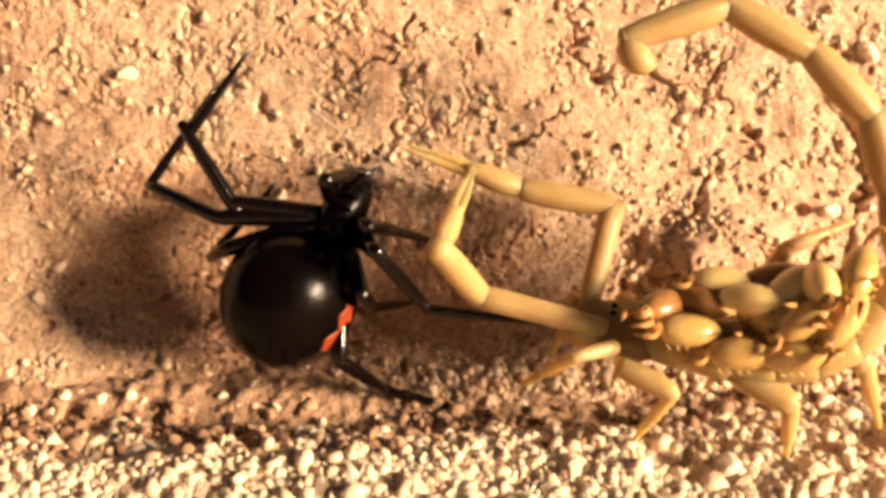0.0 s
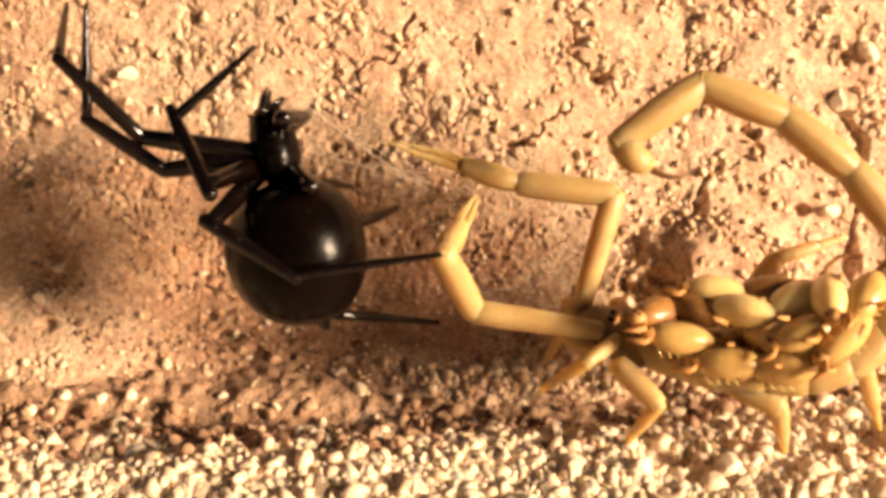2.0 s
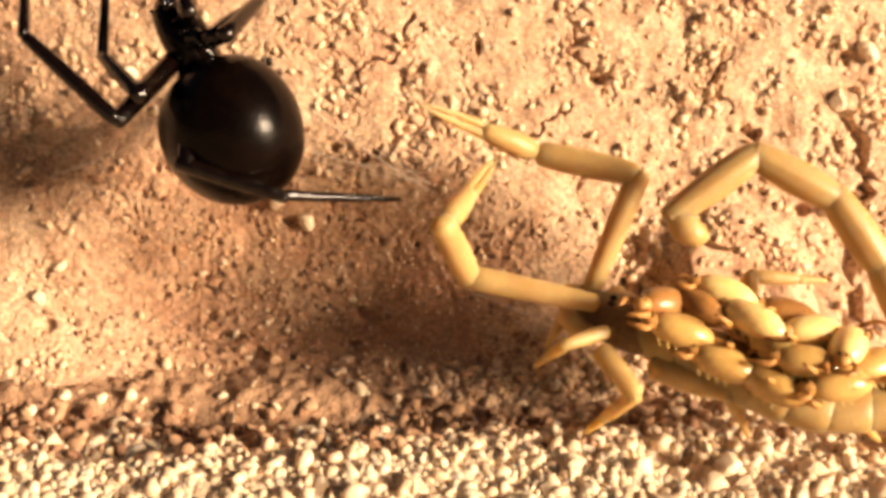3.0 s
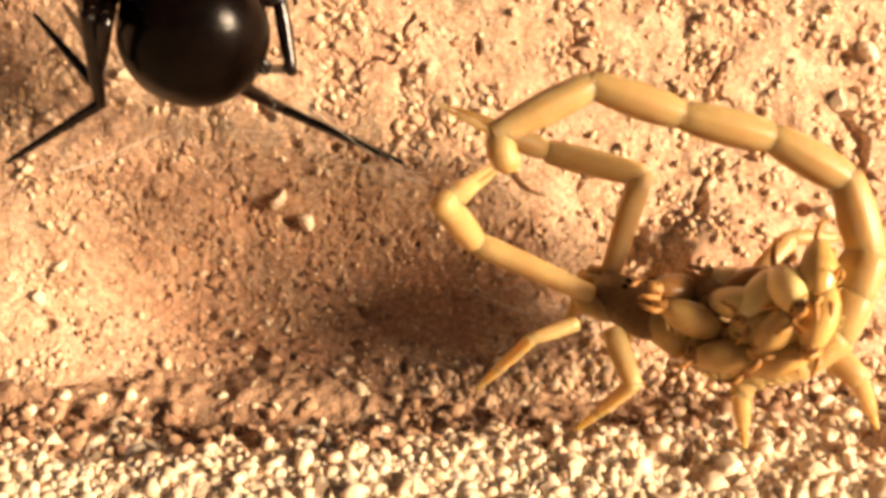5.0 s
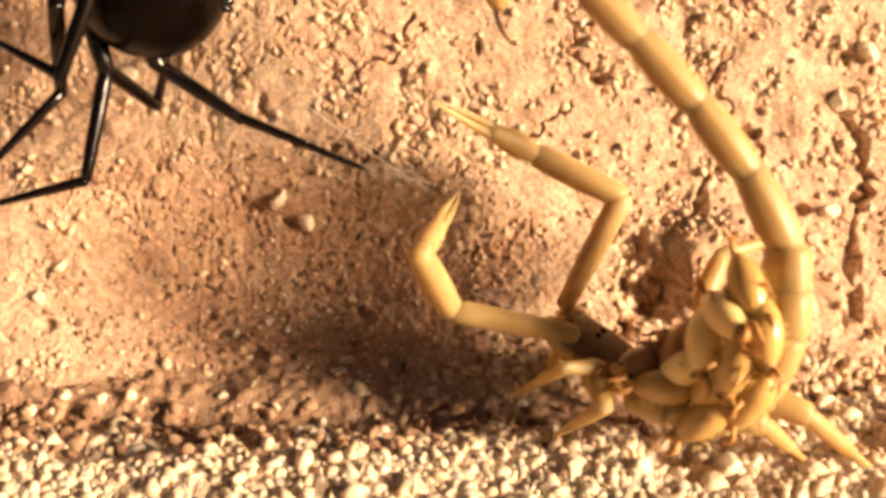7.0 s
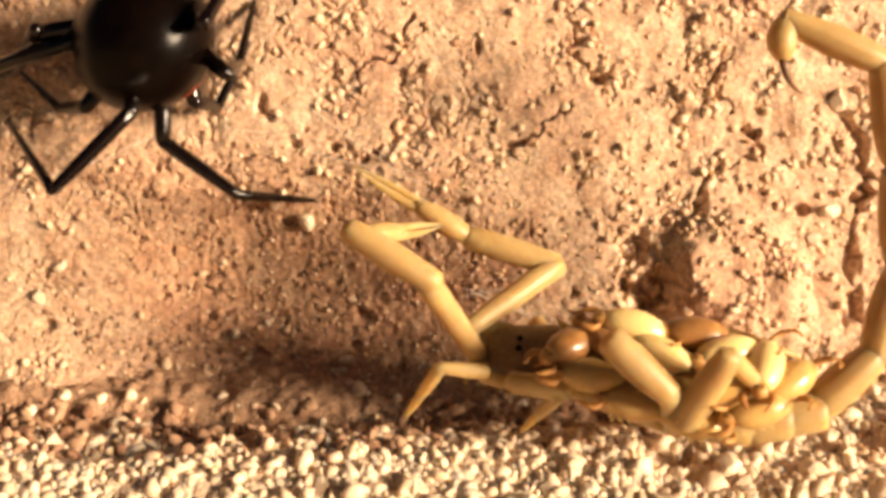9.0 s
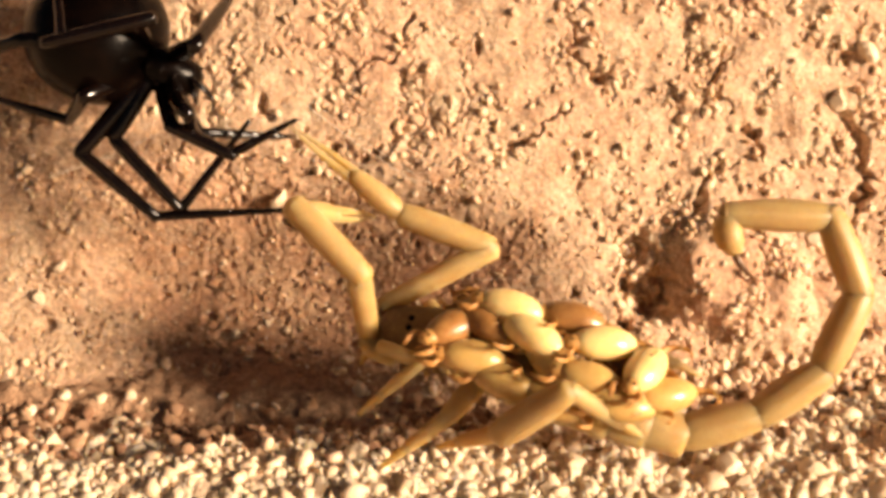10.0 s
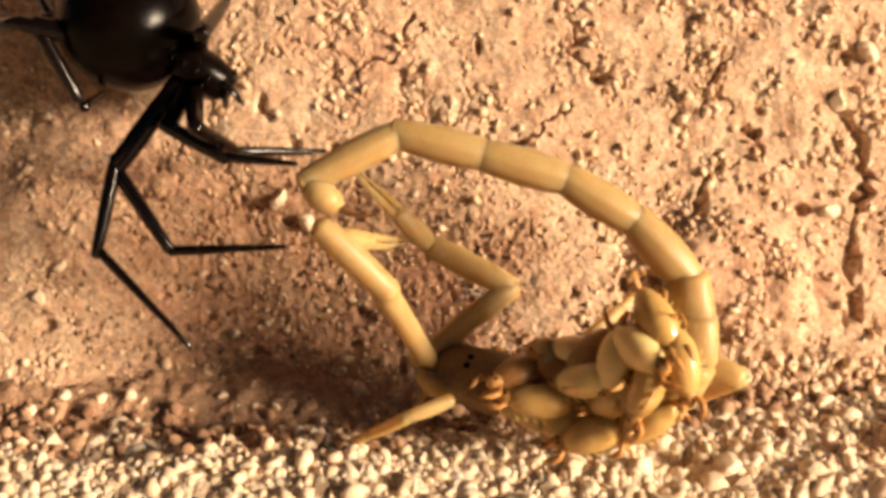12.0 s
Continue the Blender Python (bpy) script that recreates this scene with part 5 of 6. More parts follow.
    at("near_leg_three", 12, (14.1, -6.8, 7.5), (16.1, -9.1, 4.7), (14.7, -5.5, -1.6))
    at("near_leg_four", 0, (28.8, -6.1, 9.6), (32.8, -7.9, 8.0), (37.0, -2.9, -1.2))
    at("near_leg_four", 2, (29.7, -6.5, 8.4), (32.8, -8.1, 7.6), (37.0, -2.9, -1.2))
    at("near_leg_four", 2.5, (26.6, -7.0, 7.1), (31.5, -8.5, 6.4), (35.9, -2.3, -0.6))
    at("near_leg_four", 3, (26.6, -7.1, 6.7), (30.6, -8.8, 5.6), (36.6, -4.0, -1.3))
    at("near_leg_four", 3.2, (26.6, -7.1, 6.7), (30.6, -9.0, 4.9), (36.3, -4.4, -1.4))
    at("near_leg_four", 4.8, (27.5, -6.5, 8.4), (31.5, -8.7, 5.8), (36.6, -4.0, -1.3))
    at("near_leg_four", 5, (28.8, -6.1, 9.6), (32.4, -8.4, 6.8), (36.9, -2.5, -1.1))
    at("near_leg_four", 5.5, (28.8, -5.6, 10.9), (32.8, -7.6, 8.9), (37.8, -2.1, 0.0))
    at("near_leg_four", 6, (26.6, -5.6, 10.9), (31.5, -7.9, 8.0), (37.6, -2.3, -0.4))
    at("near_leg_four", 6.5, (23.9, -6.2, 9.2), (29.3, -7.9, 8.0), (36.2, -2.3, -0.4))
    at("near_leg_four", 6.8, (22.1, -7.0, 7.1), (27.1, -8.8, 5.6), (34.0, -3.2, -1.2))
    at("near_leg_four", 7, (23.0, -7.4, 5.9), (28.4, -9.3, 4.1), (34.7, -7.3, -1.8))
    at("near_leg_four", 7.2, (23.9, -7.1, 6.7), (29.8, -8.8, 5.6), (33.0, -5.1, -1.5))
    at("near_leg_four", 8.8, (19.4, -11.5, 3.8), (22.3, -14.0, 11.5), (33.5, -5.0, -1.6))
    at("near_leg_four", 9, (17.7, -11.5, 3.6), (20.7, -14.0, 11.4), (31.3, -5.4, -1.6))
    at("near_leg_four", 9.5, (8.7, -11.5, 3.8), (13.6, -14.0, 9.1), (20.6, -8.6, -1.6))
    at("near_leg_four", 10, (3.8, -11.5, 3.2), (9.2, -14.0, 8.6), (20.7, -8.4, -1.6))
    at("near_leg_four", 10.5, (-3.4, -11.5, 3.8), (3.5, -14.0, 10.2), (13.9, -6.6, -1.6))
    at("near_leg_four", 11, (-3.6, -11.5, 3.8), (1.7, -14.0, 10.9), (10.8, -2.6, -1.6))
    at("near_leg_four", 11.5, (6.1, -11.5, 3.6), (7.9, -14.0, 12.5), (13.6, -7.7, -1.6))
    at("near_leg_four", 12, (19.4, -6.8, 7.5), (23.1, -8.4, 6.8), (19.4, -1.8, 0.9))
    at("far_leg_four", 0, (25.9, -2.7, 11.6), (28.1, -0.0, 14.5), (35.2, 2.3, 16.5))
    at("far_leg_four", 1, (25.9, -2.5, 12.0), (28.1, 0.3, 15.4), (35.2, 2.7, 17.6))
    at("far_leg_four", 1.5, (25.4, -2.4, 12.5), (27.7, 0.2, 15.2), (35.4, 2.6, 17.2))
    at("far_leg_four", 2, (25.0, -2.7, 11.6), (27.2, -0.3, 13.7), (35.2, 1.9, 15.4))
    at("far_leg_four", 2.5, (24.1, -3.0, 10.8), (25.3, -0.3, 13.7), (33.7, 1.2, 13.6))
    at("far_leg_four", 3, (24.1, -3.3, 9.9), (25.3, -0.8, 12.4), (33.7, 0.4, 11.4))
    at("far_leg_four", 3.2, (24.1, -3.3, 9.9), (25.3, -0.8, 12.4), (33.7, 0.4, 11.4))
    at("far_leg_four", 4.8, (24.5, -3.3, 9.9), (27.7, -0.3, 13.7), (33.7, 0.9, 12.7))
    at("far_leg_four", 5, (25.0, -2.4, 12.5), (28.6, 0.3, 15.4), (34.2, 1.7, 14.9))
    at("far_leg_four", 5.5, (25.0, -2.1, 13.3), (26.7, 0.9, 16.9), (30.9, 3.1, 18.7))
    at("far_leg_four", 6, (21.3, -2.1, 13.3), (23.0, 0.5, 16.1), (25.7, 3.1, 18.7))
    at("far_leg_four", 6.5, (19.0, -2.7, 11.6), (21.6, 0.1, 15.0), (24.3, 2.0, 15.8))
    at("far_leg_four", 7, (20.4, -3.3, 9.9), (23.0, -0.2, 14.1), (26.7, 1.6, 14.5))
    at("far_leg_four", 7.2, (21.3, -3.3, 9.9), (22.6, -0.3, 13.7), (28.6, 1.1, 13.1))
    at("far_leg_four", 8.8, (19.0, -4.9, 5.6), (24.0, -2.4, 8.0), (33.7, -1.8, 5.2))
    at("far_leg_four", 9, (16.7, -4.9, 5.6), (23.5, -2.4, 7.9), (30.9, -1.8, 5.2))
    at("far_leg_four", 9.5, (14.5, -4.9, 5.6), (17.0, -2.5, 7.8), (29.0, -2.2, 4.3))
    at("far_leg_four", 10, (10.3, -5.0, 5.2), (15.6, -2.7, 7.1), (21.0, -2.2, 4.3))
    at("far_leg_four", 10.5, (3.9, -5.0, 5.2), (5.4, -2.7, 7.0), (10.2, -1.8, 5.2))
    at("far_leg_four", 11, (3.9, -4.9, 5.6), (4.5, -2.6, 7.5), (8.3, -1.5, 6.1))
    at("far_leg_four", 11.5, (9.0, -4.9, 5.6), (9.6, -2.0, 9.1), (12.1, -0.2, 9.6))
    at("far_leg_four", 12, (10.8, -5.3, 4.3), (11.9, -2.6, 7.6), (14.9, -0.3, 9.4))
    at("spider_body", 0, (-12.8, 0.8, 9.4), (-8.7, 3.2, 16.1))
    at("spider_body", 0.5, (-11.0, 0.5, 10.1), (-7.7, 3.1, 17.2))
    at("spider_body", 1, (-9.3, -0.9, 11.1), (-6.7, 1.7, 18.4))
    at("spider_body", 1.5, (-12.5, -1.7, 13.7), (-11.9, 1.0, 21.2))
    at("spider_body", 2, (-11.4, -2.8, 15.6), (-13.2, -0.3, 22.5))
    at("spider_body", 2.5, (-14.8, -2.0, 18.5), (-17.3, 0.7, 26.0))
    at("spider_body", 3, (-16.7, 0.2, 25.1), (-20.1, 2.3, 30.9))
    at("spider_body", 3.2, (-16.0, 0.3, 25.5), (-20.1, 2.3, 31.2))
    at("spider_body", 4.8, (-19.5, 1.5, 31.9), (-25.2, 3.0, 36.1))
    at("spider_body", 5, (-19.7, 1.7, 32.4), (-26.1, 3.0, 36.1))
    at("spider_body", 5.5, (-20.7, 2.9, 35.6), (-27.4, 3.8, 38.2))
    at("spider_body", 6, (-20.1, 3.1, 36.3), (-26.8, 4.1, 39.0))
    at("spider_body", 6.5, (-22.1, 2.9, 35.7), (-28.6, 3.9, 38.4))
    at("spider_body", 6.8, (-23.0, 3.1, 36.3), (-29.2, 3.9, 38.6))
    at("spider_body", 7, (-23.7, 3.1, 36.2), (-29.8, 3.9, 38.4))
    at("spider_body", 7.2, (-23.7, 3.1, 36.2), (-29.8, 3.9, 38.4))
    at("spider_body", 8.8, (-23.2, 7.0, 30.9), (-28.8, 12.0, 34.4))
    at("spider_body", 9, (-24.5, 8.2, 30.5), (-24.7, 13.4, 31.6))
    at("spider_body", 9.2, (-29.8, 9.5, 30.5), (-24.2, 11.1, 29.0))
    at("spider_body", 9.5, (-30.7, 9.6, 30.6), (-23.7, 8.7, 28.2))
    at("spider_body", 10, (-31.2, 9.7, 31.0), (-24.3, 8.6, 28.0))
    at("spider_body", 10.5, (-32.8, 9.9, 31.6), (-26.4, 8.8, 28.5))
    at("spider_body", 11, (-32.8, 9.9, 31.6), (-26.4, 8.7, 28.3))
    at("spider_body", 11.5, (-32.0, 10.1, 32.1), (-25.6, 8.5, 27.8))
    at("spider_body", 12, (-27.8, 10.0, 31.9), (-21.3, 8.6, 28.0))
    at("leg_a", 0, (-10.6, 2.8, 16.3), (-18.6, 1.3, 16.8), (-25.3, 6.5, 18.0), (-19.1, 9.5, 26.6))
    at("leg_a", 0.5, (-9.6, 2.6, 17.3), (-18.3, 1.0, 17.6), (-24.8, 6.2, 19.3), (-18.8, 9.0, 27.2))
    at("leg_a", 1, (-8.6, 1.3, 18.5), (-16.2, 0.1, 18.9), (-23.6, 4.1, 19.8), (-18.4, 6.7, 27.7))
    at("leg_a", 1.5, (-13.7, 0.5, 21.4), (-19.8, -5.5, 23.2), (-26.3, -4.2, 27.4), (-29.0, 3.1, 33.4))
    at("leg_a", 2, (-15.0, -0.7, 22.9), (-23.4, -2.4, 24.6), (-29.0, -2.9, 30.8), (-30.8, 6.4, 33.4))
    at("leg_a", 2.5, (-19.1, 0.1, 25.7), (-26.9, -2.5, 24.5), (-31.1, -2.5, 32.3), (-32.1, 6.6, 35.6))
    at("leg_a", 3, (-21.3, 1.3, 29.7), (-24.0, -6.5, 26.9), (-30.9, -4.4, 32.9), (-32.8, 3.9, 37.7))
    at("leg_a", 3.2, (-21.2, 1.3, 30.0), (-23.4, -6.6, 27.1), (-30.5, -4.5, 32.9), (-33.1, 3.6, 37.7))
    at("leg_a", 4.8, (-26.2, 2.0, 34.8), (-25.3, -4.9, 34.7), (-25.5, -1.9, 26.7), (-32.6, -5.5, 23.3))
    at("leg_a", 5, (-26.9, 2.0, 34.6), (-25.8, -5.1, 34.3), (-26.7, -1.0, 26.9), (-35.0, 0.5, 21.8))
    at("leg_a", 5.5, (-28.1, 2.7, 36.7), (-27.5, -4.8, 35.1), (-29.8, -0.9, 27.9), (-35.1, -4.7, 22.2))
    at("leg_a", 6, (-27.4, 3.0, 37.4), (-27.1, -4.9, 34.7), (-29.5, -1.3, 27.4), (-35.0, -5.0, 22.3))
    at("leg_a", 6.5, (-28.9, 2.7, 36.8), (-27.8, -4.8, 35.1), (-29.5, -0.8, 27.7), (-35.1, -4.8, 22.0))
    at("leg_a", 6.8, (-29.5, 2.8, 36.9), (-28.1, -4.8, 35.1), (-29.6, -0.5, 27.9), (-35.2, -4.3, 22.5))
    at("leg_a", 7.2, (-29.9, 2.7, 36.7), (-28.2, -4.8, 35.1), (-29.8, -1.0, 27.6), (-35.1, -4.7, 22.2))
    at("leg_a", 8.8, (-25.8, 8.1, 35.5), (-21.1, 1.8, 37.1), (-19.1, 10.1, 37.0), (-17.7, 17.6, 39.6))
    at("leg_a", 9, (-21.6, 8.2, 32.0), (-18.5, 0.3, 33.0), (-16.9, 8.0, 36.3), (-15.1, 16.9, 40.2))
    at("leg_a", 9.5, (-21.8, 8.5, 29.1), (-19.3, 0.3, 31.0), (-18.1, 8.5, 33.3), (-16.7, 16.6, 36.8))
    at("leg_a", 10, (-22.4, 8.4, 29.0), (-19.3, 0.6, 31.2), (-18.2, 8.8, 33.2), (-16.7, 16.6, 36.8))
    at("leg_a", 10.5, (-24.3, 8.5, 29.2), (-20.9, 0.7, 31.2), (-18.5, 8.6, 33.3), (-17.2, 16.6, 36.8))
    at("leg_a", 11, (-24.4, 8.5, 29.1), (-20.9, 0.7, 31.2), (-18.6, 8.7, 33.3), (-17.2, 16.6, 36.8))
    at("leg_a", 11.5, (-23.9, 8.5, 29.1), (-20.3, 1.0, 31.9), (-18.9, 9.2, 33.8), (-17.2, 16.6, 36.8))
    at("leg_a", 12, (-20.6, 8.8, 29.9), (-18.7, 0.5, 32.1), (-18.3, 9.0, 33.2), (-17.7, 16.6, 36.8))
    at("leg_b", 0, (-10.5, 2.6, 15.8), (-17.9, 0.6, 14.3), (-20.5, 6.6, 11.3), (-17.7, 8.4, 14.2))
    at("leg_b", 0.5, (-9.4, 2.3, 16.5), (-16.0, -0.0, 13.3), (-21.6, 4.2, 15.0), (-17.8, 7.1, 24.6))
    at("leg_b", 1, (-8.5, 1.1, 18.0), (-15.8, -0.8, 16.2), (-21.5, -1.5, 18.2), (-19.5, 4.9, 23.0))
    at("leg_b", 1.5, (-13.7, 0.5, 21.4), (-20.4, -0.8, 22.0), (-26.6, -1.6, 25.6), (-27.6, -0.6, 33.6))
    at("leg_b", 2, (-15.0, -0.9, 22.4), (-21.8, -2.6, 22.0), (-27.2, -3.2, 26.2), (-26.9, -1.9, 33.8))
    at("leg_b", 2.5, (-19.1, 0.4, 26.5), (-21.0, -5.7, 28.7), (-23.5, 0.4, 31.4), (-24.0, 7.7, 35.5))
    at("leg_b", 3, (-21.4, 1.3, 29.7), (-22.4, -5.9, 28.7), (-26.4, -0.2, 30.5), (-26.9, 5.3, 36.7))
    at("leg_b", 3.2, (-21.4, 1.4, 30.1), (-22.5, -5.8, 29.3), (-26.3, 0.2, 29.9), (-26.0, 1.2, 37.2))
    at("leg_b", 4.8, (-25.5, 1.9, 34.5), (-24.5, -5.3, 33.1), (-26.4, -1.4, 27.4), (-30.3, -1.7, 33.3))
    at("leg_b", 5, (-26.2, 1.9, 34.4), (-24.6, -5.2, 33.9), (-26.9, -1.1, 28.4), (-32.3, 3.3, 32.9))
    at("leg_b", 5.5, (-27.0, 2.7, 36.5), (-24.9, -4.3, 35.0), (-26.4, 1.0, 30.3), (-33.8, 4.8, 30.6))
    at("leg_b", 6, (-26.6, 2.9, 37.3), (-24.9, -3.7, 34.5), (-26.5, 0.8, 29.1), (-33.8, 4.0, 31.5))
    at("leg_b", 6.5, (-27.9, 2.7, 36.8), (-25.5, -4.2, 35.8), (-27.8, -6.1, 30.3), (-34.7, -2.1, 32.5))
    at("leg_b", 7.2, (-28.6, 2.8, 37.0), (-25.7, -4.0, 36.2), (-28.0, -5.9, 30.1), (-34.8, -1.9, 32.5))
    at("leg_b", 8.8, (-25.8, 7.8, 34.7), (-23.3, 1.2, 35.5), (-21.1, 8.0, 36.3), (-19.0, 15.8, 38.3))
    at("leg_b", 9, (-22.1, 7.9, 31.1), (-17.4, 2.7, 28.5), (-17.5, 9.9, 28.0), (-17.2, 14.4, 30.7))
    at("leg_b", 9.5, (-21.7, 8.0, 27.7), (-19.6, 1.0, 28.9), (-21.6, 7.9, 28.9), (-24.3, 14.4, 30.7))
    at("leg_b", 10, (-23.1, 7.5, 26.5), (-20.4, 0.7, 25.8), (-20.9, 7.1, 22.5), (-14.7, 10.9, 21.2))
    at("leg_b", 10.5, (-26.1, 7.6, 26.7), (-24.3, 0.4, 26.3), (-23.2, 7.3, 24.6), (-18.0, 11.8, 23.7))
    at("leg_b", 11, (-26.1, 7.5, 26.6), (-24.3, 0.4, 26.3), (-23.2, 7.3, 24.6), (-18.3, 11.7, 23.2))
    at("leg_b", 11.5, (-24.8, 7.4, 26.1), (-22.6, 0.3, 25.9), (-23.2, 6.0, 21.4), (-18.3, 10.1, 19.0))
    at("leg_b", 12, (-21.1, 7.4, 26.2), (-19.7, 0.3, 24.7), (-17.5, 6.1, 21.1), (-11.3, 10.5, 19.9))
    at("leg_c", 0, (-10.6, 2.9, 16.6), (-17.5, 2.0, 17.9), (-20.8, 2.8, 23.4), (-16.2, 4.7, 29.5))
    at("leg_c", 0.5, (-9.6, 2.7, 17.5), (-16.3, 1.8, 18.3), (-19.8, 2.3, 23.0), (-15.8, 4.2, 29.5))
    at("leg_c", 1, (-8.6, 1.3, 18.6), (-15.1, 0.4, 19.0), (-18.6, 0.9, 23.4), (-15.1, 2.7, 30.0))
    at("leg_c", 1.5, (-13.6, 0.3, 20.9), (-17.4, -5.0, 21.1), (-20.6, -0.7, 24.7), (-15.4, 1.2, 30.2))
    at("leg_c", 2, (-14.9, -1.0, 22.0), (-17.7, -7.0, 22.1), (-20.6, -2.8, 26.2), (-15.1, -1.0, 30.8))
    at("leg_c", 2.5, (-17.6, 0.9, 27.8), (-16.9, -4.8, 30.9), (-17.0, 1.6, 31.9), (-16.6, 8.7, 35.3))
    at("leg_c", 3, (-20.2, 2.4, 32.7), (-18.9, -3.6, 34.9), (-21.2, 2.1, 37.1), (-21.0, 9.1, 40.8))
    at("leg_c", 4.8, (-26.8, 2.3, 35.4), (-26.1, -4.2, 35.8), (-27.5, 0.8, 31.8), (-31.3, 7.5, 33.2))
    at("leg_c", 5, (-27.5, 2.2, 35.2), (-26.1, -4.2, 35.8), (-27.6, 0.7, 31.7), (-31.3, 7.5, 33.2))
    at("leg_c", 6, (-27.2, 3.0, 37.4), (-26.3, -3.4, 36.1), (-28.1, 1.7, 32.3), (-31.9, 8.6, 32.6))
    at("leg_c", 6.5, (-28.1, 2.7, 36.7), (-26.2, -2.0, 32.5), (-28.6, 3.1, 29.1), (-30.0, 10.2, 32.3))
    at("leg_c", 6.8, (-28.5, 2.8, 37.0), (-26.6, 1.7, 29.0), (-28.4, -1.3, 20.8), (-35.9, 0.2, 18.9))
    at("leg_c", 7.2, (-29.1, 2.8, 36.8), (-27.0, 1.7, 28.8), (-28.4, -1.2, 20.7), (-34.6, -3.8, 19.9))
    at("leg_c", 8.8, (-29.7, 8.0, 35.1), (-31.7, 1.9, 36.2), (-34.7, 5.0, 31.3), (-40.7, 9.3, 28.6))
    at("leg_c", 9, (-25.5, 8.2, 32.1), (-33.4, 5.4, 31.2), (-36.7, 9.8, 27.5), (-42.3, 12.3, 25.0))
    at("leg_c", 9.5, (-24.9, 8.7, 29.8), (-24.6, 2.7, 32.4), (-30.7, 4.7, 31.1), (-32.5, 10.6, 36.0))
    at("leg_c", 10, (-25.1, 8.7, 29.8), (-24.4, 2.8, 32.6), (-29.8, 1.0, 31.6), (-31.5, 6.9, 36.5))
    at("leg_c", 10.5, (-26.8, 8.9, 30.4), (-25.5, 3.0, 32.9), (-31.2, 1.0, 32.2), (-33.5, 7.3, 36.4))
    at("leg_c", 11, (-26.8, 8.9, 30.3), (-25.5, 3.0, 32.9), (-31.4, 1.0, 32.2), (-33.6, 7.2, 36.4))
    at("leg_c", 11.5, (-26.2, 8.7, 29.6), (-25.4, 2.9, 32.7), (-31.2, 5.3, 30.8), (-34.3, 10.1, 36.1))
    at("leg_c", 12, (-22.9, 8.5, 29.2), (-27.4, 7.8, 32.7), (-33.4, 10.3, 31.8), (-37.3, 16.1, 35.4))
    at("leg_d", 0, (-8.6, 2.1, 14.4), (-8.6, -2.2, 5.4), (-5.1, 2.0, 0.6), (0.8, 2.7, -1.4))
    at("leg_d", 0.5, (-7.7, 1.9, 15.5), (-8.1, -2.9, 5.4), (-2.0, -4.2, 2.6), (7.3, -4.8, 3.0))
    at("leg_d", 1, (-6.7, 0.6, 16.7), (-6.6, -4.3, 6.3), (-2.4, -0.3, 2.1), (3.8, 3.0, -0.4))
    at("leg_d", 1.5, (-11.6, -0.1, 19.6), (-10.1, -4.7, 9.0), (-5.9, 0.4, 6.1), (2.7, 0.8, 7.5))
    at("leg_d", 2, (-13.2, -1.4, 20.9), (-13.5, -5.4, 11.5), (-8.6, -0.8, 9.0), (-0.7, 4.9, 5.8))
    at("leg_d", 2.5, (-16.7, -0.4, 24.4), (-13.7, -3.1, 15.7), (-12.7, 4.0, 15.4), (-2.0, 4.9, 17.5))
    at("leg_d", 3, (-18.8, 1.3, 29.7), (-17.1, 3.8, 23.5), (-16.1, 10.8, 24.7), (-15.4, 17.0, 28.6))
    at("leg_d", 3.2, (-18.6, 1.4, 30.2), (-17.1, 4.2, 25.3), (-15.8, 11.0, 27.3), (-15.4, 17.0, 28.7))
    at("leg_d", 4.8, (-23.2, 2.5, 36.1), (-19.9, -4.0, 37.0), (-18.7, 3.1, 36.9), (-17.3, 13.2, 35.7))
    at("leg_d", 6, (-26.1, 3.0, 37.4), (-23.5, -3.5, 34.9), (-23.5, 3.1, 32.1), (-24.7, 13.3, 31.8))
    at("leg_d", 6.5, (-28.3, 2.7, 36.7), (-28.0, 1.4, 29.6), (-24.6, 6.8, 26.3), (-25.2, 13.2, 27.5))
    at("leg_d", 6.8, (-28.5, 2.8, 37.0), (-26.6, 1.8, 29.1), (-24.1, 7.0, 24.8), (-24.2, 13.5, 28.3))
    at("leg_d", 7.2, (-29.1, 2.8, 36.8), (-26.9, 1.7, 28.9), (-24.9, 7.3, 24.8), (-24.9, 13.2, 27.5))
    at("leg_d", 8.8, (-29.1, 7.5, 33.7), (-34.4, 4.6, 28.6), (-39.8, 8.5, 25.9), (-47.3, 13.0, 26.9))
    at("leg_d", 9, (-25.5, 8.1, 31.8), (-34.3, 4.6, 29.5), (-40.3, 7.6, 27.0), (-48.3, 13.0, 26.9))
    at("leg_d", 12, (-23.2, 8.3, 28.6), (-34.5, 4.9, 32.2), (-40.3, 8.9, 30.6), (-48.3, 14.4, 30.7))
    at("leg_e", 0, (-9.4, 3.4, 18.0), (-9.4, -0.7, 20.6), (-6.8, 4.3, 19.8), (-6.0, 9.1, 17.0))
    at("leg_e", 0.5, (-7.7, 3.3, 19.2), (-7.4, -1.1, 21.1), (-6.4, 4.4, 20.0), (-5.8, 9.5, 17.6))
    at("leg_e", 1, (-5.3, 1.7, 19.8), (-4.6, -2.7, 21.6), (-3.9, 2.9, 20.9), (-2.7, 8.5, 21.1))
    at("leg_e", 1.5, (-11.3, 1.2, 23.1), (-10.6, -3.2, 24.9), (-10.3, 2.3, 23.7), (-11.8, 7.2, 21.2))
    at("leg_e", 2, (-12.9, -0.1, 24.4), (-12.1, -4.4, 26.6), (-11.0, 1.1, 25.4), (-12.6, 6.0, 23.0))
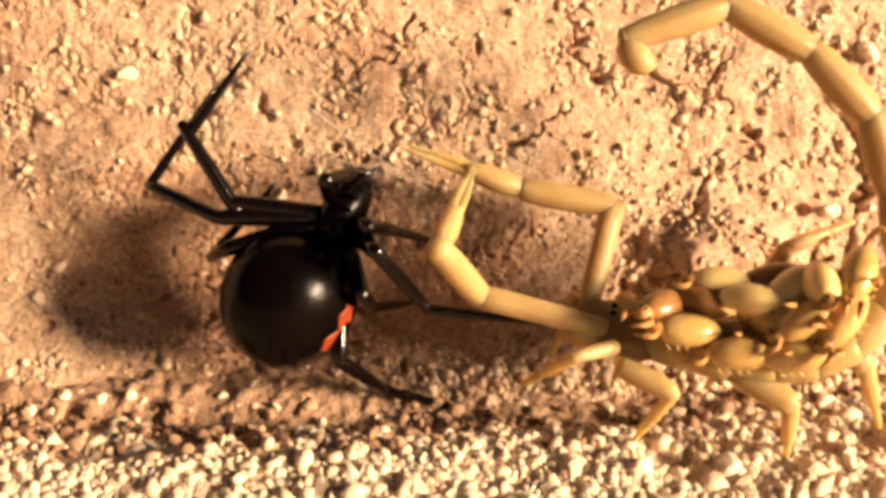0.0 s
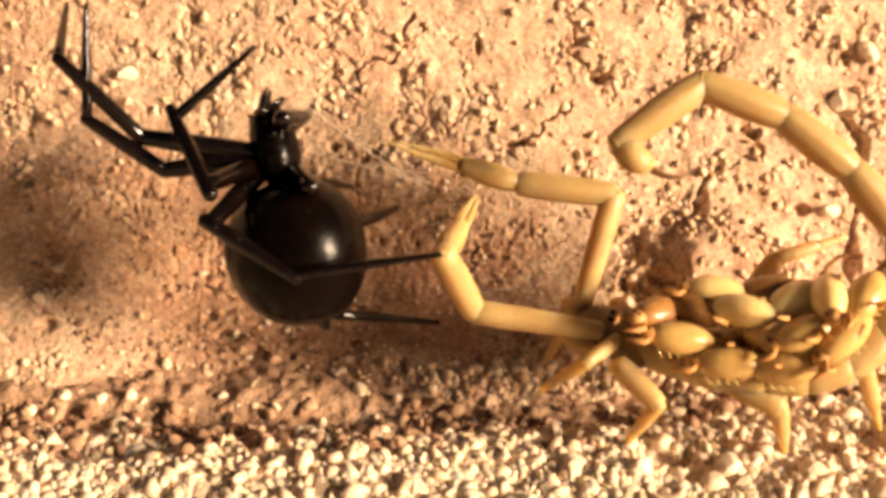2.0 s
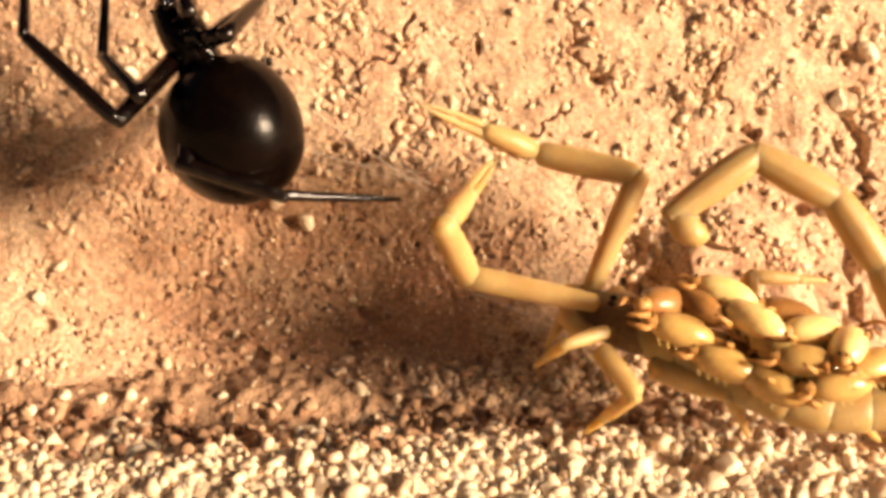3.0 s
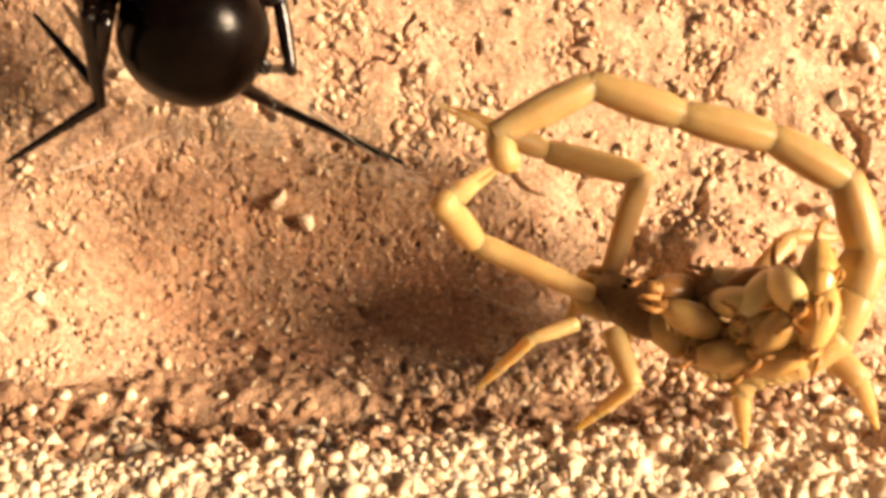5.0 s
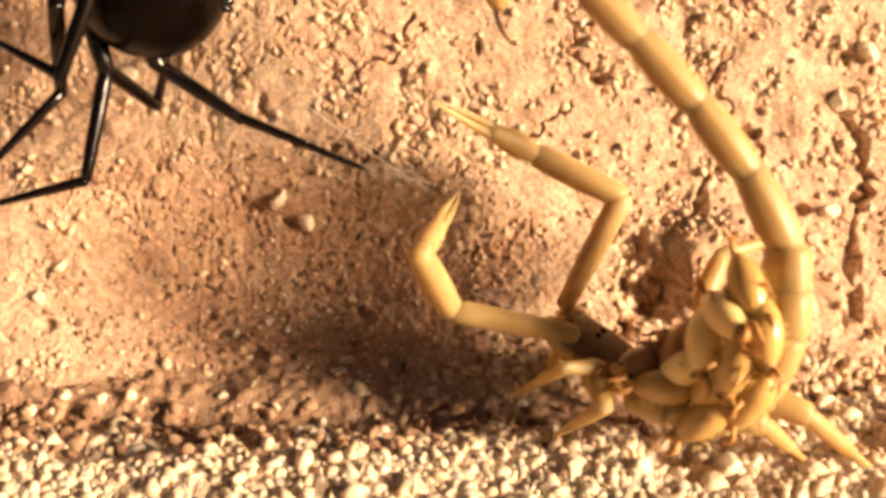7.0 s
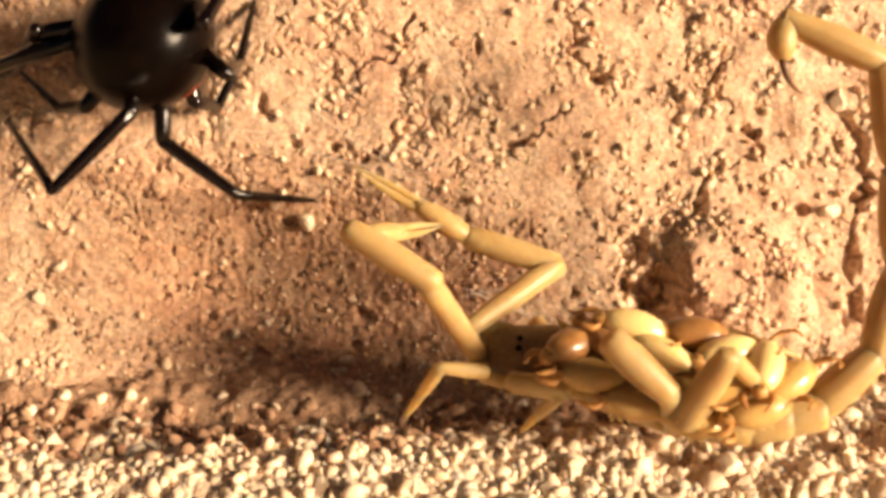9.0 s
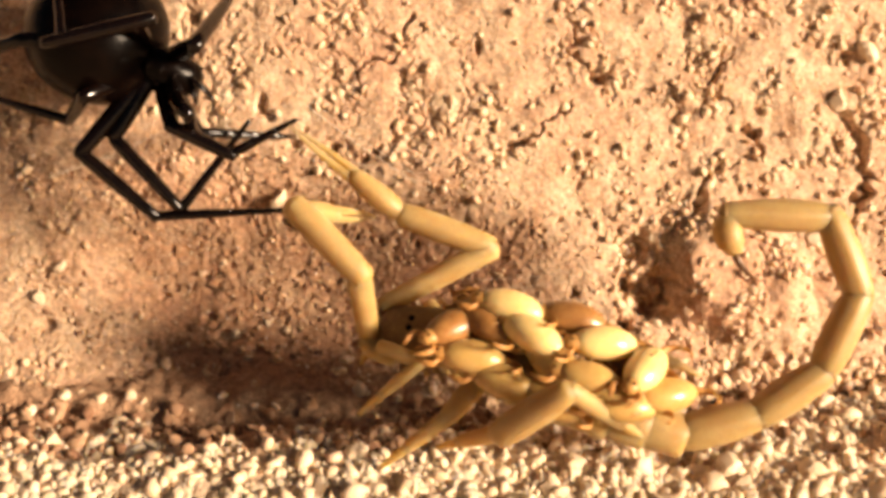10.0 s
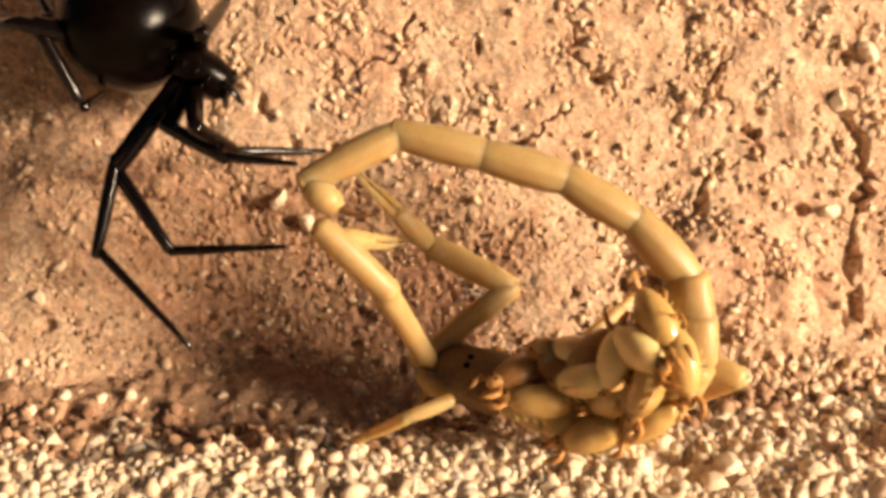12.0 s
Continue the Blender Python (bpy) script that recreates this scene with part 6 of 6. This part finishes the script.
    at("leg_e", 2.5, (-15.4, 0.2, 26.0), (-12.6, -3.6, 26.8), (-11.1, 1.3, 29.3), (-11.0, 6.9, 29.5))
    at("leg_e", 3, (-18.3, 2.0, 31.6), (-17.4, -2.6, 32.4), (-15.3, 2.5, 33.7), (-13.7, 7.7, 35.5))
    at("leg_e", 3.2, (-18.2, 2.0, 31.9), (-17.6, -2.7, 32.6), (-15.0, 2.2, 34.0), (-13.2, 7.4, 35.5))
    at("leg_e", 4.8, (-23.6, 2.9, 37.1), (-22.0, -1.6, 37.9), (-20.0, 3.5, 39.5), (-17.4, 7.8, 42.2))
    at("leg_e", 7.2, (-28.0, 3.6, 39.2), (-26.3, -0.8, 39.9), (-24.3, 4.1, 42.0), (-22.1, 9.0, 43.8))
    at("leg_e", 8.8, (-26.3, 7.5, 33.7), (-20.6, 7.5, 28.0), (-17.6, 11.5, 25.4), (-14.5, 13.0, 32.8))
    at("leg_e", 9, (-22.9, 7.7, 30.6), (-20.9, 6.8, 25.2), (-20.0, 11.8, 23.6), (-18.3, 13.0, 26.9))
    at("leg_e", 9.2, (-22.4, 8.1, 28.0), (-20.4, 3.7, 27.4), (-19.6, 8.2, 24.0), (-16.0, 9.4, 27.1))
    at("leg_e", 9.3, (-22.9, 7.8, 27.3), (-21.1, 4.1, 24.9), (-14.3, 4.3, 22.0), (-8.7, 5.0, 22.8))
    at("leg_e", 9.4, (-23.2, 7.7, 26.9), (-22.0, 4.3, 23.7), (-16.8, 4.3, 20.5), (-10.9, 5.3, 22.0))
    at("leg_e", 9.5, (-23.4, 7.5, 26.5), (-22.3, 3.3, 24.4), (-17.6, 3.2, 21.0), (-12.2, 4.2, 22.3))
    at("leg_e", 10, (-23.7, 7.5, 26.3), (-22.3, 3.6, 23.9), (-17.7, 3.7, 21.5), (-13.1, 4.9, 23.7))
    at("leg_e", 10.5, (-25.8, 7.6, 26.7), (-24.4, 3.2, 25.6), (-19.7, 3.3, 22.7), (-14.0, 4.6, 24.6))
    at("leg_e", 11, (-25.8, 7.6, 26.6), (-24.3, 3.1, 25.7), (-19.6, 3.3, 22.8), (-13.9, 4.5, 24.7))
    at("leg_e", 11.5, (-24.5, 7.4, 26.2), (-22.7, 3.0, 25.4), (-17.8, 2.9, 21.8), (-13.1, 3.8, 22.6))
    at("leg_e", 12, (-21.9, 7.5, 26.3), (-22.5, 3.4, 23.9), (-18.4, 3.4, 21.4), (-11.1, 4.0, 20.5))
    at("leg_f", 0, (-6.7, 2.6, 15.7), (-6.0, -3.2, 17.6), (-4.0, 3.6, 14.8), (-1.1, 7.7, 12.4))
    at("leg_f", 0.5, (-6.0, 2.2, 16.3), (-5.1, -3.6, 17.7), (-4.5, 2.7, 13.5), (6.9, 1.7, 13.1))
    at("leg_f", 1, (-5.5, 0.7, 17.1), (-4.5, -5.2, 18.3), (-3.5, 1.8, 15.3), (-1.0, 7.6, 12.2))
    at("leg_f", 1.5, (-10.9, -0.1, 19.8), (-9.6, -6.0, 20.4), (-8.3, 1.0, 17.5), (-4.7, 8.1, 13.5))
    at("leg_f", 2, (-11.8, -1.2, 21.5), (-9.9, -7.0, 22.0), (-10.2, 0.4, 20.2), (-8.2, 8.6, 17.2))
    at("leg_f", 2.5, (-15.4, 0.4, 26.5), (-12.0, -4.4, 28.3), (-10.9, 3.1, 29.4), (-11.0, 12.1, 29.6))
    at("leg_f", 3, (-18.2, 2.0, 31.5), (-16.1, -3.6, 32.8), (-14.6, 3.8, 34.2), (-12.8, 12.4, 35.8))
    at("leg_f", 4.8, (-23.3, 2.7, 36.7), (-20.2, -2.3, 38.0), (-18.5, 5.0, 39.3), (-16.5, 13.4, 41.8))
    at("leg_f", 7.2, (-27.9, 3.5, 38.9), (-24.4, -1.4, 39.9), (-22.9, 5.8, 41.9), (-21.4, 14.5, 43.6))
    at("leg_f", 8.8, (-27.8, 7.3, 33.1), (-28.3, 4.5, 22.9), (-22.5, 3.6, 16.4), (-17.5, 9.2, 16.4))
    at("leg_f", 9, (-23.5, 7.7, 30.5), (-23.6, 5.4, 22.2), (-17.5, 5.0, 17.6), (-14.2, 9.0, 16.0))
    at("leg_f", 9.1, (-23.6, 7.8, 29.0), (-23.6, 6.1, 22.5), (-18.0, 5.2, 16.7), (-11.2, 7.5, 22.9))
    at("leg_f", 9.2, (-24.3, 8.0, 27.7), (-26.3, 5.9, 22.0), (-20.3, 5.1, 16.0), (-12.8, 7.9, 23.0))
    at("leg_f", 9.3, (-24.4, 7.8, 27.3), (-26.8, 5.6, 21.6), (-21.0, 4.8, 15.6), (-13.8, 7.6, 22.4))
    at("leg_f", 9.4, (-24.3, 7.7, 26.9), (-26.7, 5.2, 20.4), (-21.2, 4.6, 15.1), (-14.3, 7.3, 21.7))
    at("leg_f", 9.5, (-24.5, 7.6, 26.7), (-27.3, 5.4, 21.5), (-21.7, 4.6, 15.3), (-14.9, 7.4, 22.2))
    at("leg_f", 10, (-25.2, 7.5, 26.5), (-27.8, 5.7, 22.4), (-22.4, 4.9, 16.3), (-16.0, 7.8, 24.1))
    at("leg_f", 10.5, (-27.4, 7.7, 27.0), (-28.8, 2.3, 24.7), (-23.9, 1.6, 18.8), (-17.4, 4.5, 26.6))
    at("leg_f", 11, (-27.5, 7.7, 26.9), (-28.9, 2.2, 24.7), (-23.9, 1.6, 18.8), (-17.4, 4.5, 26.7))
    at("leg_f", 11.5, (-26.2, 7.4, 26.2), (-25.8, 1.4, 25.4), (-23.9, 7.5, 21.2), (-14.9, 8.2, 19.2))
    at("leg_f", 12, (-22.4, 7.6, 26.6), (-27.4, 4.3, 20.0), (-23.1, 2.8, 13.3), (-10.1, 4.2, 13.3))
    at("leg_g", 0, (-7.2, 2.3, 15.0), (-5.2, -5.7, 16.4), (-1.3, -2.3, 10.1), (7.7, -3.4, 9.4))
    at("leg_g", 0.5, (-6.7, 2.0, 15.7), (-5.4, -5.7, 16.6), (-4.6, -0.5, 10.5), (0.3, 6.4, 8.7))
    at("leg_g", 1, (-5.7, 0.7, 16.9), (-3.6, -6.6, 16.0), (-3.4, -0.5, 10.7), (0.6, 6.5, 9.1))
    at("leg_g", 1.5, (-13.3, 0.1, 20.3), (-17.2, -6.4, 18.5), (-11.5, -7.8, 11.8), (-1.9, -8.1, 10.5))
    at("leg_g", 2, (-14.5, -1.2, 21.4), (-17.3, -8.3, 19.5), (-11.3, -9.6, 15.9), (-1.8, -9.0, 17.1))
    at("leg_g", 2.5, (-17.7, -0.4, 24.4), (-18.0, -8.2, 20.4), (-12.7, -8.4, 15.5), (-2.7, -7.8, 16.3))
    at("leg_g", 3, (-20.1, 1.2, 29.2), (-19.3, -5.8, 23.3), (-12.6, -5.6, 20.9), (-3.9, 0.3, 18.7))
    at("leg_g", 3.2, (-19.9, 1.2, 29.6), (-18.6, -5.8, 23.6), (-13.2, -1.1, 19.9), (-4.5, 4.9, 18.1))
    at("leg_g", 4.8, (-23.9, 2.0, 34.8), (-17.8, 1.5, 27.2), (-13.6, 6.6, 22.5), (-3.1, 5.9, 19.0))
    at("leg_g", 5, (-24.6, 2.1, 35.0), (-17.3, 2.0, 28.2), (-13.7, 8.1, 24.3), (-3.0, 7.0, 19.6))
    at("leg_g", 5.5, (-26.1, 2.8, 36.9), (-21.4, 2.6, 30.4), (-14.7, 2.8, 26.6), (-4.6, 2.6, 24.3))
    at("leg_g", 6, (-25.8, 3.0, 37.5), (-22.0, 2.2, 29.3), (-16.2, 2.2, 25.0), (-5.5, 2.4, 23.6))
    at("leg_g", 6.5, (-27.3, 2.9, 37.1), (-22.3, 2.7, 30.1), (-15.8, 2.7, 25.8), (-5.5, 2.4, 22.5))
    at("leg_g", 6.8, (-27.8, 3.0, 37.3), (-21.9, 2.9, 29.9), (-15.3, 2.9, 25.7), (-5.8, 2.5, 22.3))
    at("leg_g", 7, (-28.5, 2.9, 37.1), (-22.6, 2.6, 29.1), (-16.9, 2.6, 25.1), (-7.4, 2.2, 21.1))
    at("leg_g", 7.2, (-28.5, 2.9, 37.1), (-22.6, 2.6, 29.1), (-16.9, 2.6, 25.1), (-7.6, 2.2, 21.1))
    at("leg_g", 8.8, (-27.9, 7.3, 33.1), (-29.1, 5.2, 25.6), (-35.2, 1.6, 21.0), (-41.8, 9.9, 22.5))
    at("leg_g", 9, (-24.2, 7.7, 30.6), (-25.0, 1.1, 25.7), (-30.7, -2.5, 20.3), (-36.4, 5.9, 23.5))
    at("leg_g", 9.1, (-24.1, 7.8, 29.1), (-26.1, 5.6, 22.7), (-33.0, 1.9, 18.3), (-38.1, 9.7, 23.6))
    at("leg_g", 9.2, (-24.5, 8.0, 27.8), (-25.9, 0.8, 23.9), (-31.7, 2.7, 18.5), (-31.8, 7.7, 12.3))
    at("leg_g", 9.3, (-24.7, 7.9, 27.5), (-28.7, 5.1, 21.7), (-31.0, 9.3, 16.8), (-29.5, 6.6, 9.5))
    at("leg_g", 9.4, (-24.4, 7.7, 27.0), (-27.7, 4.7, 19.9), (-22.4, 3.8, 13.8), (-10.4, 4.9, 13.4))
    at("leg_g", 9.5, (-24.7, 7.6, 26.7), (-28.6, 4.7, 20.4), (-22.9, 3.7, 14.0), (-11.1, 4.8, 13.3))
    at("leg_g", 10, (-25.5, 7.6, 26.7), (-30.4, 4.6, 21.4), (-24.5, 4.3, 15.9), (-12.5, 5.8, 16.0))
    at("leg_g", 10.5, (-28.0, 8.0, 27.7), (-34.0, 5.2, 24.7), (-30.3, 4.5, 18.7), (-18.9, 5.9, 16.3))
    at("leg_g", 11, (-28.0, 7.9, 27.6), (-34.1, 5.1, 24.7), (-30.0, 4.5, 18.7), (-19.1, 5.7, 15.9))
    at("leg_g", 11.5, (-26.9, 7.6, 26.6), (-28.8, -0.3, 24.9), (-29.2, -3.0, 17.4), (-21.9, -5.3, 8.4))
    at("leg_g", 12, (-22.5, 7.6, 26.6), (-27.5, 4.4, 20.5), (-28.9, 1.6, 13.9), (-20.8, -0.6, 5.3))
    at("leg_h", 0, (-8.1, 2.1, 14.5), (-6.6, -2.5, 11.5), (-6.0, 2.3, 8.3), (-4.2, 5.8, 7.1))
    at("leg_h", 0.5, (-6.3, 2.1, 16.0), (-4.2, -3.2, 15.7), (-1.6, 1.6, 13.4), (-1.0, 7.2, 11.1))
    at("leg_h", 1, (-6.7, 0.6, 16.7), (-6.3, -5.0, 15.9), (-4.4, 0.4, 14.9), (-4.2, 7.8, 12.8))
    at("leg_h", 1.5, (-11.3, -0.1, 19.6), (-9.8, -5.1, 17.3), (-6.6, -0.6, 15.2), (-4.7, 7.3, 13.5))
    at("leg_h", 2, (-11.9, -1.3, 21.4), (-8.3, -2.3, 17.3), (-5.6, 2.9, 16.3), (-4.3, 8.7, 15.1))
    at("leg_h", 2.5, (-16.1, -0.3, 24.7), (-12.8, -1.2, 20.2), (-11.4, 4.0, 17.9), (-9.7, 8.7, 15.1))
    at("leg_h", 3, (-18.4, 1.5, 30.1), (-16.2, 4.6, 26.1), (-15.0, 10.4, 25.7), (-14.6, 16.2, 26.5))
    at("leg_h", 3.2, (-18.4, 1.5, 30.5), (-16.2, 4.8, 27.0), (-15.5, 10.6, 27.6), (-15.5, 16.9, 28.4))
    at("leg_h", 4.8, (-23.3, 2.4, 35.9), (-12.7, 3.6, 34.2), (-11.4, 2.6, 28.8), (-15.2, 9.6, 26.5))
    at("leg_h", 5, (-24.1, 2.4, 35.9), (-13.0, 3.7, 34.2), (-12.2, 2.7, 29.0), (-16.2, 9.8, 27.2))
    at("leg_h", 5.5, (-25.5, 3.2, 37.9), (-12.8, 4.4, 35.0), (-14.2, 8.8, 31.3), (-17.5, 14.1, 29.9))
    at("leg_h", 6, (-24.9, 3.3, 38.4), (-13.8, 4.1, 33.3), (-15.9, 8.8, 30.4), (-20.8, 13.5, 28.4))
    at("leg_h", 6.5, (-26.6, 3.3, 38.2), (-16.4, 4.8, 36.7), (-16.4, 10.1, 34.2), (-19.3, 15.0, 32.5))
    at("leg_h", 7.2, (-27.8, 3.3, 38.2), (-18.2, 4.9, 36.7), (-18.3, 10.2, 34.2), (-21.3, 15.2, 33.0))
    at("leg_h", 8.8, (-28.5, 7.3, 33.3), (-31.4, 5.2, 27.5), (-35.2, 8.5, 24.4), (-41.3, 12.0, 24.1))
    at("leg_h", 9, (-24.8, 7.8, 30.9), (-29.7, 5.0, 25.2), (-33.3, 9.5, 24.0), (-36.3, 12.5, 25.5))
    at("leg_h", 9.5, (-25.3, 7.8, 27.3), (-30.5, 5.5, 24.3), (-33.5, 10.3, 22.7), (-39.9, 8.5, 25.6))
    at("leg_h", 10, (-26.0, 7.8, 27.4), (-29.1, 3.1, 26.6), (-31.9, 7.3, 23.5), (-38.6, 5.3, 26.3))
    at("leg_h", 10.5, (-27.9, 7.9, 27.5), (-29.9, 2.7, 26.4), (-34.3, 6.4, 25.1), (-41.0, 11.3, 25.0))
    at("leg_h", 11, (-27.9, 7.9, 27.4), (-29.9, 2.6, 26.5), (-34.3, 6.3, 25.1), (-40.9, 11.2, 25.0))
    at("leg_h", 11.5, (-27.3, 7.8, 27.3), (-29.3, 2.5, 27.2), (-32.4, 6.6, 24.3), (-40.2, 9.3, 25.4))
    at("leg_h", 12, (-23.2, 8.3, 28.6), (-33.3, 5.5, 32.1), (-29.8, 4.9, 25.2), (-29.7, 12.3, 25.0))
    # the spider
    spider, abdomen, chest, legs = SPIDER
    body = glide("spider_body")
    home = [(b[0] + b[1]) / 2 for b in body]
    walk(spider, [(t, Matrix.Translation(h)) for t, h in zip(STEPS, home)])
    rolls = np.interp(STEPS, [0, 0.5, 0.9, 1, 1.1, 1.2, 1.4, 1.5, 2.5, 4.8, 8.8, 9.0, 12], [-158, -156, -148, -190, -192, -162, -175, -210, -200, -225, -225, -230, -230])
    waist = [b[1] + (b[0] - b[1]) * 0.32 for b in body]
    # the abdomen lies further over the waist while she reaches down
    tuck = np.interp(STEPS, [9.0, 9.5, 10, 10.5, 11.5, 12], [0, 1.8, 2.2, 2.7, 2.6, 1.3])
    hip = [w + (b[1] - b[0]) / np.linalg.norm(b[1] - b[0]) * k * MM for w, b, k in zip(waist, body, tuck)]
    ride(abdomen, home, [along(h, h + b[0] - w, r) for h, w, b, r in zip(hip, waist, body, rolls)])
    ride(chest, home, [along(w, b[1] * 2 - w) for w, b in zip(waist, body)])
    for key, joints in legs.items():
        for joint, poses in zip(joints, limb_poses(glide(key), LEG_SIZES[key])):
            ride(joint, home, poses)
    # the scorpion
    scorpion, carapace, tergites, tail, bulb, palps, feet = SCORPION
    spine = glide("scorpion_spine")
    home = [Vector((s[1][0], s[1][1], 0)) for s in spine]
    walk(scorpion, [(t, Matrix.Translation(h)) for t, h in zip(STEPS, home)])
    # she shows more of her back once she lies stretched along the floor
    tilt = np.interp(STEPS, [0, 7.2, 8.8, 11, 12], [22, 22, 38, 38, 34])
    ride(carapace, home, [along(s[0], s[1], k + 16) for s, k in zip(spine, tilt)])
    joints = [sample_spine([*s[1:5]], 7) for s in spine]
    backs = []
    for i, plate in enumerate(tergites):
        poses = [along(j[i], j[i + 1], k) for j, k in zip(joints, tilt)]
        backs.append(poses)
        ride(plate, home, poses)
    for i, piece in enumerate(tail):
        ride(piece, home, [middle(s[4 + i], s[5 + i], TAIL_SIZES[i][0]) for s in spine])
    ride(bulb, home, [along(s[9], s[10]) for s in spine])
    for key, pieces in palps.items():
        for piece, poses in zip(pieces, limb_poses(glide(key), [size[0] for size in PALP_SIZES])):
            ride(piece, home, poses)
    for key, sizes in FOOT_SIZES.items():
        for piece, poses in zip(feet[key], limb_poses(glide(key), sizes)):
            ride(piece, home, poses)
    for k, (key, place) in enumerate(FAR_FEET.items()):
        hips, knees, tips = [], [], []
        for s in spine:
            i = int(place)
            hip = s[i] + (s[i + 1] - s[i]) * (place - i) + np.array((0, 1.6, -0.6)) * MM
            knee = hip + np.array((-2.6 + 1.7 * k, 2.6, 0.8)) * MM
            tip = np.array((knee[0] + (-2.2 + 1.5 * k) * MM, knee[1] + 1.2 * MM, max(knee[2] - 5.2 * MM, 0.0)))
            hips.append(hip), knees.append(knee), tips.append(tip)
        ride(feet[key][0], home, [along(a, b) for a, b in zip(hips, knees)])
        ride(feet[key][1], home, [along(a, b) for a, b in zip(knees, tips)])
    for young, (i, across, high, turn) in zip(YOUNG, RIDERS):
        seat = pose(across * MM, (i - int(i)) * 3.3 * MM, high * MM, 0, 0, turn)
        walk(young, [(t, m @ seat) for t, m in zip(STEPS, backs[int(i)])])


SPIDER = build_spider()
SCORPION = build_scorpion()
pale_young = build_young(PALE, "plump pale yellow young scorpion clinging to its mother")
honey_young = build_young(AMBER_YOUNG, "plump amber young scorpion clinging to its mother")
brown_shaded_young = build_young(TAWNY_SHADED, "plump rusty brown young scorpion clinging to its mother")
YOUNG, used = [], set()
for place in RIDERS:
    model = brown_shaded_young if place in BROWN_SHADED else honey_young if place in HONEY else pale_young
    YOUNG.append(copy_thing(model, pose(0, 0, 0)) if model in used else model)
    used.add(model)

build_stones()
build_fibres()
build_silk()
build_gravel()
build_crumbs()
build_clods()
motions()
